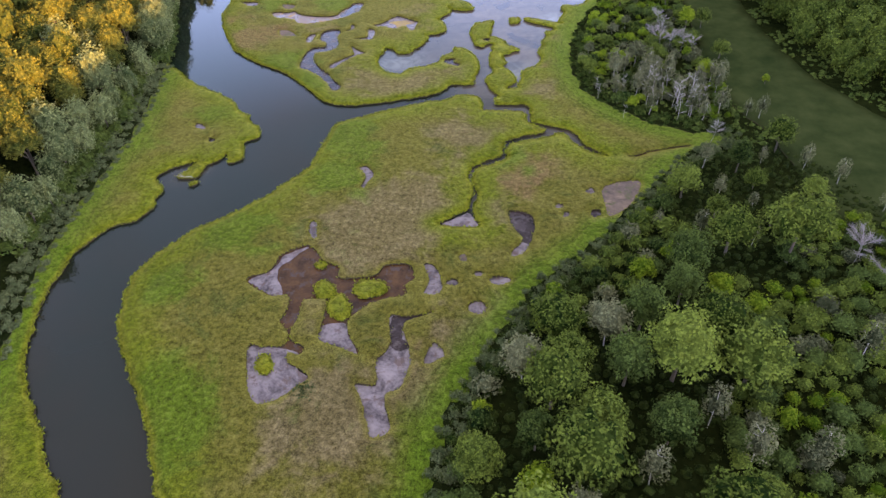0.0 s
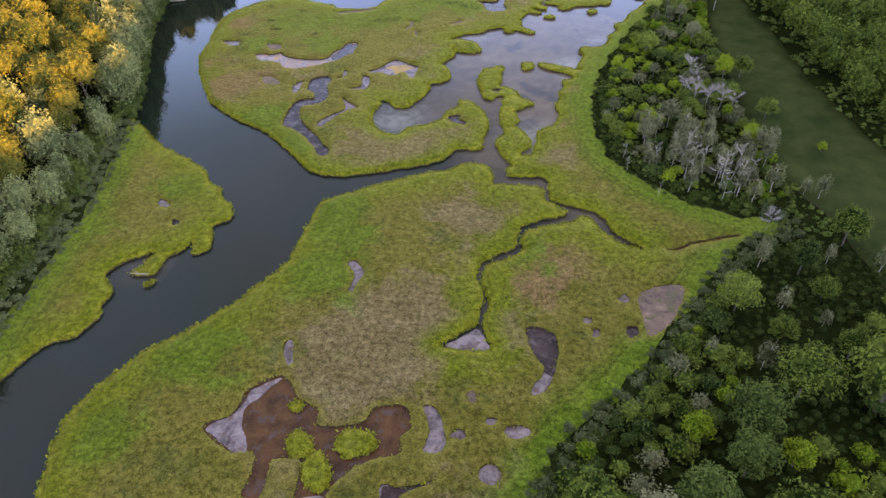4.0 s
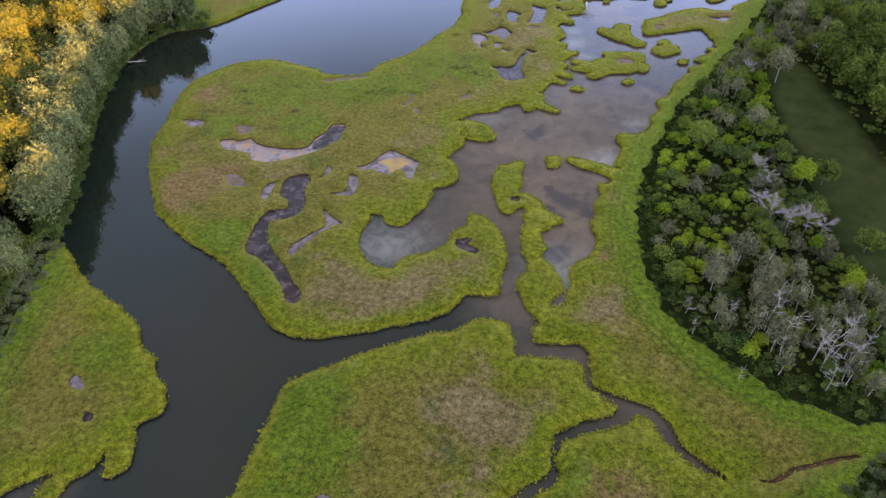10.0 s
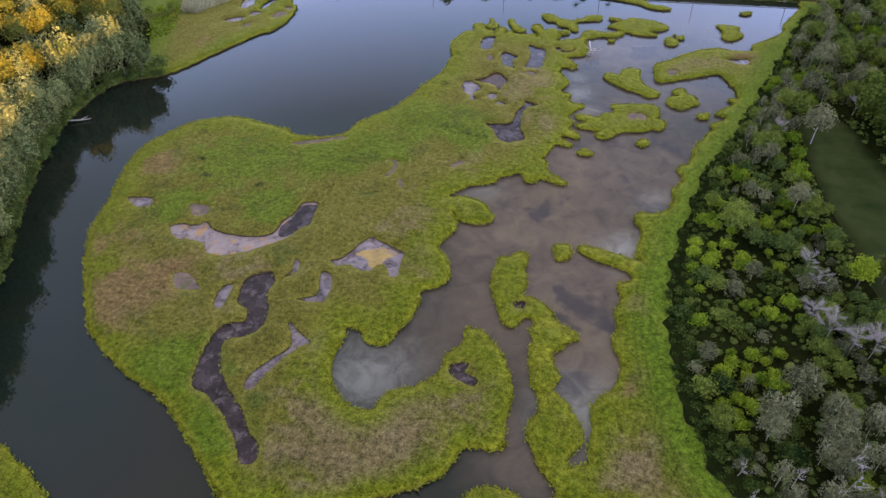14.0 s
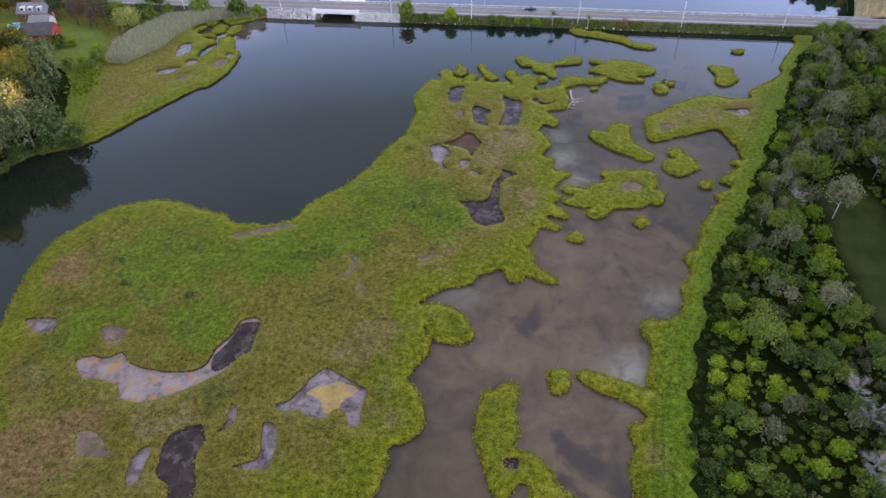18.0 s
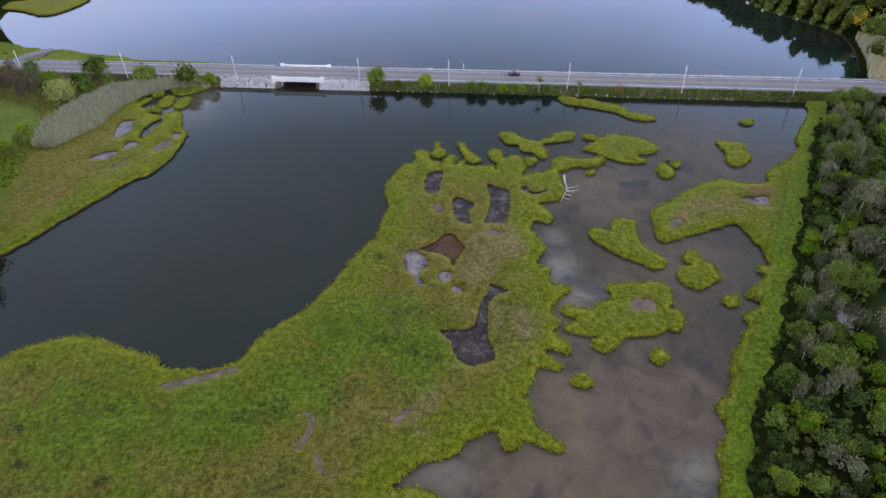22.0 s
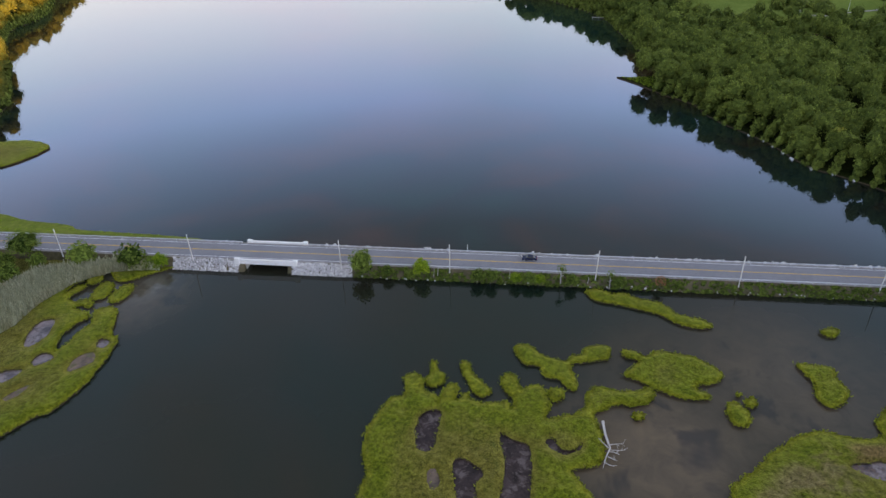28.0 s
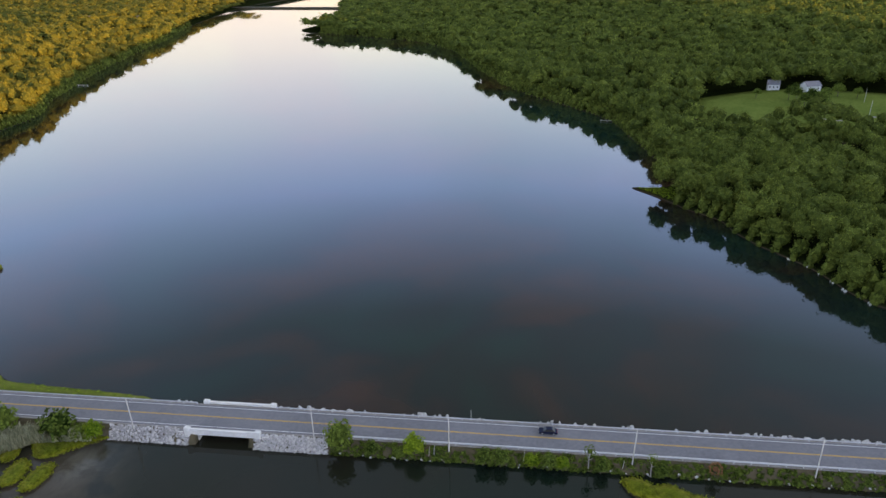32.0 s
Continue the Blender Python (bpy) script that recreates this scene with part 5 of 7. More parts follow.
    # inner body toned dark: shade between the sprays is put into its colour
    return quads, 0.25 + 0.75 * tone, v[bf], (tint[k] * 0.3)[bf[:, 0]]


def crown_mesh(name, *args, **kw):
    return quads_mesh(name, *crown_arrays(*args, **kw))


def joined(name, shapes, places, material, label, category="woodland"):
    """Many crowns in one mesh; places are x, y, z, width, height and which of the shapes."""
    q, qt, t, tt = [], [], [], []
    for x, y, z, k, kz, w in places:
        a_, b_, c_, d_ = shapes[int(w)]
        a = rng.uniform(0, math.tau)
        m = np.array(((math.cos(a) * k, math.sin(a) * k, 0), (-math.sin(a) * k, math.cos(a) * k, 0), (0, 0, kz)))
        o = np.array((x, y, z))
        r = rng.random()
        q.append(a_ @ m + o)
        t.append(c_ @ m + o)
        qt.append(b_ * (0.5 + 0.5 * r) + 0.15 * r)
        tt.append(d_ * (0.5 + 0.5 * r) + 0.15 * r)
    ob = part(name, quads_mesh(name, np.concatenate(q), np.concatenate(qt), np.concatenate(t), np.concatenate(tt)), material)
    return tagged(ob, label, category, kind="stuff")


def tube(bm, a, b, ra, rb, sides=6, bend=0.0, seg=3):
    """A tapered, slightly bent limb from a to b."""
    a, b = Vector(a), Vector(b)
    d = (b - a).normalized()
    u = d.orthogonal().normalized()
    v = d.cross(u)
    off = (u * rng.uniform(-1, 1) + v * rng.uniform(-1, 1)) * bend * (b - a).length
    rings = []
    for k in range(seg + 1):
        t = k / seg
        c = a.lerp(b, t) + off * math.sin(math.pi * t)
        r = ra + (rb - ra) * t
        rings.append([bm.verts.new(c + (u * math.cos(w) + v * math.sin(w)) * r) for w in (i * math.tau / sides for i in range(sides))])
    for p, q in zip(rings, rings[1:]):
        for i in range(sides):
            bm.faces.new((p[i], p[(i + 1) % sides], q[(i + 1) % sides], q[i])).smooth = True
    bm.faces.new(rings[-1])


def trunk_bm(height, radius, limbs, spread, sides=6):
    bm = bmesh.new()
    top = Vector((rng.uniform(-0.06, 0.06) * height, rng.uniform(-0.06, 0.06) * height, height))
    tube(bm, (0, 0, -0.6), top, radius, radius * 0.35, sides, 0.03)
    for k in range(limbs):
        t = rng.uniform(0.4, 0.95)
        a = k * 2.4 + rng.uniform(-0.4, 0.4)
        s = top * t
        e = s + Vector((math.cos(a) * spread, math.sin(a) * spread, spread * rng.uniform(0.4, 1.0)))
        tube(bm, s, e, radius * 0.42, radius * 0.1, 4, 0.08, 2)
    return bm


def to_mesh(bm, name, material):
    me = bpy.data.meshes.new(name)
    bm.to_mesh(me)
    bm.free()
    me.materials.append(material)
    return me


def make_tree(kind, leaf, radius, height, base, clumps, per, size, trunk_h, bark="bark", stem=1.0, **kw):
    """One tree's meshes: trunk with limbs, and crown."""
    c = crown_mesh("crown", radius, height, base, clumps, per, size, **kw)
    c.materials.append(MAT[leaf])
    t = to_mesh(trunk_bm(trunk_h, (radius * 0.055 + 0.08) * stem, 5, radius * 0.6), "trunk", MAT[bark])
    return kind, t, c


def bare_bm(height, spread, r=0.10, twigs=9):
    """A leafless tree: stem, limbs, branches and twigs."""
    bm = bmesh.new()
    top = Vector((rng.uniform(-0.12, 0.12) * height, rng.uniform(-0.1, 0.1) * height, height))
    tube(bm, (0, 0, -0.5), top, r, r * 0.25, 5, 0.05)
    for k in range(9):
        s = top * rng.uniform(0.3, 0.95)
        a = k * 2.4 + rng.uniform(-0.5, 0.5)
        l = spread * rng.uniform(0.5, 1.1) * (1.25 - s.z / height * 0.7)
        e = s + Vector((math.cos(a) * l, math.sin(a) * l, l * rng.uniform(0.35, 1.0)))
        tube(bm, s, e, r * 0.45, r * 0.14, 4, 0.07, 2)
        for j in range(twigs):
            w = s.lerp(e, rng.uniform(0.35, 1.0))
            b = a + rng.uniform(-1.2, 1.2)
            q = l * rng.uniform(0.25, 0.6)
            tube(bm, w, w + Vector((math.cos(b) * q, math.sin(b) * q, q * rng.uniform(0.0, 0.9))), r * 0.2, r * 0.08, 3, 0.05, 1)
    return bm


def plant(spec, at, scale, turn, label, category, group=""):
    kind, t, c = spec
    e = thing(kind, label, category, at, turn, group)
    e.scale = (scale, scale, scale * rng.uniform(0.9, 1.15))
    if t:
        part("trunk", t, None, e)
    if c:
        part("crown", c, None, e)
    return e


def scatter(poly, gap, tries, keep=None):
    """Places at least gap apart within an outline."""
    lo, hi = poly.min(0), poly.max(0)
    pts = rng.uniform(lo, hi, (tries, 2))
    pts = pts[inside(pts, poly)]
    cell, out = {}, []
    for x, y in pts:
        if keep and not keep(x, y):
            continue
        i, j = int(x // gap), int(y // gap)
        if all((x - a) ** 2 + (y - b) ** 2 >= gap * gap for di in (-1, 0, 1) for dj in (-1, 0, 1) for a, b in cell.get((i + di, j + dj), ())):
            cell.setdefault((i, j), []).append((x, y))
            out.append((x, y))
    return out


ROUND = [make_tree("tree", "leaf", 5.2, 5.0, 7.6, 44, 40, 0.36, 7.5, core=320) for _ in range(7)]
TALL = [make_tree("tree", "leaf_dark", 4.6, 5.8, 8.6, 44, 38, 0.36, 9.5, low=-0.5, core=320) for _ in range(4)]
WEST = [make_tree("tree", "leaf_gold", 5.2, 5.4, 12.0, 40, 32, 0.42, 12.0, low=-0.5, core=320) for _ in range(5)]
SHADE = [make_tree("tree", "leaf_shade", 5.0, 7.2, 9.6, 54, 26, 0.42, 10.0, low=-0.85, core=320) for _ in range(4)]
GREY = [make_tree("grey_tree", "leaf_grey", 2.2, 4.4, 5.8, 34, 20, 0.26, 9.0, "dead", stem=0.55, open_=0.55, low=-0.6) for _ in range(5)]
LIMET = [make_tree("tree", "leaf_lime", 3.3, 3.4, 5.6, 46, 20, 0.38, 6.0, low=-0.45, core=320) for _ in range(3)]
PALE_T = [make_tree("grey_tree", "leaf_grey", 3.9, 4.4, 7.2, 48, 22, 0.30, 8.0, "dead", stem=0.5, low=-0.5, core=320) for _ in range(2)]
SHRUB = [make_tree("shrub", "leaf_lime", 1.7, 1.3, 1.3, 11, 24, 0.26, 1.3, low=-0.4) for _ in range(5)]
BUSH = [make_tree("bush", "leaf_dark", 2.1, 1.6, 1.5, 13, 20, 0.30, 1.5, low=-0.4) for _ in range(3)]
BUSHG = [make_tree("bush", "leaf", 2.0, 1.6, 1.5, 13, 20, 0.30, 1.5, low=-0.4) for _ in range(3)]
GBUSH = [make_tree("bush", "leaf_grey", 2.0, 1.7, 1.9, 16, 16, 0.26, 1.6, open_=0.3, low=-0.4) for _ in range(3)]
DEAD = [("dead_tree", to_mesh(bare_bm(9.0, 2.6, 0.085, 14), "trunk", MAT["dead"]), None) for _ in range(4)]
GREYTWIG = [("dead_tree", to_mesh(bare_bm(6.0, 3.2, 0.085, 75), "trunk", MAT["twig"]), None) for _ in range(2)]

WORDS = dict(ROUND="broad-leaved tree with a round full green crown", TALL="tall dark green tree in the dense wood", WEST="broad-leaved tree on the west bank in warm low sun",
             LIMET="yellow-green leafy tree among darker crowns", PALE_T="large pale grey-green tree in the wood", SHADE="dark leafy tree overhanging the river bank", GREY="slender pale grey-green tree with a white stem", SHRUB="low lime-green shrub in the scrub",
             BUSH="low dark green bush in the scrub", DEAD="bleached bare dead tree with forked limbs")


def light_crowns(radius, height, base, n):
    return [crown_arrays(radius, height, base, 30, 12, 0.62, low=-0.95, core=320) for _ in range(n)]


def joined_trees(name, shapes, places, material, label):
    """Trees that stand deeper in a wood: their crowns in one mesh."""
    return joined(name, shapes, [(x, y, z, s, s * rng.uniform(0.9, 1.15), rng.integers(len(shapes))) for x, y, z, s in places], material, label)


def pick(specs, x, y, h, lo, hi, word, cat, group):
    return plant(specs[int(rng.integers(len(specs)))], (x, y, h - 0.05), rng.uniform(lo, hi), rng.uniform(0, 360), WORDS[word], cat, group)


# near east wood: big round crowns over dark undergrowth
A = np.array([(-14, 40), (-13, 55), (-13.5, 68), (-9, 86), (0, 109), (12, 125), (26, 152), (38, 170), (58, 180), (74, 165), (85, 140), (98, 120), (92, 40)], float)
BRUSH = {"leaf_lime": [], "leaf": [], "leaf_dark": [], "leaf_grey": []}      # bushes deep in the scrub, joined below


def scrubby(x, y):
    """Where the near wood is low brush: along its marsh edge and east of the big crowns."""
    return x > 36 + 7 * noise.noise((x * 0.06, y * 0.06, 2.0)) and y < 118 or x > 52 and y < 150


for x, y in scatter(A, 8.2, 3000):
    h = east_h((x, y))
    d = distance(np.array([(x, y)]), east_wood, False)[0]
    k = rng.random()
    if d < 12 and 96 < y < 132 or d < 5 or scrubby(x, y) and k < 0.85:
        continue
    if y > 128:
        pick(GREY if k < 0.5 else TALL if k < 0.7 else ROUND, x, y, h, 0.55, 0.85, "GREY" if k < 0.5 else "TALL" if k < 0.7 else "ROUND", "tree", "trees of the east wood")
    else:
        sp_, wd = (ROUND, "ROUND") if k < 0.56 else (TALL, "TALL") if k < 0.74 else (PALE_T, "PALE_T") if k < 0.79 else (LIMET, "LIMET") if k < 0.93 else (GREY, "GREY")
        pick(sp_, x, y, h, *((0.8, 1.4) if sp_ is ROUND else (0.7, 1.15)), wd, "tree", "trees of the east wood")

for x, y in scatter(A, 3.0, 9000, lambda x, y: y < 160 and (scrubby(x, y) and x < 85 or distance(np.array([(x, y)]), east_wood, False)[0] < (16 if 92 < y < 135 else 7))):
    k = rng.random() + 0.5 * noise.noise((x * 0.1, y * 0.1, 4.0))
    sp_, wd = (SHRUB, "SHRUB") if k < 0.18 else (BUSHG, "BUSH") if k < 0.62 else (BUSH, "BUSH") if k < 0.92 else (GBUSH, "BUSH")
    if x > 30 or y < 70:
        BRUSH["leaf_lime" if sp_ is SHRUB else "leaf" if sp_ is BUSHG else "leaf_dark" if sp_ is BUSH else "leaf_grey"].append((x, y, east_h((x, y)) - 0.05, rng.uniform(0.6, 1.5)))
        continue
    pick(sp_, x, y, east_h((x, y)), 0.6, 1.5, wd, "bush", "bushes of the east wood")

# scrub with grey trees
B = np.array([(30, 189), (20, 193), (11, 200), (2, 214), (-2, 243), (3, 271), (11, 302), (19, 318), (30, 345), (45, 383), (58, 418), (68, 438), (130, 438), (90, 380), (58, 350), (44, 342), (37, 330), (35, 300), (38, 270), (42, 236), (46, 210), (56, 195)], float)
for x, y in scatter(B, 2.5, 8000, lambda x, y: noise.noise((x * 0.09, y * 0.09, 3)) > -0.30):
    h = east_h((x, y))
    k, n1 = rng.random(), noise.noise((x * 0.08, y * 0.08, 8.0)) + 0.3 * noise.noise((x * 0.25, y * 0.25, 2.0))
    if y < 226 and x > 8 and k < 0.50:
        pick(GREY if k < 0.36 else PALE_T, x, y, h, 0.55, 1.0 if k < 0.36 else 0.75, "GREY" if k < 0.36 else "PALE_T", "tree", "grey trees in the scrub")
    elif y > 305 and k < 0.34:
        pick(GREY if k < 0.16 else PALE_T if k < 0.22 else ROUND, x, y, h, 0.5, 0.9 if k < 0.16 else 0.7, "GREY" if k < 0.16 else "PALE_T" if k < 0.22 else "ROUND", "tree", "trees of the scrub")
    elif k < 0.04:
        pick(ROUND if k < 0.02 else PALE_T, x, y, h, 0.35, 0.6, "ROUND" if k < 0.02 else "PALE_T", "tree", "trees of the scrub")
    elif x > 24 or y > 315:
        BRUSH["leaf_lime" if n1 > 0.1 else "leaf_grey" if n1 < -0.32 else "leaf" if k < 0.6 else "leaf_dark"].append((x, y, h - 0.05, rng.uniform(0.5, 1.4)))
    elif n1 > (-0.04 if x < 18 else 0.10) and y > 226 or n1 > 0.3:
        pick(SHRUB, x, y, h, 0.5, 1.35, "SHRUB", "shrub", "shrubs in the scrub")
    elif n1 < -0.30:
        pick(GBUSH, x, y, h, 0.5, 1.2, "BUSH", "bush", "bushes in the scrub")
    else:
        pick(BUSHG if k < 0.55 else BUSH, x, y, h, 0.45, 1.4, "BUSH", "bush", "bushes in the scrub")
for x, y, s in [(21.5, 205, 1.0), (23.3, 210, 1.0), (23.6, 198, 1.1), (29.6, 198, 1.1), (31, 196, 1.2), (34, 200.5, 1.2), (34.5, 194, 1.1), (31, 191, 0.9), (14.2, 206.4, 0.7), (5.4, 207, 0.55), (6.6, 201, 0.5), (14.8, 190, 0.45), (38, 200, 0.8), (27, 203, 1.0)]:
    pick(DEAD, x, y, east_h((x, y)), s * 0.95, s * 1.05, "DEAD", "dead tree", "bare dead trees")
for x, y, s in [(27.1, 262.7, 0.9), (28.5, 258, 0.8), (24.9, 247, 1.1), (26.7, 242, 1.1), (30.5, 238.5, 1.1), (34, 238, 1.0), (37.6, 237.7, 0.9), (47.5, 354, 0.8), (56, 342, 1.0), (64.6, 352, 1.1), (73.5, 363, 1.0), (31.5, 324.6, 0.8), (66, 128, 1.3), (71, 124, 1.1), (40, 180, 0.8)]:
    pick(GREYTWIG, x, y, east_h((x, y)), s, s * 1.1, "DEAD", "dead tree", "bare dead trees")
for x, y, s, sp_, wd in [(37.1, 259.8, 0.9, LIMET, "LIMET"), (40.3, 217.8, 0.8, LIMET, "LIMET"), (35.7, 232.6, 0.5, LIMET, "LIMET"), (26.8, 221.8, 0.5, LIMET, "LIMET"), (12.3, 276.4, 0.8, ROUND, "ROUND"), (18, 225.4, 0.9, PALE_T, "PALE_T"), (22.5, 216, 0.8, PALE_T, "PALE_T"),
                         (39.8, 322, 1.0, PALE_T, "PALE_T"), (28.6, 287, 0.7, PALE_T, "PALE_T"), (45, 352, 0.8, PALE_T, "PALE_T"), (52, 372, 0.9, PALE_T, "PALE_T"), (8.3, 286.3, 0.35, ROUND, "ROUND")]:
    pick(sp_, x, y, east_h((x, y)), s * 0.95, s * 1.05, wd, "tree", "trees of the scrub")

for key, words in (("leaf_lime", "low lime-green shrubs in the scrub"), ("leaf", "low green bushes in the scrub"), ("leaf_dark", "low dark green bushes in the scrub"), ("leaf_grey", "low grey-green bushes in the scrub")):
    shapes = [crown_arrays(2.0, 1.6, 1.4, 13, 20, 0.29, low=-0.4, core=80) for _ in range(5)]
    joined("brush", shapes, [(x, y, z, k, k * rng.uniform(0.85, 1.2), rng.integers(5)) for x, y, z, k in BRUSH[key]], MAT[key], words, "brush")

# wood behind the clearing
C = np.array([(84, 222), (72, 250), (66, 285), (60, 318), (54, 343), (64, 356), (95, 385), (135, 438), (150, 438), (150, 150), (118, 178), (100, 202)], float)
deep_east = [(x, y, east_h((x, y)), rng.uniform(0.65, 1.0)) for x, y in scatter(C, 5.6, 3000, lambda x, y: x < 75 + 0.30 * (y - 100))]
# ridge trees out of view, added to keep the low sun off the marsh
ridge = [(x, y, east_h((x, y)) - 3.0, rng.uniform(0.9, 1.05)) for x, y in scatter(np.array([(182, -60), (218, -60), (218, 440), (182, 440)], float), 5.2, 5000)]
ridge += [(x, y, east_h((x, y)) - 3.0, rng.uniform(0.9, 1.05)) for x, y in scatter(np.array([(222, 395), (328, 395), (328, 438), (222, 438)], float), 5.2, 2500)]
joined_trees("woodland", [crown_arrays(6.2, 7.2, 6.4, 12, 1, 1.2, low=-0.95, core=80) for _ in range(4)], ridge, MAT["leaf"], "wooded ridge out of view to the east, placed to block low sun")
joined_trees("woodland", light_crowns(5.0, 5.4, 7.4, 6), deep_east, MAT["leaf"], "dense green wood behind the clearing")

# west bank wood
deep_west = []
W = np.array([(-104, 35), (-116, 67), (-128, 101), (-134, 127), (-140, 157), (-150, 195), (-158, 209), (-172, 238), (-188, 273), (-199, 303), (-197, 326), (-192, 336), (-197, 350), (-205, 366), (-222, 382), (-300, 382), (-300, 30)], float)
for x, y in scatter(W, 6.8, 6000, lambda x, y: x > -170 - 0.36 * y and (y > 96 or x < -135)):
    d = distance(np.array([(x, y)]), west_wood, False)[0]
    h = west_h((x, y))
    if d > 34 or y < 60:
        deep_west.append((x, y, h, rng.uniform(0.8, 1.15)))
    elif d < 9:
        pick(SHADE, x, y, h, *((0.95, 1.25) if y > 195 else (0.6, 0.9)), "SHADE", "tree", "trees of the west bank")
    else:
        pick(WEST if rng.random() < 0.85 else SHADE, x, y, h, 0.85, 1.2, "WEST", "tree", "trees of the west bank")

joined_trees("woodland", light_crowns(5.4, 6.8, 10.4, 6), deep_west, MAT["leaf_gold"], "broad-leaved wood on the west ridge in low sun")


# undergrowth and the far woods
def clump_field(name, pts, radius, height, n, size, material, low=0.0):
    """Many low clumps of leaves in one mesh."""
    shapes = []
    bv, bf = BLOB[20]
    for _ in range(6):
        q = rng.normal(0, 1, (n, 3))
        q /= np.linalg.norm(q, axis=1, keepdims=True)
        q[:, 2] = np.abs(q[:, 2]) * (1 - low) + low * q[:, 2]
        k = np.array((radius, radius, height))
        quads = cards(q * k * rng.uniform(0.75, 1.15, (n, 1)), q + np.array((0, 0, 0.4)), size, 0.5).reshape(-1, 4, 3)
        t = (bv * rng.uniform(0.65, 1.05, (len(bv), 1)) * k * 0.85)[bf]
        shapes.append((quads, rng.random(n), t, rng.random(len(bf))))
    ob = joined(name, shapes, [(x, y, z, s, s, rng.integers(6)) for x, y, z, s in pts], material, "x", name)
    return ob


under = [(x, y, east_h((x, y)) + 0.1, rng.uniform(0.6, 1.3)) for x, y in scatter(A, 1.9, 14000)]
tagged(clump_field("undergrowth", under, 1.35, 1.3, 10, 0.34, MAT["leaf_under"]), "dense green undergrowth below the trees, darkened for their shade", "undergrowth", kind="stuff")
under = [(x, y, east_h((x, y)), rng.uniform(0.4, 1.05)) for x, y in scatter(B, 1.7, 16000)]
tagged(clump_field("undergrowth", under, 1.35, 1.1, 10, 0.34, MAT["leaf_mid"]), "low green growth between the bushes of the scrub", "undergrowth", kind="stuff")


C2 = np.array([(28, 188), (60, 178), (100, 118), (150, 150), (150, 438), (70, 438), (45, 350), (34, 300), (38, 240)], float)
verge = [(x, y, east_h((x, y)), rng.uniform(0.35, 1.2)) for x, y in scatter(C2, 1.5, 16000, lambda x, y: x < 80 + 0.32 * (y - 100) and noise.noise((x * 0.12, y * 0.12, 6.0)) > -0.12) if not inside(np.array([(x, y)]), lawn_ring)[0]]
tagged(clump_field("undergrowth", verge, 1.5, 1.0, 8, 0.4, MAT["leaf_mid"]), "rough green growth along the clearing", "undergrowth", kind="stuff")
for x, y, s in ((47, 234, 0.8), (43, 262, 0.7), (60, 218, 0.5)):
    pick(ROUND if s > 0.65 else LIMET, x, y, east_h((x, y)), s * 0.75, s * 0.85, "ROUND", "tree", "small trees along the clearing")


def far_wood(name, land, view, gap, y0, y1, material, h, label, clear=None, out_=0.0):
    """Crowns on a hillside, wider apart and coarser with distance; joined in one mesh."""
    shapes = [crown_arrays(5.3, 4.8, 10.2, n, m, size, low=-0.75, core=c) for n, m, size, c in ((20, 12, 0.55, 320), (18, 5, 0.85, 80), (12, 3, 1.3, 20)) for _ in range(6)]
    pts = []
    y = y0
    while y < y1:
        g = gap * (1 + max(0, y - 600) / 700)
        x0, x1 = view(y)
        xs = np.concatenate([np.arange(x0, x1, g), np.arange(x1, x1 + out_, g * 1.25)])
        row = np.stack([xs + rng.uniform(-0.4, 0.4, len(xs)) * g, y + rng.uniform(-0.4, 0.4, len(xs)) * g], 1)
        pts += [(a, b, g / gap) for a, b in row[inside(row, land)]]
        y += g
    p = np.array(pts)
    if clear:
        p = p[[not clear(a, b) for a, b, _ in p]]
    z = h(p[:, :2])
    rows = []
    for (x, y, s), zz in zip(p, z):
        lv = 2 if x > view(y)[1] else 0 if y < 720 else 1 if y < 1150 else 2
        rows.append((x, y, zz - 0.5, s * rng.uniform(0.6, 1.2), min(s, 1.4) * rng.uniform(0.75, 1.2), lv * 6 + rng.integers(6)))
    return joined(name, shapes, rows, material, label)


ne_land = np.concatenate([ne_shore, np.array([(-700, 4600), (3200, 4600), (3200, 453)], float)])
nw_land = np.concatenate([nw_shore, np.array([(-1000, 4600), (-3200, 4600), (-3200, 453)], float)])
far_wood("woodland", ne_land, lambda y: (-620, -10 + 0.58 * (y - 316)), 7.8, 462, 2600, MAT["leaf_far"], ne_rise, "dense broad-leaved wood on the far hillside",
         lambda x, y: (x - 152) ** 2 / 82 ** 2 + (y - 816) ** 2 / 76 ** 2 < 1 and (x - 130) ** 2 + (y - 750) ** 2 > 24 ** 2 or x < 15 and 632 < y < 664, 30.0)
far_wood("woodland", nw_land, lambda y: (-90 - 0.92 * (y - 316), -240), 7.6, 515, 2500, MAT["leaf_gold"], nw_rise, "wood along the far river bank in low sun")


# overtall trees out of view, added to shade the far banks
crest = [(x, y, float(ne_rise(np.array([(x, y)], float))[0]) - 14.0, rng.uniform(1.0, 1.2)) for x, y in scatter(np.array([(300, 456), (345, 456), (575, 860), (520, 860)], float), 7.5, 6000)]
joined_trees("woodland", [crown_arrays(6.6, 14.0, 14.0, 12, 1, 1.2, low=-0.95, core=80) for _ in range(4)], crest, MAT["leaf"], "tall trees on an unseen far crest, placed to block low sun")


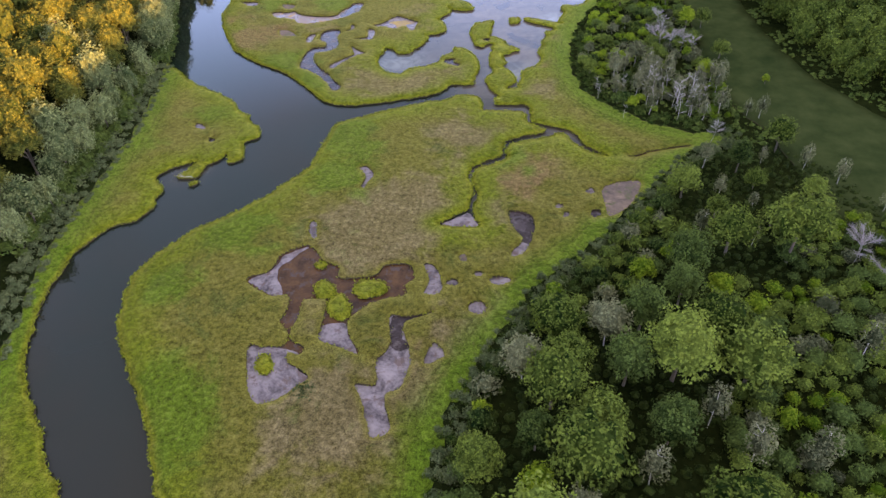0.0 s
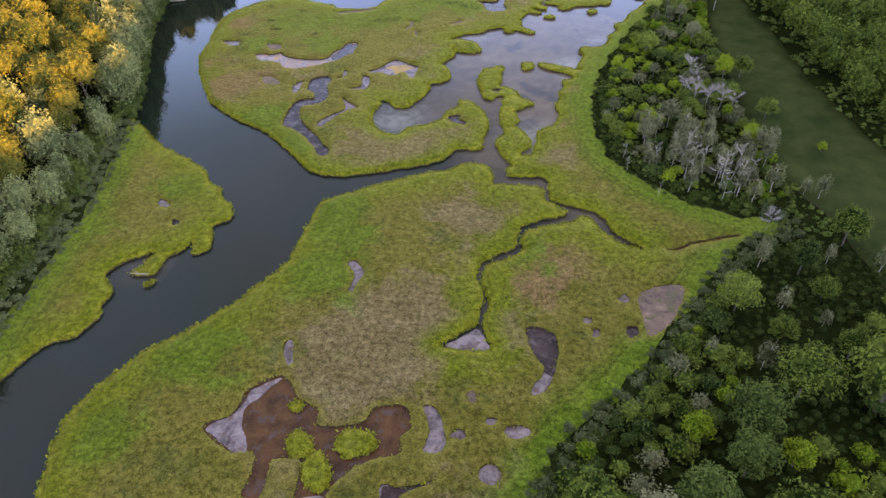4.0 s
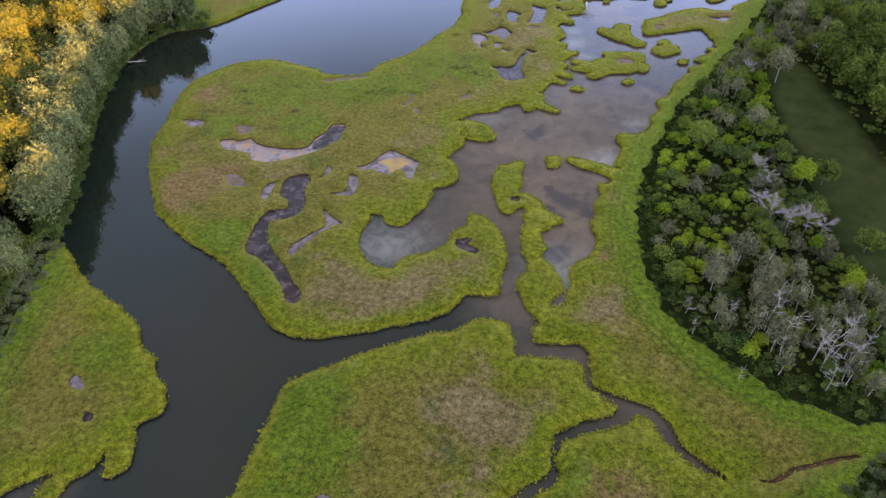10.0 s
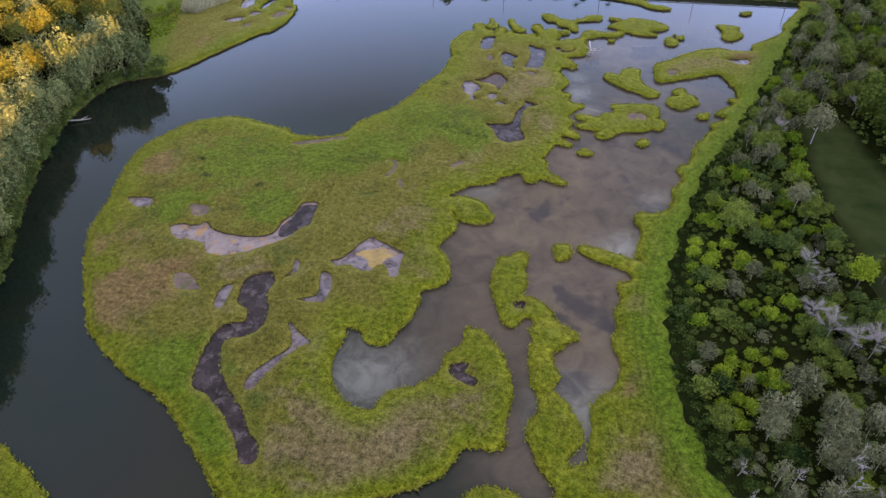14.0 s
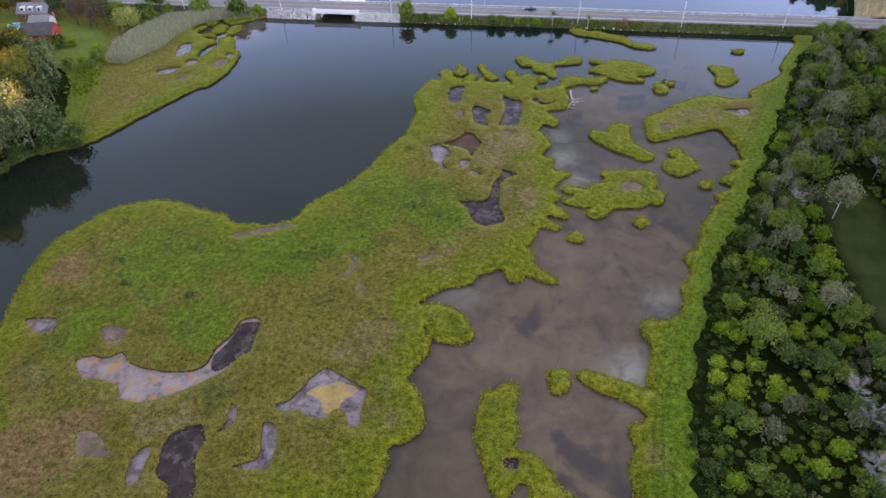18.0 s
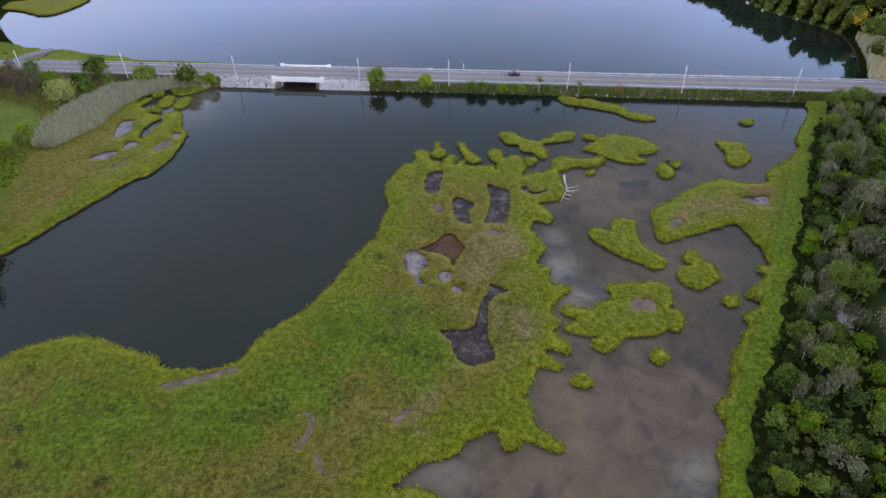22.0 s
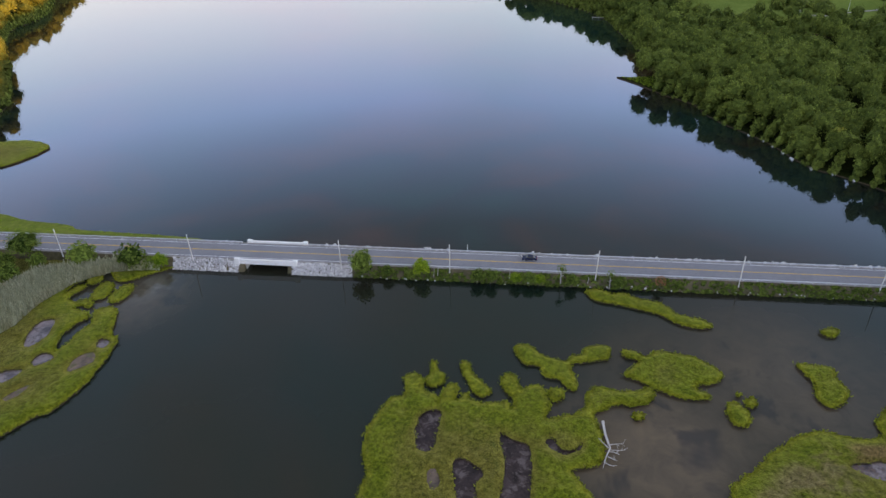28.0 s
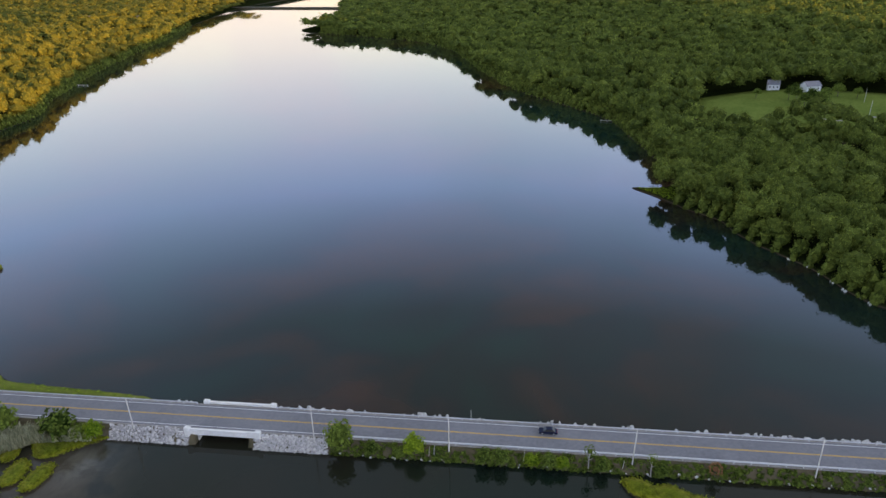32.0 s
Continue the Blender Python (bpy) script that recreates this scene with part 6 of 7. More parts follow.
def fringe(shore, y0, y1, gap, inland, size, material, label, rows=((0.6, 0.6, 0.8), (3.2, 2.6, 1.1)), near=False):
    """Leafy growth that hangs over the water along a wooded shore."""
    keep = (shore[:, 1] > y0) & (shore[:, 1] < y1)
    line = shore[keep]
    t = np.roll(line, -1, 0) - line
    t[-1] = t[-2]
    t /= np.hypot(t[:, 0], t[:, 1])[:, None] + 1e-9
    n = np.stack([-t[:, 1], t[:, 0]], 1) * inland
    l = np.concatenate([[0], np.cumsum(np.hypot(*np.diff(line, axis=0).T))])
    pts = []
    for s in np.arange(0, l[-1], gap):
        i = min(len(line) - 1, int(np.searchsorted(l, s)))
        k = 1 + max(0, line[i][1] - 700) / 900
        if rng.random() < 1 / k and not (line[i][0] < 25 and 632 < line[i][1] < 670 and line[i][0] > -20):
            for off, lift, sc in rows:
                q = line[i] + n[i] * (off * k + rng.uniform(-0.8, 0.8)) + t[i] * rng.uniform(-1, 1)
                pts.append((q[0], q[1], 0.3 + lift * k * rng.uniform(0.7, 1.2), size * sc * k * rng.uniform(0.7, 1.25)))
    if near:
        shapes = [crown_arrays(2.1, 1.7, 0.4, 14, 12, 0.40, low=-0.4, open_=0.2) for _ in range(6)]
        return joined("thicket", shapes, [(x, y, z, k, k * rng.uniform(0.8, 1.3), rng.integers(6)) for x, y, z, k in pts], material, label, "thicket")
    return tagged(clump_field("thicket", pts, 1.8, 2.4, 12, 0.5, material, 0.6), label, "thicket", kind="stuff")


line = west_shore[(west_shore[:, 1] > 206) & (west_shore[:, 1] < 336) & (west_shore[:, 0] < -145)]
for i in range(0, len(line), 7):
    q = line[i] + np.array((-2.6, -0.6)) + rng.uniform(-1, 1, 2)
    plant(SHADE[int(rng.integers(4))], (q[0], q[1], 0.9), rng.uniform(0.8, 1.15), rng.uniform(0, 360), WORDS["SHADE"], "tree", "trees of the west bank")
fringe(west_shore, 203, 336, 2.4, 1, 1.25, MAT["leaf_dark"], "dark leafy thicket overhanging the west shore", near=True)
fringe(ne_shore, 505, 1500, 2.0, -1, 1.0, MAT["leaf_far"], "dark leafy thicket along the far east shore", ((0.4, 0.5, 0.8), (2.2, 2.4, 1.2), (3.6, 4.6, 1.5), (5.5, 6.2, 1.6)))
fringe(nw_shore, 540, 1700, 2.4, 1, 1.0, MAT["leaf_far"], "dark leafy thicket along the far west shore", ((0.4, 0.5, 0.8), (2.2, 2.4, 1.2), (3.6, 4.6, 1.5), (5.5, 6.2, 1.6)))
edge = ((-0.5, 0.3, 0.8), (1.5, 0.6, 1.0), (3.5, 0.8, 1.1))
fringe(west_wood, 40, 200, 1.9, 1, 0.8, MAT["leaf_brush"], "pale grey-green brush along the foot of the west wood", ((-1.0, 0.3, 0.6), (1.5, 0.6, 0.8), (4.0, 1.2, 1.0)), True)
fringe(west_wood, 96, 200, 3.0, 1, 1.1, MAT["leaf_mid"], "leafy bushes at the edge of the west wood", ((5.0, 1.8, 1.0), (8.0, 3.2, 1.4)), True)
fringe(east_wood, 30, 185, 2.6, -1, 0.6, MAT["leaf_brush"], "pale grey-green bushes at the edge of the east wood", edge, True)
fringe(east_wood, 30, 440, 2.2, -1, 0.65, MAT["leaf_mid"], "dark low bushes at the edge of the east wood", ((0.5, 0.2, 0.7), (3.0, 0.4, 0.9), (5.0, 0.5, 1.0)), True)


# ---- grass along the banks and dark rushes ----
def bank_grass():
    """Tall cordgrass blades in tufts along every bank."""
    out, tone = [], []
    for p, closed, thick in BANKS:
        q = np.roll(p, -1, 0)
        if not closed:
            p, q = p[:-1], q[:-1]
        seg = q - p
        l = np.hypot(seg[:, 0], seg[:, 1])
        n = np.maximum(1, (l * 9.0 * thick).astype(int))
        i = np.repeat(np.arange(len(p)), n)
        u = rng.random(len(i))[:, None]
        c = p[i] + seg[i] * u
        nrm = np.stack([-seg[i, 1], seg[i, 0]], 1) / (l[i][:, None] + 1e-9)
        off = rng.normal(0, 0.22, (len(i), 1))
        c = c + nrm * off
        m = len(c)
        a = rng.uniform(0, math.tau, m)
        w, h = rng.uniform(0.08, 0.18, m) * (0.6 + 0.4 * thick), rng.uniform(0.22, 0.48, m) * (0.5 + 0.5 * thick)
        lean = rng.normal(0, 0.22, (m, 2))
        dx, dy = np.cos(a) * w, np.sin(a) * w
        z0 = np.full(m, 0.42)
        base = np.stack([c[:, 0], c[:, 1], z0], 1)
        d = np.stack([dx, dy, np.zeros(m)], 1)
        top = base + np.stack([lean[:, 0], lean[:, 1], h], 1)
        out.append(np.stack([base - d, base + d, top + d * 0.9, top - d * 0.9], 1).reshape(-1, 3))
        tone.append(rng.random(m))
    ob = part("cordgrass", quads_mesh("cordgrass", np.concatenate(out), np.concatenate(tone)), MAT["cord"])
    return tagged(ob, "tall bright green cordgrass along the water's edge", "marsh grass", kind="stuff")


bank_grass()


def tussocks():
    """Loose tufts of marsh grass lying over the meadows, coloured as the meadow round them."""
    out, at = [], {"bank": [], "pool": [], "wood": [], "dry": [], "fresh": [], "ruddy": []}
    for outline, edge_, holes, wood, count, box_ in ((east_out, east_shore, holes_east, east_wood, 42000, (-100, 40, 30, 230)), (mid_out, None, holes_mid, None, 30000, (-162, 182, -10, 402)), (west_out, west_shore, holes_west, west_wood, 14000, (-200, 40, -90, 442))):
        c = rng.uniform((box_[0], box_[1]), (box_[2], box_[3]), (count, 2))
        c = c[inside(c, outline)]
        for h in holes:
            c = c[~inside(c, h)]
        pool = np.full(len(c), 99.0)
        for h in holes:
            pool = np.minimum(pool, distance(c, h))
        bank = distance(c, edge_, False) if edge_ is not None else distance(c, outline)
        wd = distance(c, wood, False) if wood is not None else np.full(len(c), 99.0)
        ok = (pool > 0.5) & (bank > 0.5)
        if wood is not None:
            ok &= ~inside(c, np.concatenate([wood, np.array([(400 if wood is east_wood else -400, 440), (400 if wood is east_wood else -400, -60)], float)]))
        c, pool, bank, wd = c[ok], pool[ok], bank[ok], wd[ok]
        z = marsh_height(c, np.minimum(bank, pool)) + 0.04
        n = np.concatenate([rng.normal(0, 0.4, (len(c), 2)), np.ones((len(c), 1))], 1)
        out.append(cards(np.stack([c[:, 0], c[:, 1], z], 1), n, 0.22, 0.05))
        for key, v in (("bank", bank), ("pool", pool), ("wood", wd), *stands(c)):
            at[key].append(v)
    me = quads_mesh("marsh_grass", np.concatenate(out))
    for key, v in at.items():
        a = me.attributes.new(key, "FLOAT", "POINT")
        a.data.foreach_set("value", np.repeat(np.concatenate(v), 4).astype(np.float32))
    return tagged(part("marsh_grass", me, MAT["marsh"]), "tufts of marsh grass over the meadow", "marsh grass", kind="stuff")


tussocks()
RUSHES = [(-143, 270, 3.6), (-139, 258, 3.4), (-134.5, 248, 4.2), (-144.8, 299.7, 2.2), (-129.3, 297.8, 2.2), (-138, 286, 1.8), (-132, 278, 1.8), (-88.5, 295, 4.0), (-92, 292.5, 3.0), (-114.7, 276.2, 1.6), (-119, 291.6, 1.6), (-61.2, 360.1, 3.6), (-69.4, 315.6, 2.6), (-65, 317, 2.4), (-62, 313, 2.6), (-75, 344.5, 2.0), (-57, 312, 2.0), (-46, 72, 2.6)]
spots = []
for x, y, r in RUSHES:
    for _ in range(int(38 * r)):
        a, d = rng.uniform(0, math.tau), r * math.sqrt(rng.random()) * rng.uniform(0.4, 1.1)
        spots.append((x + math.cos(a) * d * 1.4, y + math.sin(a) * d, 0.7, rng.uniform(0.12, 0.45)))
tagged(clump_field("rushes", spots, 0.8, 0.7, 14, 0.35, MAT["rush"]), "dark clumps of rushes in the marsh", "rushes", kind="stuff")


# ---- causeway, road and bridge ----
def box(bm, x0, x1, y0, y1, z0, z1):
    vs = [bm.verts.new((x, y, z)) for z in (z0, z1) for y in (y0, y1) for x in (x0, x1)]
    for f in ((0, 2, 3, 1), (4, 5, 7, 6), (0, 1, 5, 4), (2, 6, 7, 3), (1, 3, 7, 5), (0, 4, 6, 2)):
        bm.faces.new([vs[i] for i in f])


def box_part(name, dims, material, parent, label="", bevel=0.0):
    bm = bmesh.new()
    box(bm, *dims)
    if bevel:
        bmesh.ops.bevel(bm, geom=list(bm.edges), offset=bevel, segments=1, affect="EDGES")
    return part(name, bm, material, parent, label)


def embankment(name, x0, x1, label):
    """A bank of fill with uneven slopes down to the water."""
    prof = [(439.6, -1.2), (441.2, -0.1), (442.0, 1.0), (442.8, 2.2), (443.5, 2.95), (448.5, 2.98), (453.4, 2.95), (454.3, 2.2), (455.4, 1.0), (456.6, -0.1), (458.2, -1.2)]
    n = max(2, int((x1 - x0) / 1.4))
    bm = bmesh.new()
    rows = []
    for i in range(n + 1):
        x = x0 + (x1 - x0) * i / n
        row = []
        for y, z in prof:
            k = 0.0 if z > 2.9 else 0.55
            v = noise.noise_vector((x * 0.35, y * 0.5, 3.3)) * k
            row.append(bm.verts.new((x, y + v.y, z + v.z * 0.6)))
        rows.append(row)
    for a, b in zip(rows, rows[1:]):
        for j in range(len(prof) - 1):
            bm.faces.new((a[j], b[j], b[j + 1], a[j + 1])).smooth = True
    bm.faces.new(list(reversed(rows[0])))
    bm.faces.new(rows[-1])
    bmesh.ops.recalc_face_normals(bm, faces=list(bm.faces))
    return tagged(part(name, bm, MAT["fill"]), label, "causeway", kind="structure")


embankment("causeway_1", -400, -131.4, "causeway of earth and stone fill")
embankment("causeway_2", -117.6, 330, "causeway of earth and stone fill")
bm = bmesh.new()
box(bm, -400, 330, 443.9, 453.1, 3.0, 3.2)
road = tagged(part("road", bm, MAT["asphalt"]), "grey two-lane asphalt road over the causeway", "road", kind="structure")
for y, mat in ((444.55, "white"), (452.4, "white"), (448.38, "yellow"), (448.66, "yellow")):
    box_part("road_line", (-400, 330, y - 0.07, y + 0.07, 3.2, 3.206), MAT[mat], road, "painted %s line" % mat)
box_part("road_shoulder", (-400, 330, 443.4, 443.9, 2.97, 3.16), MAT["shoulder"], road, "gravel edge")
box_part("road_shoulder", (-400, 330, 453.1, 453.7, 2.97, 3.16), MAT["shoulder"], road, "gravel edge")
# side road to the north-west
bm = bmesh.new()
side = spline([(-246, 452), (-245.5, 457), (-244.5, 463), (-243, 468), (-240.5, 472)], 1.5, False)
pv = None
for i, (x, y) in enumerate(side):
    t = side[min(i + 1, len(side) - 1)] - side[max(i - 1, 0)]
    t = t / np.hypot(*t)
    w = 2.2 + 1.5 * max(0, 1 - i / 3)
    z = 3.19 - 2.5 * max(0.0, (y - 457) / 15)
    row = [bm.verts.new((x - t[1] * w, y + t[0] * w, z)), bm.verts.new((x + t[1] * w, y - t[0] * w, z))]
    if pv:
        bm.faces.new((pv[0], pv[1], row[1], row[0]))
    pv = row
bmesh.ops.recalc_face_normals(bm, faces=list(bm.faces))
ex = bmesh.ops.extrude_face_region(bm, geom=list(bm.faces))
bmesh.ops.translate(bm, verts=[v for v in ex["geom"] if isinstance(v, bmesh.types.BMVert)], vec=(0, 0, -2.6))
bmesh.ops.recalc_face_normals(bm, faces=list(bm.faces))
tagged(part("boat_ramp", bm, MAT["asphalt"]), "short asphalt ramp from the road down to the water", "ramp", kind="structure")

bridge = thing("bridge", "short pale concrete road bridge over the tidal channel", "bridge", (0, 0, 0))
box_part("deck", (-134.2, -114.8, 443.2, 453.8, 2.1, 2.98), MAT["concrete"], bridge)
box_part("abutment", (-134.4, -131.2, 443.0, 454.0, -1.2, 2.5), MAT["concrete"], bridge)
box_part("abutment", (-117.8, -114.6, 443.0, 454.0, -1.2, 2.5), MAT["concrete"], bridge)
for y0, y1 in ((442.55, 443.15), (453.85, 454.45)):
    box_part("parapet", (-133.6, -115.4, y0, y1, 2.0, 3.75), MAT["concrete"], bridge, "", 0.06)
    for x in (-134.6, -115.9):
        box_part("end_post", (x, x + 1.5, y0 - 0.25, y1 + 0.25, 0.4 if y0 < 450 else 1.6, 4.05), MAT["concrete"], bridge, "", 0.08)
for x0, x1 in ((-136.6, -134.6), (-114.4, -112.4)):
    bm = bmesh.new()
    box(bm, x0, x1, 442.6, 443.2, -0.4, 2.6)
    part("wing_wall", bm, MAT["concrete"], bridge)


def stone_mesh(seed):
    r = np.random.default_rng(seed)
    bm = bmesh.new()
    bmesh.ops.create_icosphere(bm, subdivisions=1, radius=0.5)
    sc = r.uniform(0.7, 1.2, 3)
    for v in bm.verts:
        v.co = Vector(np.array(v.co) * sc * r.uniform(0.78, 1.18))
    me = bpy.data.meshes.new("stone")
    bm.to_mesh(me)
    bm.free()
    me.materials.append(MAT["rock"])
    return me


STONES = [stone_mesh(k) for k in range(8)]


def stones(parent, places):
    for x, y, z, s in places:
        o = new("stone", STONES[int(rng.integers(8))])
        o.matrix_basis = pose(x, y, z, *rng.uniform(0, 360, 3)) @ Matrix.Scale(s, 4)
        o.parent = parent


def slope_z(y):
    return float(np.interp(y, [439.6, 441.2, 442.0, 442.8, 443.5], [-1.2, -0.1, 1.0, 2.2, 2.95]))


for x0, x1 in ((-155, -133.5), (-116, -97)):
    rip = thing("riprap", "slope of loose pale grey granite blocks beside the bridge", "riprap", (0, 0, 0), 0, "riprap slopes at the bridge")
    pl = []
    for k in range(290):
        y = rng.uniform(440.9, 443.4)
        pl.append((rng.uniform(x0, x1), y, slope_z(y) + rng.uniform(0.0, 0.25), rng.uniform(0.45, 0.95)))
    stones(rip, pl)
    small = [(rng.uniform(x0, x1), y, slope_z(y) + 0.05, rng.uniform(0.25, 0.5)) for y in rng.uniform(440.8, 443.4, 560)]
    bv, bf = BLOB[20]
    tr_ = [(bv * rng.uniform(0.7, 1.2, (len(bv), 1)) * k + np.array((x, y, z)))[bf] for x, y, z, k in small]
    part("rubble", quads_mesh("rubble", np.zeros((0, 3)), None, np.concatenate(tr_)), MAT["rock"], rip)["kind"] = "stuff"
edge_rocks = thing("edge_rocks", "row of pale boulders along the far road edge", "boulders")
stones(edge_rocks, [(x, rng.uniform(454.3, 455.2), rng.uniform(2.3, 2.9), rng.uniform(0.6, 1.4)) for x in np.concatenate([rng.uniform(-155, -90, 60), rng.uniform(-85, 0, 35), rng.uniform(0, 75, 70)])])
shore_rocks = thing("shore_rocks", "scattered stones at the foot of the causeway", "stones")
stones(shore_rocks, [(x, y, slope_z(y) + 0.15, rng.uniform(0.35, 0.9)) for x, y in zip(rng.uniform(-95, 60, 60), rng.uniform(440.9, 441.6, 60))])


far_rocks = thing("shore_boulders", "pale boulders along the far wooded shore", "boulders")
stones(far_rocks, [(x + rng.uniform(-1.2, 0.6), y + rng.uniform(-1, 1), 0.3, rng.uniform(0.5, 1.5)) for x, y in ne_shore[(ne_shore[:, 1] > 520) & (ne_shore[:, 1] < 575)] for _ in range(3)])


# guard rails
def guard_rail(x0, x1, y, gap, label):
    g = thing("guard_rail", label, "guard rail", (0, 0, 0), 0, "guard rails of the road")
    bm = bmesh.new()
    sec = [(0.0, 0.40), (0.07, 0.48), (0.0, 0.56), (0.07, 0.64), (0.0, 0.72)]
    rows = [[bm.verts.new((x, y + a, 3.1 + b)) for a, b in sec] + [bm.verts.new((x, y + a - 0.05, 3.1 + b)) for a, b in reversed(sec)] for x in (x0, x1)]
    m = len(rows[0])
    for i in range(m):
        bm.faces.new((rows[0][i], rows[0][(i + 1) % m], rows[1][(i + 1) % m], rows[1][i]))
    bmesh.ops.recalc_face_normals(bm, faces=list(bm.faces))
    part("rail", bm, MAT["steel"], g)
    pm = None
    for k in range(int((x1 - x0) / gap) + 1):
        if pm is None:
            b2 = bmesh.new()
            box(b2, -0.08, 0.08, -0.12, 0.04, 0, 0.82)
            pm = to_mesh(b2, "post", MAT["steel"])
        o = new("post", pm)
        o.location = (x0 + k * gap, y - 0.05, 3.0)
        o.parent = g
    return g


guard_rail(-114, 90, 453.35, 3.8, "galvanised guard rail along the far road edge")
guard_rail(-235, -136, 453.35, 3.8, "galvanised guard rail along the far road edge")
guard_rail(-92, 90, 443.7, 3.8, "galvanised guard rail along the near road edge")


# utility poles
def utility_pole(x, y, z, h, lean=0.0):
    p = thing("utility_pole", "weathered wooden utility pole beside the road", "utility pole", (x, y, z), rng.uniform(-8, 8), "poles along the causeway")
    bm = bmesh.new()
    tube(bm, (0, 0, -0.8), (lean, 0, h), 0.17, 0.12, 8)
    part("pole", bm, MAT["pole"], p)
    return p


for x in (-236, -192.7, -148.3, -100.5, -66.9, -23.7, 16.9, 54.9):
    utility_pole(x, 442.6, 2.0, 10.0, rng.uniform(-0.3, 0.3))
sp = thing("sign_post", "thin post on the far side of the road", "post", (-62.5, 454.2, 2.6))
bm = bmesh.new()
tube(bm, (0, 0, -0.5), (0, 0, 3.0), 0.09, 0.07, 6)
part("post", bm, MAT["pole"], sp)
for x, h in ((-70.5, 3.5), (-71.8, 2.6), (-49, 4.2), (-26, 2.2)):
    st = thing("dead_sapling", "bare bleached sapling stem on the causeway slope", "dead sapling", (x, 441.9, 1.2), 0, "bare stems on the causeway")
    bm = bmesh.new()
    tube(bm, (0, 0, -0.5), (0.3, 0, h), 0.13, 0.05, 5, 0.06)
    part("stem", bm, MAT["dead"], st)


# car
def car(x, y, z):
    c = thing("car", "dark blue saloon car on the road", "car", (x, y, z))
    bm = bmesh.new()
    prof = [(-2.25, 0.35), (-2.3, 0.62), (-2.2, 0.86), (-1.2, 0.95), (1.3, 0.98), (2.2, 0.92), (2.3, 0.6), (2.25, 0.35)]
    sides = []
    for yy, k in ((-0.9, 0.97), (-0.82, 1.0), (0.82, 1.0), (0.9, 0.97)):
        sides.append([bm.verts.new((px * k, yy, pz if abs(yy) < 0.85 or pz < 0.9 else pz - 0.06)) for px, pz in prof])
    for a, b in zip(sides, sides[1:]):
        for i in range(len(prof)):
            j = (i + 1) % len(prof)
            bm.faces.new((a[i], a[j], b[j], b[i]))
    bm.faces.new(sides[0])
    bm.faces.new(list(reversed(sides[-1])))
    bmesh.ops.recalc_face_normals(bm, faces=list(bm.faces))
    part("body", bm, MAT["paint"], c)

    def cabin(name, mat, w, lowz, hiz, ends, tops):
        b = bmesh.new()
        lo = [b.verts.new(v) for v in ((ends[0], -w, lowz), (ends[1], -w, lowz), (ends[1], w, lowz), (ends[0], w, lowz))]
        hi = [b.verts.new(v) for v in ((tops[0], -w * 0.8, hiz), (tops[1], -w * 0.8, hiz), (tops[1], w * 0.8, hiz), (tops[0], w * 0.8, hiz))]
        for i in range(4):
            b.faces.new((lo[i], lo[(i + 1) % 4], hi[(i + 1) % 4], hi[i]))
        b.faces.new(hi)
        b.faces.new(list(reversed(lo)))
        part(name, b, mat, c)
    cabin("windows", MAT["glass"], 0.8, 0.94, 1.40, (-1.15, 1.75), (-0.45, 1.05))
    cabin("roof", MAT["paint"], 0.68, 1.40, 1.46, (-0.5, 1.1), (-0.4, 1.0))
    for wx in (-1.4, 1.4):
        for wy in (-0.83, 0.83):
            b = bmesh.new()
            bmesh.ops.create_cone(b, cap_ends=True, segments=14, radius1=0.33, radius2=0.33, depth=0.22, matrix=pose(wx, wy, 0.33, 90))
            wheel = part("wheel", b, MAT["tyre"], c)
            b = bmesh.new()
            bmesh.ops.create_cone(b, cap_ends=True, segments=12, radius1=0.2, radius2=0.2, depth=0.24, matrix=pose(wx, wy, 0.33, 90))
            part("rim", b, MAT["steel"], wheel)
    for yy in (-0.6, 0.6):
        box_part("headlight", (-2.33, -2.2, yy - 0.16, yy + 0.16, 0.62, 0.76), MAT["lamp"], c)
        box_part("tail_light", (2.2, 2.33, yy - 0.16, yy + 0.16, 0.66, 0.8), MAT["red"], c)
    return c


car(-43.1, 450.4, 3.2)

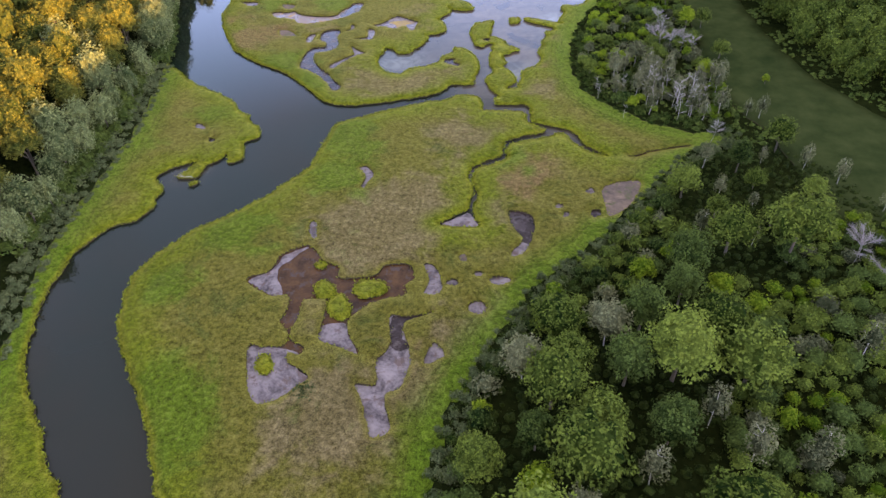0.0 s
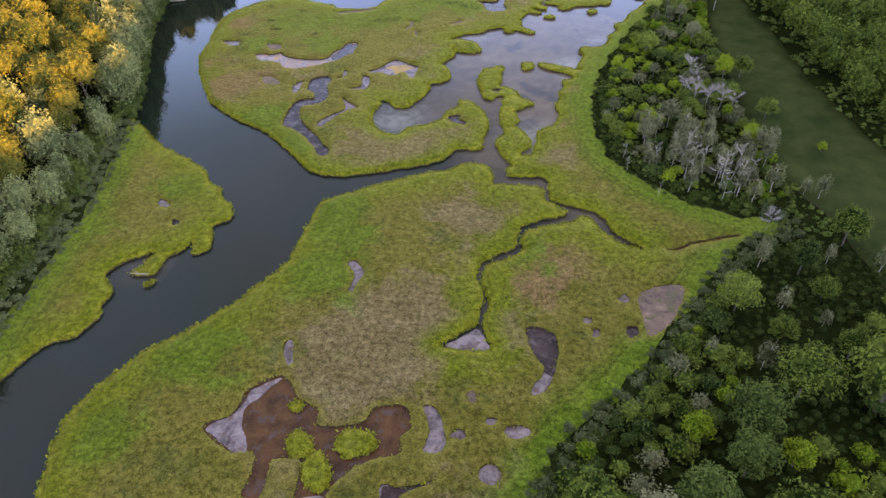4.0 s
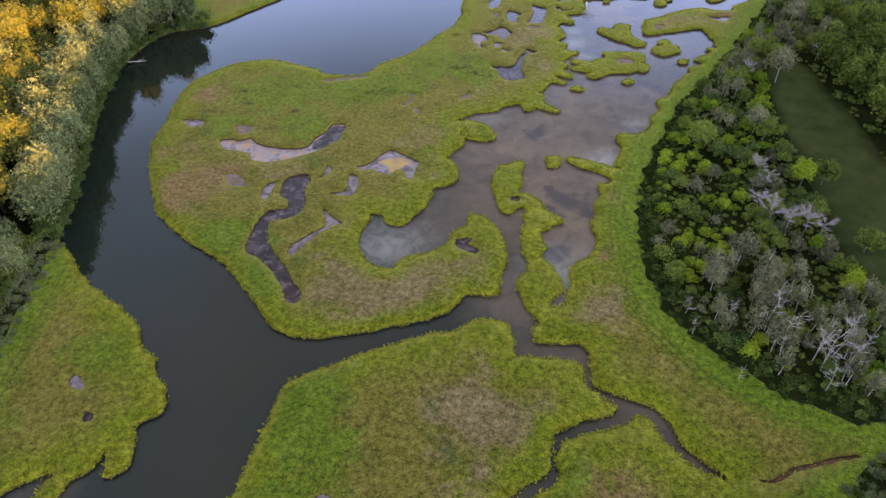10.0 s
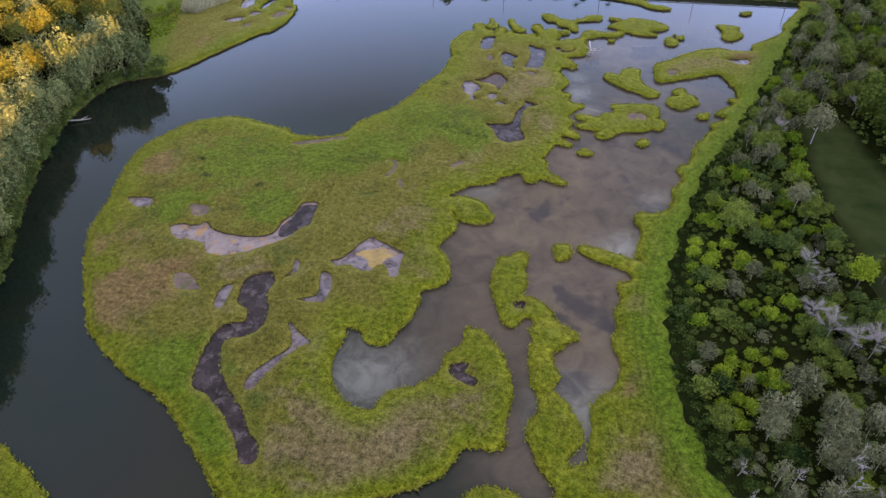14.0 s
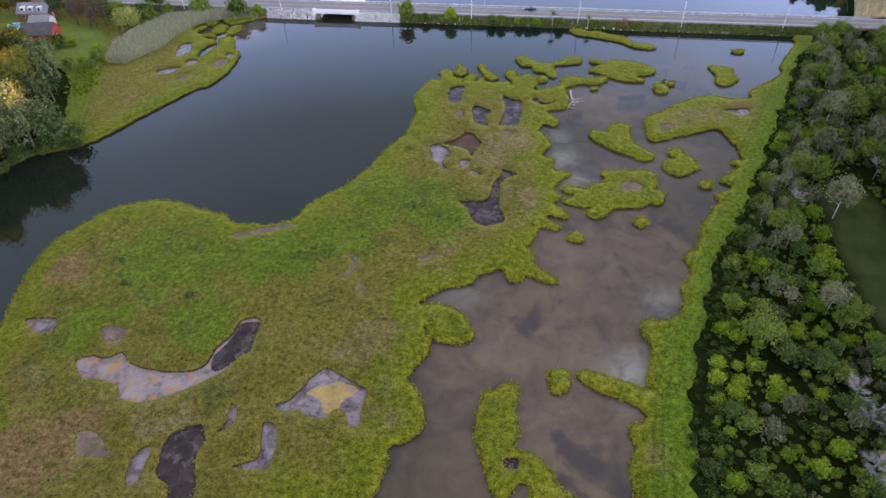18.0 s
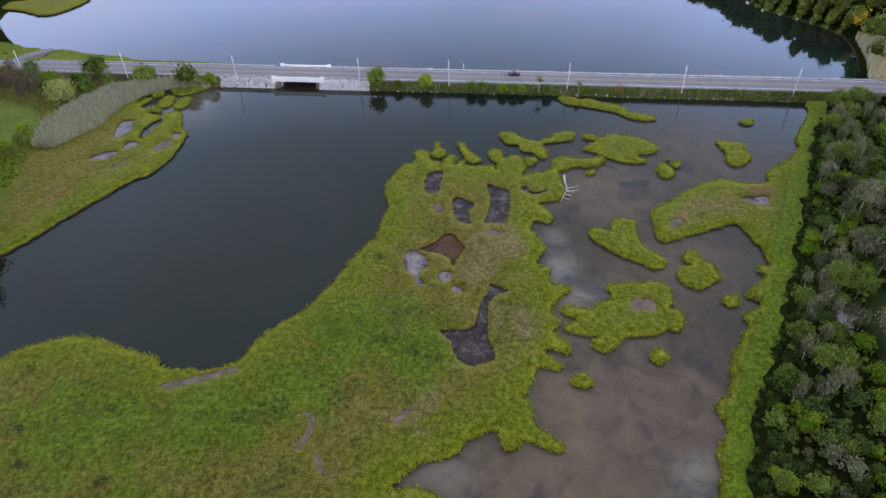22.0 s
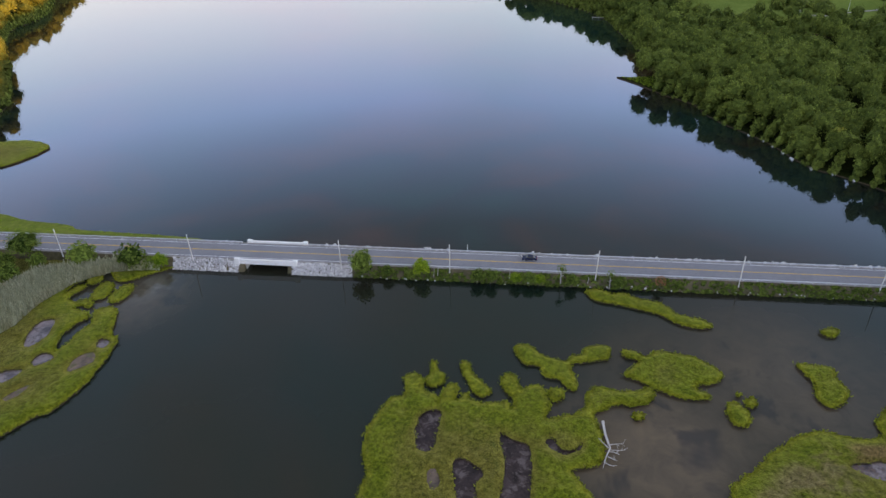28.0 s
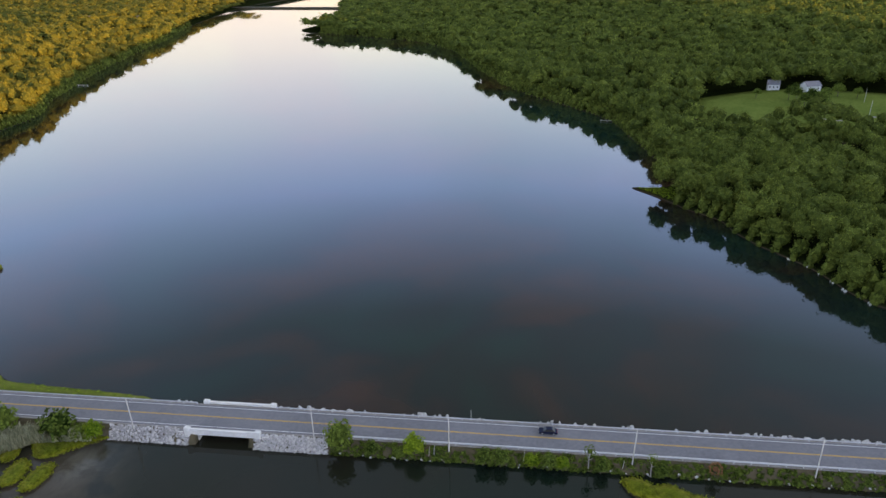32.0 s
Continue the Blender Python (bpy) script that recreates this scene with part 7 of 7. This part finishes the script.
# shrubs and trees on the causeway slopes
YEL = make_tree("shrub", "leaf_lime", 1.9, 1.9, 2.2, 26, 16, 0.32, 2.2, low=-0.5)
GRN = make_tree("bush", "leaf", 2.2, 2.0, 2.2, 28, 16, 0.34, 2.2, low=-0.6)
THIN = make_tree("grey_tree", "leaf", 1.2, 1.3, 4.2, 9, 14, 0.24, 4.8, "dead", open_=0.8)
RUST = make_tree("shrub", "rust", 1.2, 1.4, 1.8, 14, 16, 0.24, 1.8, open_=0.8, low=-0.4)
for spec, x, y, s, lab, cat in [
        (GRN, -93.6, 442.2, 1.35, "dense round green bush on the causeway slope", "bush"), (GRN, -86, 441.6, 0.75, "small green bush on the causeway slope", "bush"),
        (YEL, -75.4, 442.0, 1.1, "yellow-green shrub on the causeway slope", "shrub"), (GRN, -79, 441.6, 0.6, "small green bush on the causeway slope", "bush"),
        (GRN, -58.5, 440.9, 0.85, "spreading green bush on the causeway slope", "bush"), (GRN, -54.5, 440.9, 0.8, "spreading green bush on the causeway slope", "bush"),
        (YEL, -47, 441.0, 0.8, "yellow-green shrub on the causeway slope", "shrub"), (GRN, -43, 440.8, 0.75, "spreading green bush on the causeway slope", "bush"), (YEL, -40, 440.9, 0.7, "yellow-green shrub on the causeway slope", "shrub"),
        (THIN, -33.8, 441.4, 1.0, "thin pale-stemmed tree with a sparse crown", "tree"), (GRN, -31, 440.8, 0.7, "low green bush on the causeway slope", "bush"),
        (THIN, -19.6, 441.0, 0.9, "thin pale-stemmed tree with a sparse crown", "tree"), (GRN, -17.5, 441.0, 0.7, "low green bush on the causeway slope", "bush"), (RUST, -5.3, 441.6, 1.0, "rust-brown withered shrub on the causeway slope", "shrub"),
        (GRN, -184, 440.4, 1.7, "large green bush beside the road", "bush"), (GRN, -167, 439.4, 1.5, "large green bush beside the road", "bush"), (YEL, -158, 440.2, 1.0, "yellow-green shrub beside the road", "shrub"),
        (ROUND[5], -203, 440.5, 0.78, "large leafy tree beside the road", "tree"), (GRN, -161, 439.8, 0.9, "green bush beside the road", "bush")]:
    plant(spec, (x, y, max(0.4, slope_z(y)) - 0.2), s * 1.25, rng.uniform(0, 360), lab, cat, "shrubs on the causeway")
weeds = [(x, y, slope_z(y), rng.uniform(0.3, 0.95)) for x, y in zip(rng.uniform(-96, 75, 1500), rng.uniform(441.0, 443.3, 1500))]
weeds += [(x, y, slope_z(897.0 - y), rng.uniform(0.25, 0.55)) for x, y in zip(rng.uniform(-240, -100, 240), rng.uniform(453.9, 454.8, 240))]
tagged(clump_field("weeds", weeds, 0.9, 0.8, 12, 0.34, MAT["leaf"]), "low weeds on the causeway slopes", "weeds", kind="stuff")

# driftwood
drift = thing("fallen_tree", "bleached fallen tree lying at the marsh edge", "fallen tree", (-26.4, 386.5, 0.6))
bm = bmesh.new()
tube(bm, (0, 0, 0.2), (0.8, -8.0, 0.5), 0.34, 0.2, 7, 0.06, 5)
tube(bm, (0.8, -8.0, 0.5), (-1.2, -13.5, 0.3), 0.2, 0.06, 6, 0.05)
part("trunk", bm, MAT["dead"], drift)
for s, e in (((0.9, -7.0, 0.5), (3.6, -7.2, 1.3)), ((0.7, -8.5, 0.5), (3.8, -8.6, 0.9)), ((0.4, -8.0, 0.5), (-1.6, -5.6, 0.8)), ((0, -10.5, 0.5), (1.8, -11.8, 0.9)), ((-0.6, -12, 0.4), (1.0, -13.2, 0.8)), ((0.6, -9, 0.5), (2.4, -10.3, 1.2))):
    bm = bmesh.new()
    tube(bm, s, e, 0.12, 0.04, 5, 0.08)
    d = Vector(e) - Vector(s)
    for k in range(3):
        a = Vector(s) + d * rng.uniform(0.4, 0.95)
        tube(bm, a, a + Vector((rng.uniform(-0.4, 1.0), rng.uniform(-0.9, 0.9), rng.uniform(0, 0.7))), 0.06, 0.03, 4, 0.05, 1)
    part("branch", bm, MAT["dead"], drift)
snag = thing("driftwood", "grey driftwood branches at the tip of the marsh", "driftwood", (-107, 136.2, 0.35))
for k in range(6):
    bm = bmesh.new()
    a = k * 1.1 + 0.2
    tube(bm, (0, 0, 0.1), (math.cos(a) * rng.uniform(1.5, 3.5), math.sin(a) * rng.uniform(0.5, 1.6), rng.uniform(0.1, 0.8)), 0.12, 0.04, 5, 0.1)
    part("branch", bm, MAT["dead"], snag)
for x, y, turn in ((-190.5, 299.5, 20), (-516, 966, 0)):
    lg = thing("fallen_log", "pale log reaching from the bank into the water", "log", (x, y, 0.6), turn)
    bm = bmesh.new()
    tube(bm, (-3, 0, 0.8), (5.5, 0.6, 0.1), 0.28, 0.1, 6, 0.04)
    tube(bm, (2.5, 0.3, 0.3), (4.5, 2.0, 0.5), 0.12, 0.05, 5, 0.04)
    part("trunk", bm, MAT["dead"], lg)

# grass verges beyond the road, either side of the ramp
for pts in ([(-150, 454.6), (-195, 460), (-205, 464.6), (-223, 467), (-232, 470), (-239.6, 470.6), (-241, 463), (-242, 457), (-243, 454.6), (-200, 454.4)], [(-248.5, 454.6), (-248.3, 463), (-247, 470.8), (-256, 472.4), (-264, 476), (-300, 482), (-300, 454.6)]):
    vr = ring(pts, 1.5, 0.3, 0.4, 12.0)
    tagged(sheet("verge", vr, [], 2.5, lambda p, d: np.clip(0.75 + 2.3 * (1 - smooth((p[:, 1] - 455) / 9)), 0.7, 3.05) + bumpy(p, 0.12, 0.3), MAT["verge"], 0.8), "rough green grass verge between the road and the water", "verge", kind="structure")
    tuft = [(x, y, 0.55 + 2.3 * float(1 - smooth((y - 455) / 9)), rng.uniform(0.3, 0.8)) for x, y in scatter(vr, 1.3, 2500)]
    tagged(clump_field("weeds", tuft, 0.9, 0.7, 14, 0.32, MAT["leaf_lime"]), "rough green growth on the far road verge", "weeds", kind="stuff")

# ---- reeds, garden and houses at the west end ----
REEDS = np.array([(-200, 391), (-205, 405), (-202, 421), (-196, 434), (-178, 441), (-160, 441.5), (-158, 439), (-172, 437), (-181, 430), (-185, 418), (-185, 408), (-189, 399), (-193, 391)], float)


def reed_bed(poly, n, h, label):
    lo, hi = poly.min(0), poly.max(0)
    c = rng.uniform(lo, hi, (n, 2))
    c = c[inside(c, poly)]
    m = len(c)
    a = rng.uniform(0, math.tau, m)
    w, hh = rng.uniform(0.07, 0.20, m), h * rng.uniform(0.55, 1.2, m)
    d = np.stack([np.cos(a) * w, np.sin(a) * w, np.zeros(m)], 1)
    base = np.stack([c[:, 0], c[:, 1], np.full(m, 0.6)], 1)
    mid = base + np.stack([rng.normal(0.5, 0.7, m), rng.normal(-0.4, 0.7, m), hh], 1)
    ob = part("reeds", quads_mesh("reeds", np.stack([base - d, base + d, mid + d * 0.5, mid - d * 0.5], 1).reshape(-1, 3), rng.random(m)), MAT["reed"])
    return tagged(ob, label, "reeds", kind="stuff")


reed_bed(REEDS, 48000, 3.2, "dense pale grey-green reed bed")
reed_bed(np.array([(86, 458), (92, 476), (96, 500), (106, 500), (118, 470), (110, 458)], float), 9000, 3.0, "pale reed bed on the far shore")
GARDEN = [(-213, 384), (-205, 397), (-211, 412), (-222, 422), (-262, 432), (-300, 432), (-300, 386), (-240, 384)]
garden = sheet("garden", ring(GARDEN, 2.5, 0.6, 0.2, 4.0), [], 5.0, lambda p, d: 0.95 + 0.6 * smooth(d / 12) + bumpy(p, 0.1, 0.1), MAT["garden"], 0.7)
tagged(garden, "mown green garden lawn", "lawn", kind="structure")


def gable_house(name, label, at, turn, lx, ly, wall_h, roof_h, wall, roof, cols=3, over=0.4):
    """A gabled house: walls, roof slabs, windows with frames, a door."""
    h = thing(name, label, "house", at, turn)
    bm = bmesh.new()
    a, b = lx / 2, ly / 2
    v = [bm.verts.new(c) for c in ((-a, -b, -1), (a, -b, -1), (a, b, -1), (-a, b, -1), (-a, -b, wall_h), (a, -b, wall_h), (a, b, wall_h), (-a, b, wall_h), (-a, 0, wall_h + roof_h), (a, 0, wall_h + roof_h))]
    for f in ((0, 1, 5, 4), (2, 3, 7, 6), (1, 2, 6, 9, 5), (3, 0, 4, 8, 7), (0, 3, 2, 1)):
        bm.faces.new([v[i] for i in f])
    part("wall", bm, MAT[wall], h)
    for s in (-1, 1):
        bm = bmesh.new()
        k = roof_h / b
        e = b + over
        p = [(-a - over, s * e, wall_h - over * k + 0.05), (a + over, s * e, wall_h - over * k + 0.05), (a + over, 0, wall_h + roof_h + 0.05), (-a - over, 0, wall_h + roof_h + 0.05)]
        lo = [bm.verts.new(c) for c in p]
        hi = [bm.verts.new((x, y, z + 0.22)) for x, y, z in p]
        bm.faces.new(lo)
        bm.faces.new(hi)
        for i in range(4):
            bm.faces.new((lo[i], lo[(i + 1) % 4], hi[(i + 1) % 4], hi[i]))
        bmesh.ops.recalc_face_normals(bm, faces=list(bm.faces))
        part("roof", bm, MAT[roof], h)
    for s in (-1, 1):
        for i in range(cols):
            x = (i - (cols - 1) / 2) * lx / (cols + 0.3)
            fr = box_part("window", (x - 0.6, x + 0.6, min(s * b, s * (b + 0.06)), max(s * b, s * (b + 0.06)), wall_h * 0.38, wall_h * 0.38 + 1.4), MAT["wall_white"], h)
            box_part("pane", (x - 0.48, x + 0.48, min(s * (b + 0.02), s * (b + 0.09)), max(s * (b + 0.02), s * (b + 0.09)), wall_h * 0.38 + 0.12, wall_h * 0.38 + 1.28), MAT["glass"], fr)
    box_part("door", (a, a + 0.07, -0.5, 0.5, 0, 2.05), MAT["wall_white"], h)
    return h


house = gable_house("house", "brick house with a grey shingle roof and dormers", (-254, 430, 1.3), 8, 13, 8, 3.2, 3.0, "brick", "roof_grey")
for x in (-4, -0.6, 3.2):
    dm = box_part("dormer", (x - 1.0, x + 1.0, -3.4, -0.8, 3.6, 5.4), MAT["wall_white"], house, "white dormer")
    box_part("pane", (x - 0.55, x + 0.55, -3.46, -3.38, 4.1, 5.1), MAT["glass"], dm)
box_part("chimney", (0.5, 1.4, -0.4, 0.5, 5.2, 7.3), MAT["brick"], house, "brick chimney")
gable_house("garage", "garage with a grey gabled shingle roof", (-245.5, 420.5, 1.3), 10, 8, 7, 2.6, 2.2, "wall_white", "roof_grey", 2)
barn = gable_house("barn", "red barn with a dark shingle roof", (-238, 408.5, 1.3), 12, 12, 8.5, 3.4, 3.2, "red", "roof_dark", 2)
shed = gable_house("shed", "small red garden shed", (-234.5, 397.5, 1.2), 15, 3.4, 3, 2.0, 1.2, "red", "roof_grey", 1, 0.2)
swim = thing("swimming_pool", "round above-ground swimming pool with blue water", "swimming pool", (-257, 417.5, 1.35))
bm = bmesh.new()
bmesh.ops.create_cone(bm, cap_ends=False, segments=28, radius1=3.1, radius2=3.1, depth=1.2, matrix=pose(0, 0, 0.6))
bmesh.ops.solidify(bm, geom=list(bm.faces), thickness=0.15)
part("rim", bm, MAT["wall_white"], swim)
bm = bmesh.new()
bmesh.ops.create_circle(bm, cap_ends=True, segments=28, radius=3.0, matrix=pose(0, 0, 1.05))
part("pool_water", bm, MAT["pool_blue"], swim)
bm = bmesh.new()
box(bm, -275, -246.5, 402.5, 407.5, 1.2, 1.42)
tagged(part("driveway", bm, MAT["asphalt"]), "grey asphalt driveway beside the barn", "driveway", kind="structure")

WILLOW = make_tree("willow_tree", "willow", 5.4, 4.6, 5.6, 40, 34, 0.42, 6.0, low=-0.7, droop=0.35, core=320)
plant(WILLOW, (-208, 423, 0.8), 1.05, 40, "weeping willow with pale yellow-green hanging leaves", "tree")
PINE = make_tree("conifer", "pine", 2.7, 5.4, 7.2, 40, 26, 0.42, 10.0, "bark", open_=0.6, low=-0.6)
for x, y, s in ((-232, 424, 1.05), (-227, 425, 1.0), (-223, 423, 0.9), (-219, 424, 0.85), (-229, 429, 1.1)):
    plant(PINE, (x, y, 1.0), s, rng.uniform(0, 360), "tired brownish conifer with bare lower stem", "tree", "conifers beside the garden")
for x, y, s, sp_ in ((-214, 425, 1.3, GRN), (-201, 428, 1.6, GRN), (-216, 432, 1.8, YEL), (-197, 437, 1.3, GRN), (-226, 401.5, 1.5, GRN), (-221, 402.5, 0.9, YEL), (-209, 399, 0.9, YEL), (-206, 393, 0.9, GRN), (-208, 388, 1.0, YEL),
                     (-204, 386, 0.8, GRN), (-211, 384, 1.1, GRN), (-242, 437, 1.6, GRN), (-222, 437, 1.4, YEL), (-232, 438, 1.5, GRN), (-209, 435, 1.4, GRN)):
    plant(sp_, (x, y, 0.75), s, rng.uniform(0, 360), "leafy green garden bush", "bush", "bushes round the garden")
rough = [(x, y, 0.85, rng.uniform(0.5, 1.1)) for x, y in scatter(np.array([(-214, 409), (-208, 400), (-201, 392), (-197, 380), (-194, 370), (-199, 362), (-206, 372), (-207, 384), (-204, 393), (-211, 402)], float), 1.5, 2500)]
tagged(clump_field("weeds", rough, 1.2, 0.9, 16, 0.3, MAT["leaf_lime"]), "rough green growth between the garden and the marsh", "weeds", kind="stuff")
for x, y, s, sp_, lab in ((-201, 352, 0.85, SHADE[0], "dark leafy tree at the corner of the west wood"), (-206, 362, 0.9, SHADE[1], "dark leafy tree at the corner of the west wood"), (-210, 372, 0.8, SHADE[2], "dark leafy tree at the corner of the west wood"),
                          (-216, 380, 0.8, SHADE[3], "dark leafy tree at the corner of the west wood"), (-196, 343, 0.7, LIMET[0], "bright green leafy tree beside the marsh"), (-228, 384, 0.8, SHADE[0], "dark leafy tree at the corner of the west wood"),
                          (-237, 389, 0.6, ROUND[1], "round green tree beside the garden"), (-230, 398, 0.5, ROUND[0], "round green tree beside the garden"), (-216, 428, 0.6, ROUND[2], "round green tree beside the garden"), (-205, 433, 0.6, ROUND[3], "round green tree beside the garden"),
                          (-224, 433, 0.7, SHADE[2], "dark green tree beside the road"), (-238, 434, 0.7, ROUND[4], "round green tree beside the garden"), (-246, 432, 0.7, SHADE[1], "dark green tree beside the road"), (-251, 440, 0.6, ROUND[1], "round green tree beside the garden")):
    plant(sp_, (x, y, 0.9), s, rng.uniform(0, 360), lab, "tree", "trees round the garden")
back = [(x, y, 1.0, rng.uniform(0.8, 1.15)) for x, y in scatter(np.array([(-262, 436), (-345, 436), (-345, 384), (-275, 384), (-275, 400), (-268, 425)], float), 6.5, 1200)]
back += [(x, y, 0.4 + 1.6 * float(smooth((-262 - x) / 70)), rng.uniform(0.75, 1.1)) for x, y in scatter(np.array([(-268, 458), (-345, 458), (-345, 520), (-306, 520), (-296, 505), (-272, 480)], float), 6.5, 1200)]
joined_trees("woodland", light_crowns(4.4, 5.0, 8.0, 5), back, MAT["leaf_gold"], "trees behind the houses in low sun")


for x, y, s in ((146, 800, 0.9), (153, 812, 1.0), (149, 826, 0.9), (158, 838, 0.95), (152, 850, 0.9), (163, 826, 0.8), (140, 788, 0.8), (172, 848, 0.9), (160, 796, 0.75), (128, 866, 0.7), (150, 860, 0.8), (186, 862, 0.9), (196, 852, 0.7), (205, 800, 0.8), (160, 878, 0.6)):
    plant(ROUND[int(rng.integers(6))], (x, y, float(ne_rise(np.array([(x, y)], float))[0]) + 1.0), s, rng.uniform(0, 360), "round green tree on the far meadow", "tree", "trees on the far meadow")

spit = [(x, y, 0.4, rng.uniform(0.3, 0.8)) for x, y in scatter(np.array([(8, 655.5), (16, 645), (28, 628), (34, 624), (34, 657), (20, 656.5)], float), 1.0, 4000)]
tagged(clump_field("weeds", spit, 1.3, 0.7, 12, 0.4, MAT["leaf_lime"]), "low yellow-green growth on the grassy spit", "weeds", kind="stuff")

# ---- far side: houses, meadow, docks, distant bridge ----
MEADOW = [(72, 820), (86, 868), (116, 890), (155, 896), (200, 882), (236, 850), (238, 790), (205, 740), (150, 724), (100, 742), (78, 780)]
meadow = sheet("meadow", ring(MEADOW, 6.0, 2.0, 0.05, 3.0), [], 10.0, lambda p, d: ne_rise(p) + 1.2, MAT["garden"], 3.0)
tagged(meadow, "open green meadow in the far wood", "lawn", kind="structure")
for nm, x, y, turn, lx, ly, wall, roof, lab in (("house", 174, 884, 20, 13, 8, "wall_white", "roof_grey", "white gabled house at the far wood's edge"), ("house", 150, 897, -10, 9, 6, "wall_white", "roof_grey", "white gabled house at the far wood's edge"),
                                                ("house", -830, 1480, 20, 14, 9, "wall_white", "roof_grey", "white house on the far river bank"), ("house", -790, 1570, 10, 12, 9, "wall_white", "roof_grey", "white house on the far river bank"), ("house", -1010, 1500, 0, 12, 8, "wall_white", "roof_dark", "white house on the far river bank")):
    z = float((ne_rise if x > 0 else nw_rise)(np.array([(x, y)], float))[0])
    gable_house(nm, lab, (x, y, z + (1.2 if x > 0 else 9.0)), turn, lx, ly, 4.5, 3.0, wall, roof)
bm = bmesh.new()
pv = None
for x, y in spline([(205, 796), (180, 792), (158, 787), (150, 800), (165, 830), (172, 870)], 4.0, False):
    z = float(ne_rise(np.array([(x, y)], float))[0]) + 1.45
    row = [bm.verts.new((x, y - 1.8, z)), bm.verts.new((x, y + 1.8, z))]
    if pv:
        bm.faces.new((pv[0], row[0], row[1], pv[1]))
    pv = row
tagged(part("lane", bm, MAT["shoulder"]), "pale gravel lane across the meadow", "lane", kind="structure")
for x, y in ((181, 797), (196, 840)):
    p = utility_pole(x, y, float(ne_rise(np.array([(x, y)], float))[0]) + 1.0, 10.5)
for x, y, turn in ((13, 812, 168), (-517, 965, 20)):
    dk = thing("dock", "small pale wooden dock on the shore", "dock", (x, y, 0.5), turn)
    for k in range(6):
        box_part("plank", (k * 1.6, k * 1.6 + 1.5, -0.9, 0.9, 0.3, 0.42), MAT["dead"], dk)
    for k in (0, 4.5, 9):
        for s in (-0.8, 0.8):
            bm = bmesh.new()
            tube(bm, (k, s, -1.6), (k, s, 0.8), 0.12, 0.12, 6, 0, 1)
            part("pile", bm, MAT["pole"], dk)
far = thing("causeway_bridge", "low distant road causeway across the river", "bridge", (0, 0, 0))
bm = bmesh.new()
pa, pb = Vector((-960, 2290, 0)), Vector((-560, 2200, 0))
n = Vector((0.22, 0.97, 0)).normalized() * 7
vs = [bm.verts.new(p + q + Vector((0, 0, z))) for z in (-1.5, 3.5) for p, q in ((pa, -n), (pb, -n), (pb, n), (pa, n))]
for f in ((0, 3, 2, 1), (4, 5, 6, 7), (0, 1, 5, 4), (1, 2, 6, 5), (2, 3, 7, 6), (3, 0, 4, 7)):
    bm.faces.new([vs[i] for i in f])
part("bank", bm, MAT["fill"], far)
bm = bmesh.new()
vs = [bm.verts.new(p + q * 0.6 + Vector((0, 0, z))) for z in (3.5, 4.2) for p, q in ((pa, -n), (pb, -n), (pb, n), (pa, n))]
for f in ((0, 3, 2, 1), (4, 5, 6, 7), (0, 1, 5, 4), (1, 2, 6, 5), (2, 3, 7, 6), (3, 0, 4, 7)):
    bm.faces.new([vs[i] for i in f])
part("roadway", bm, MAT["shoulder"], far)
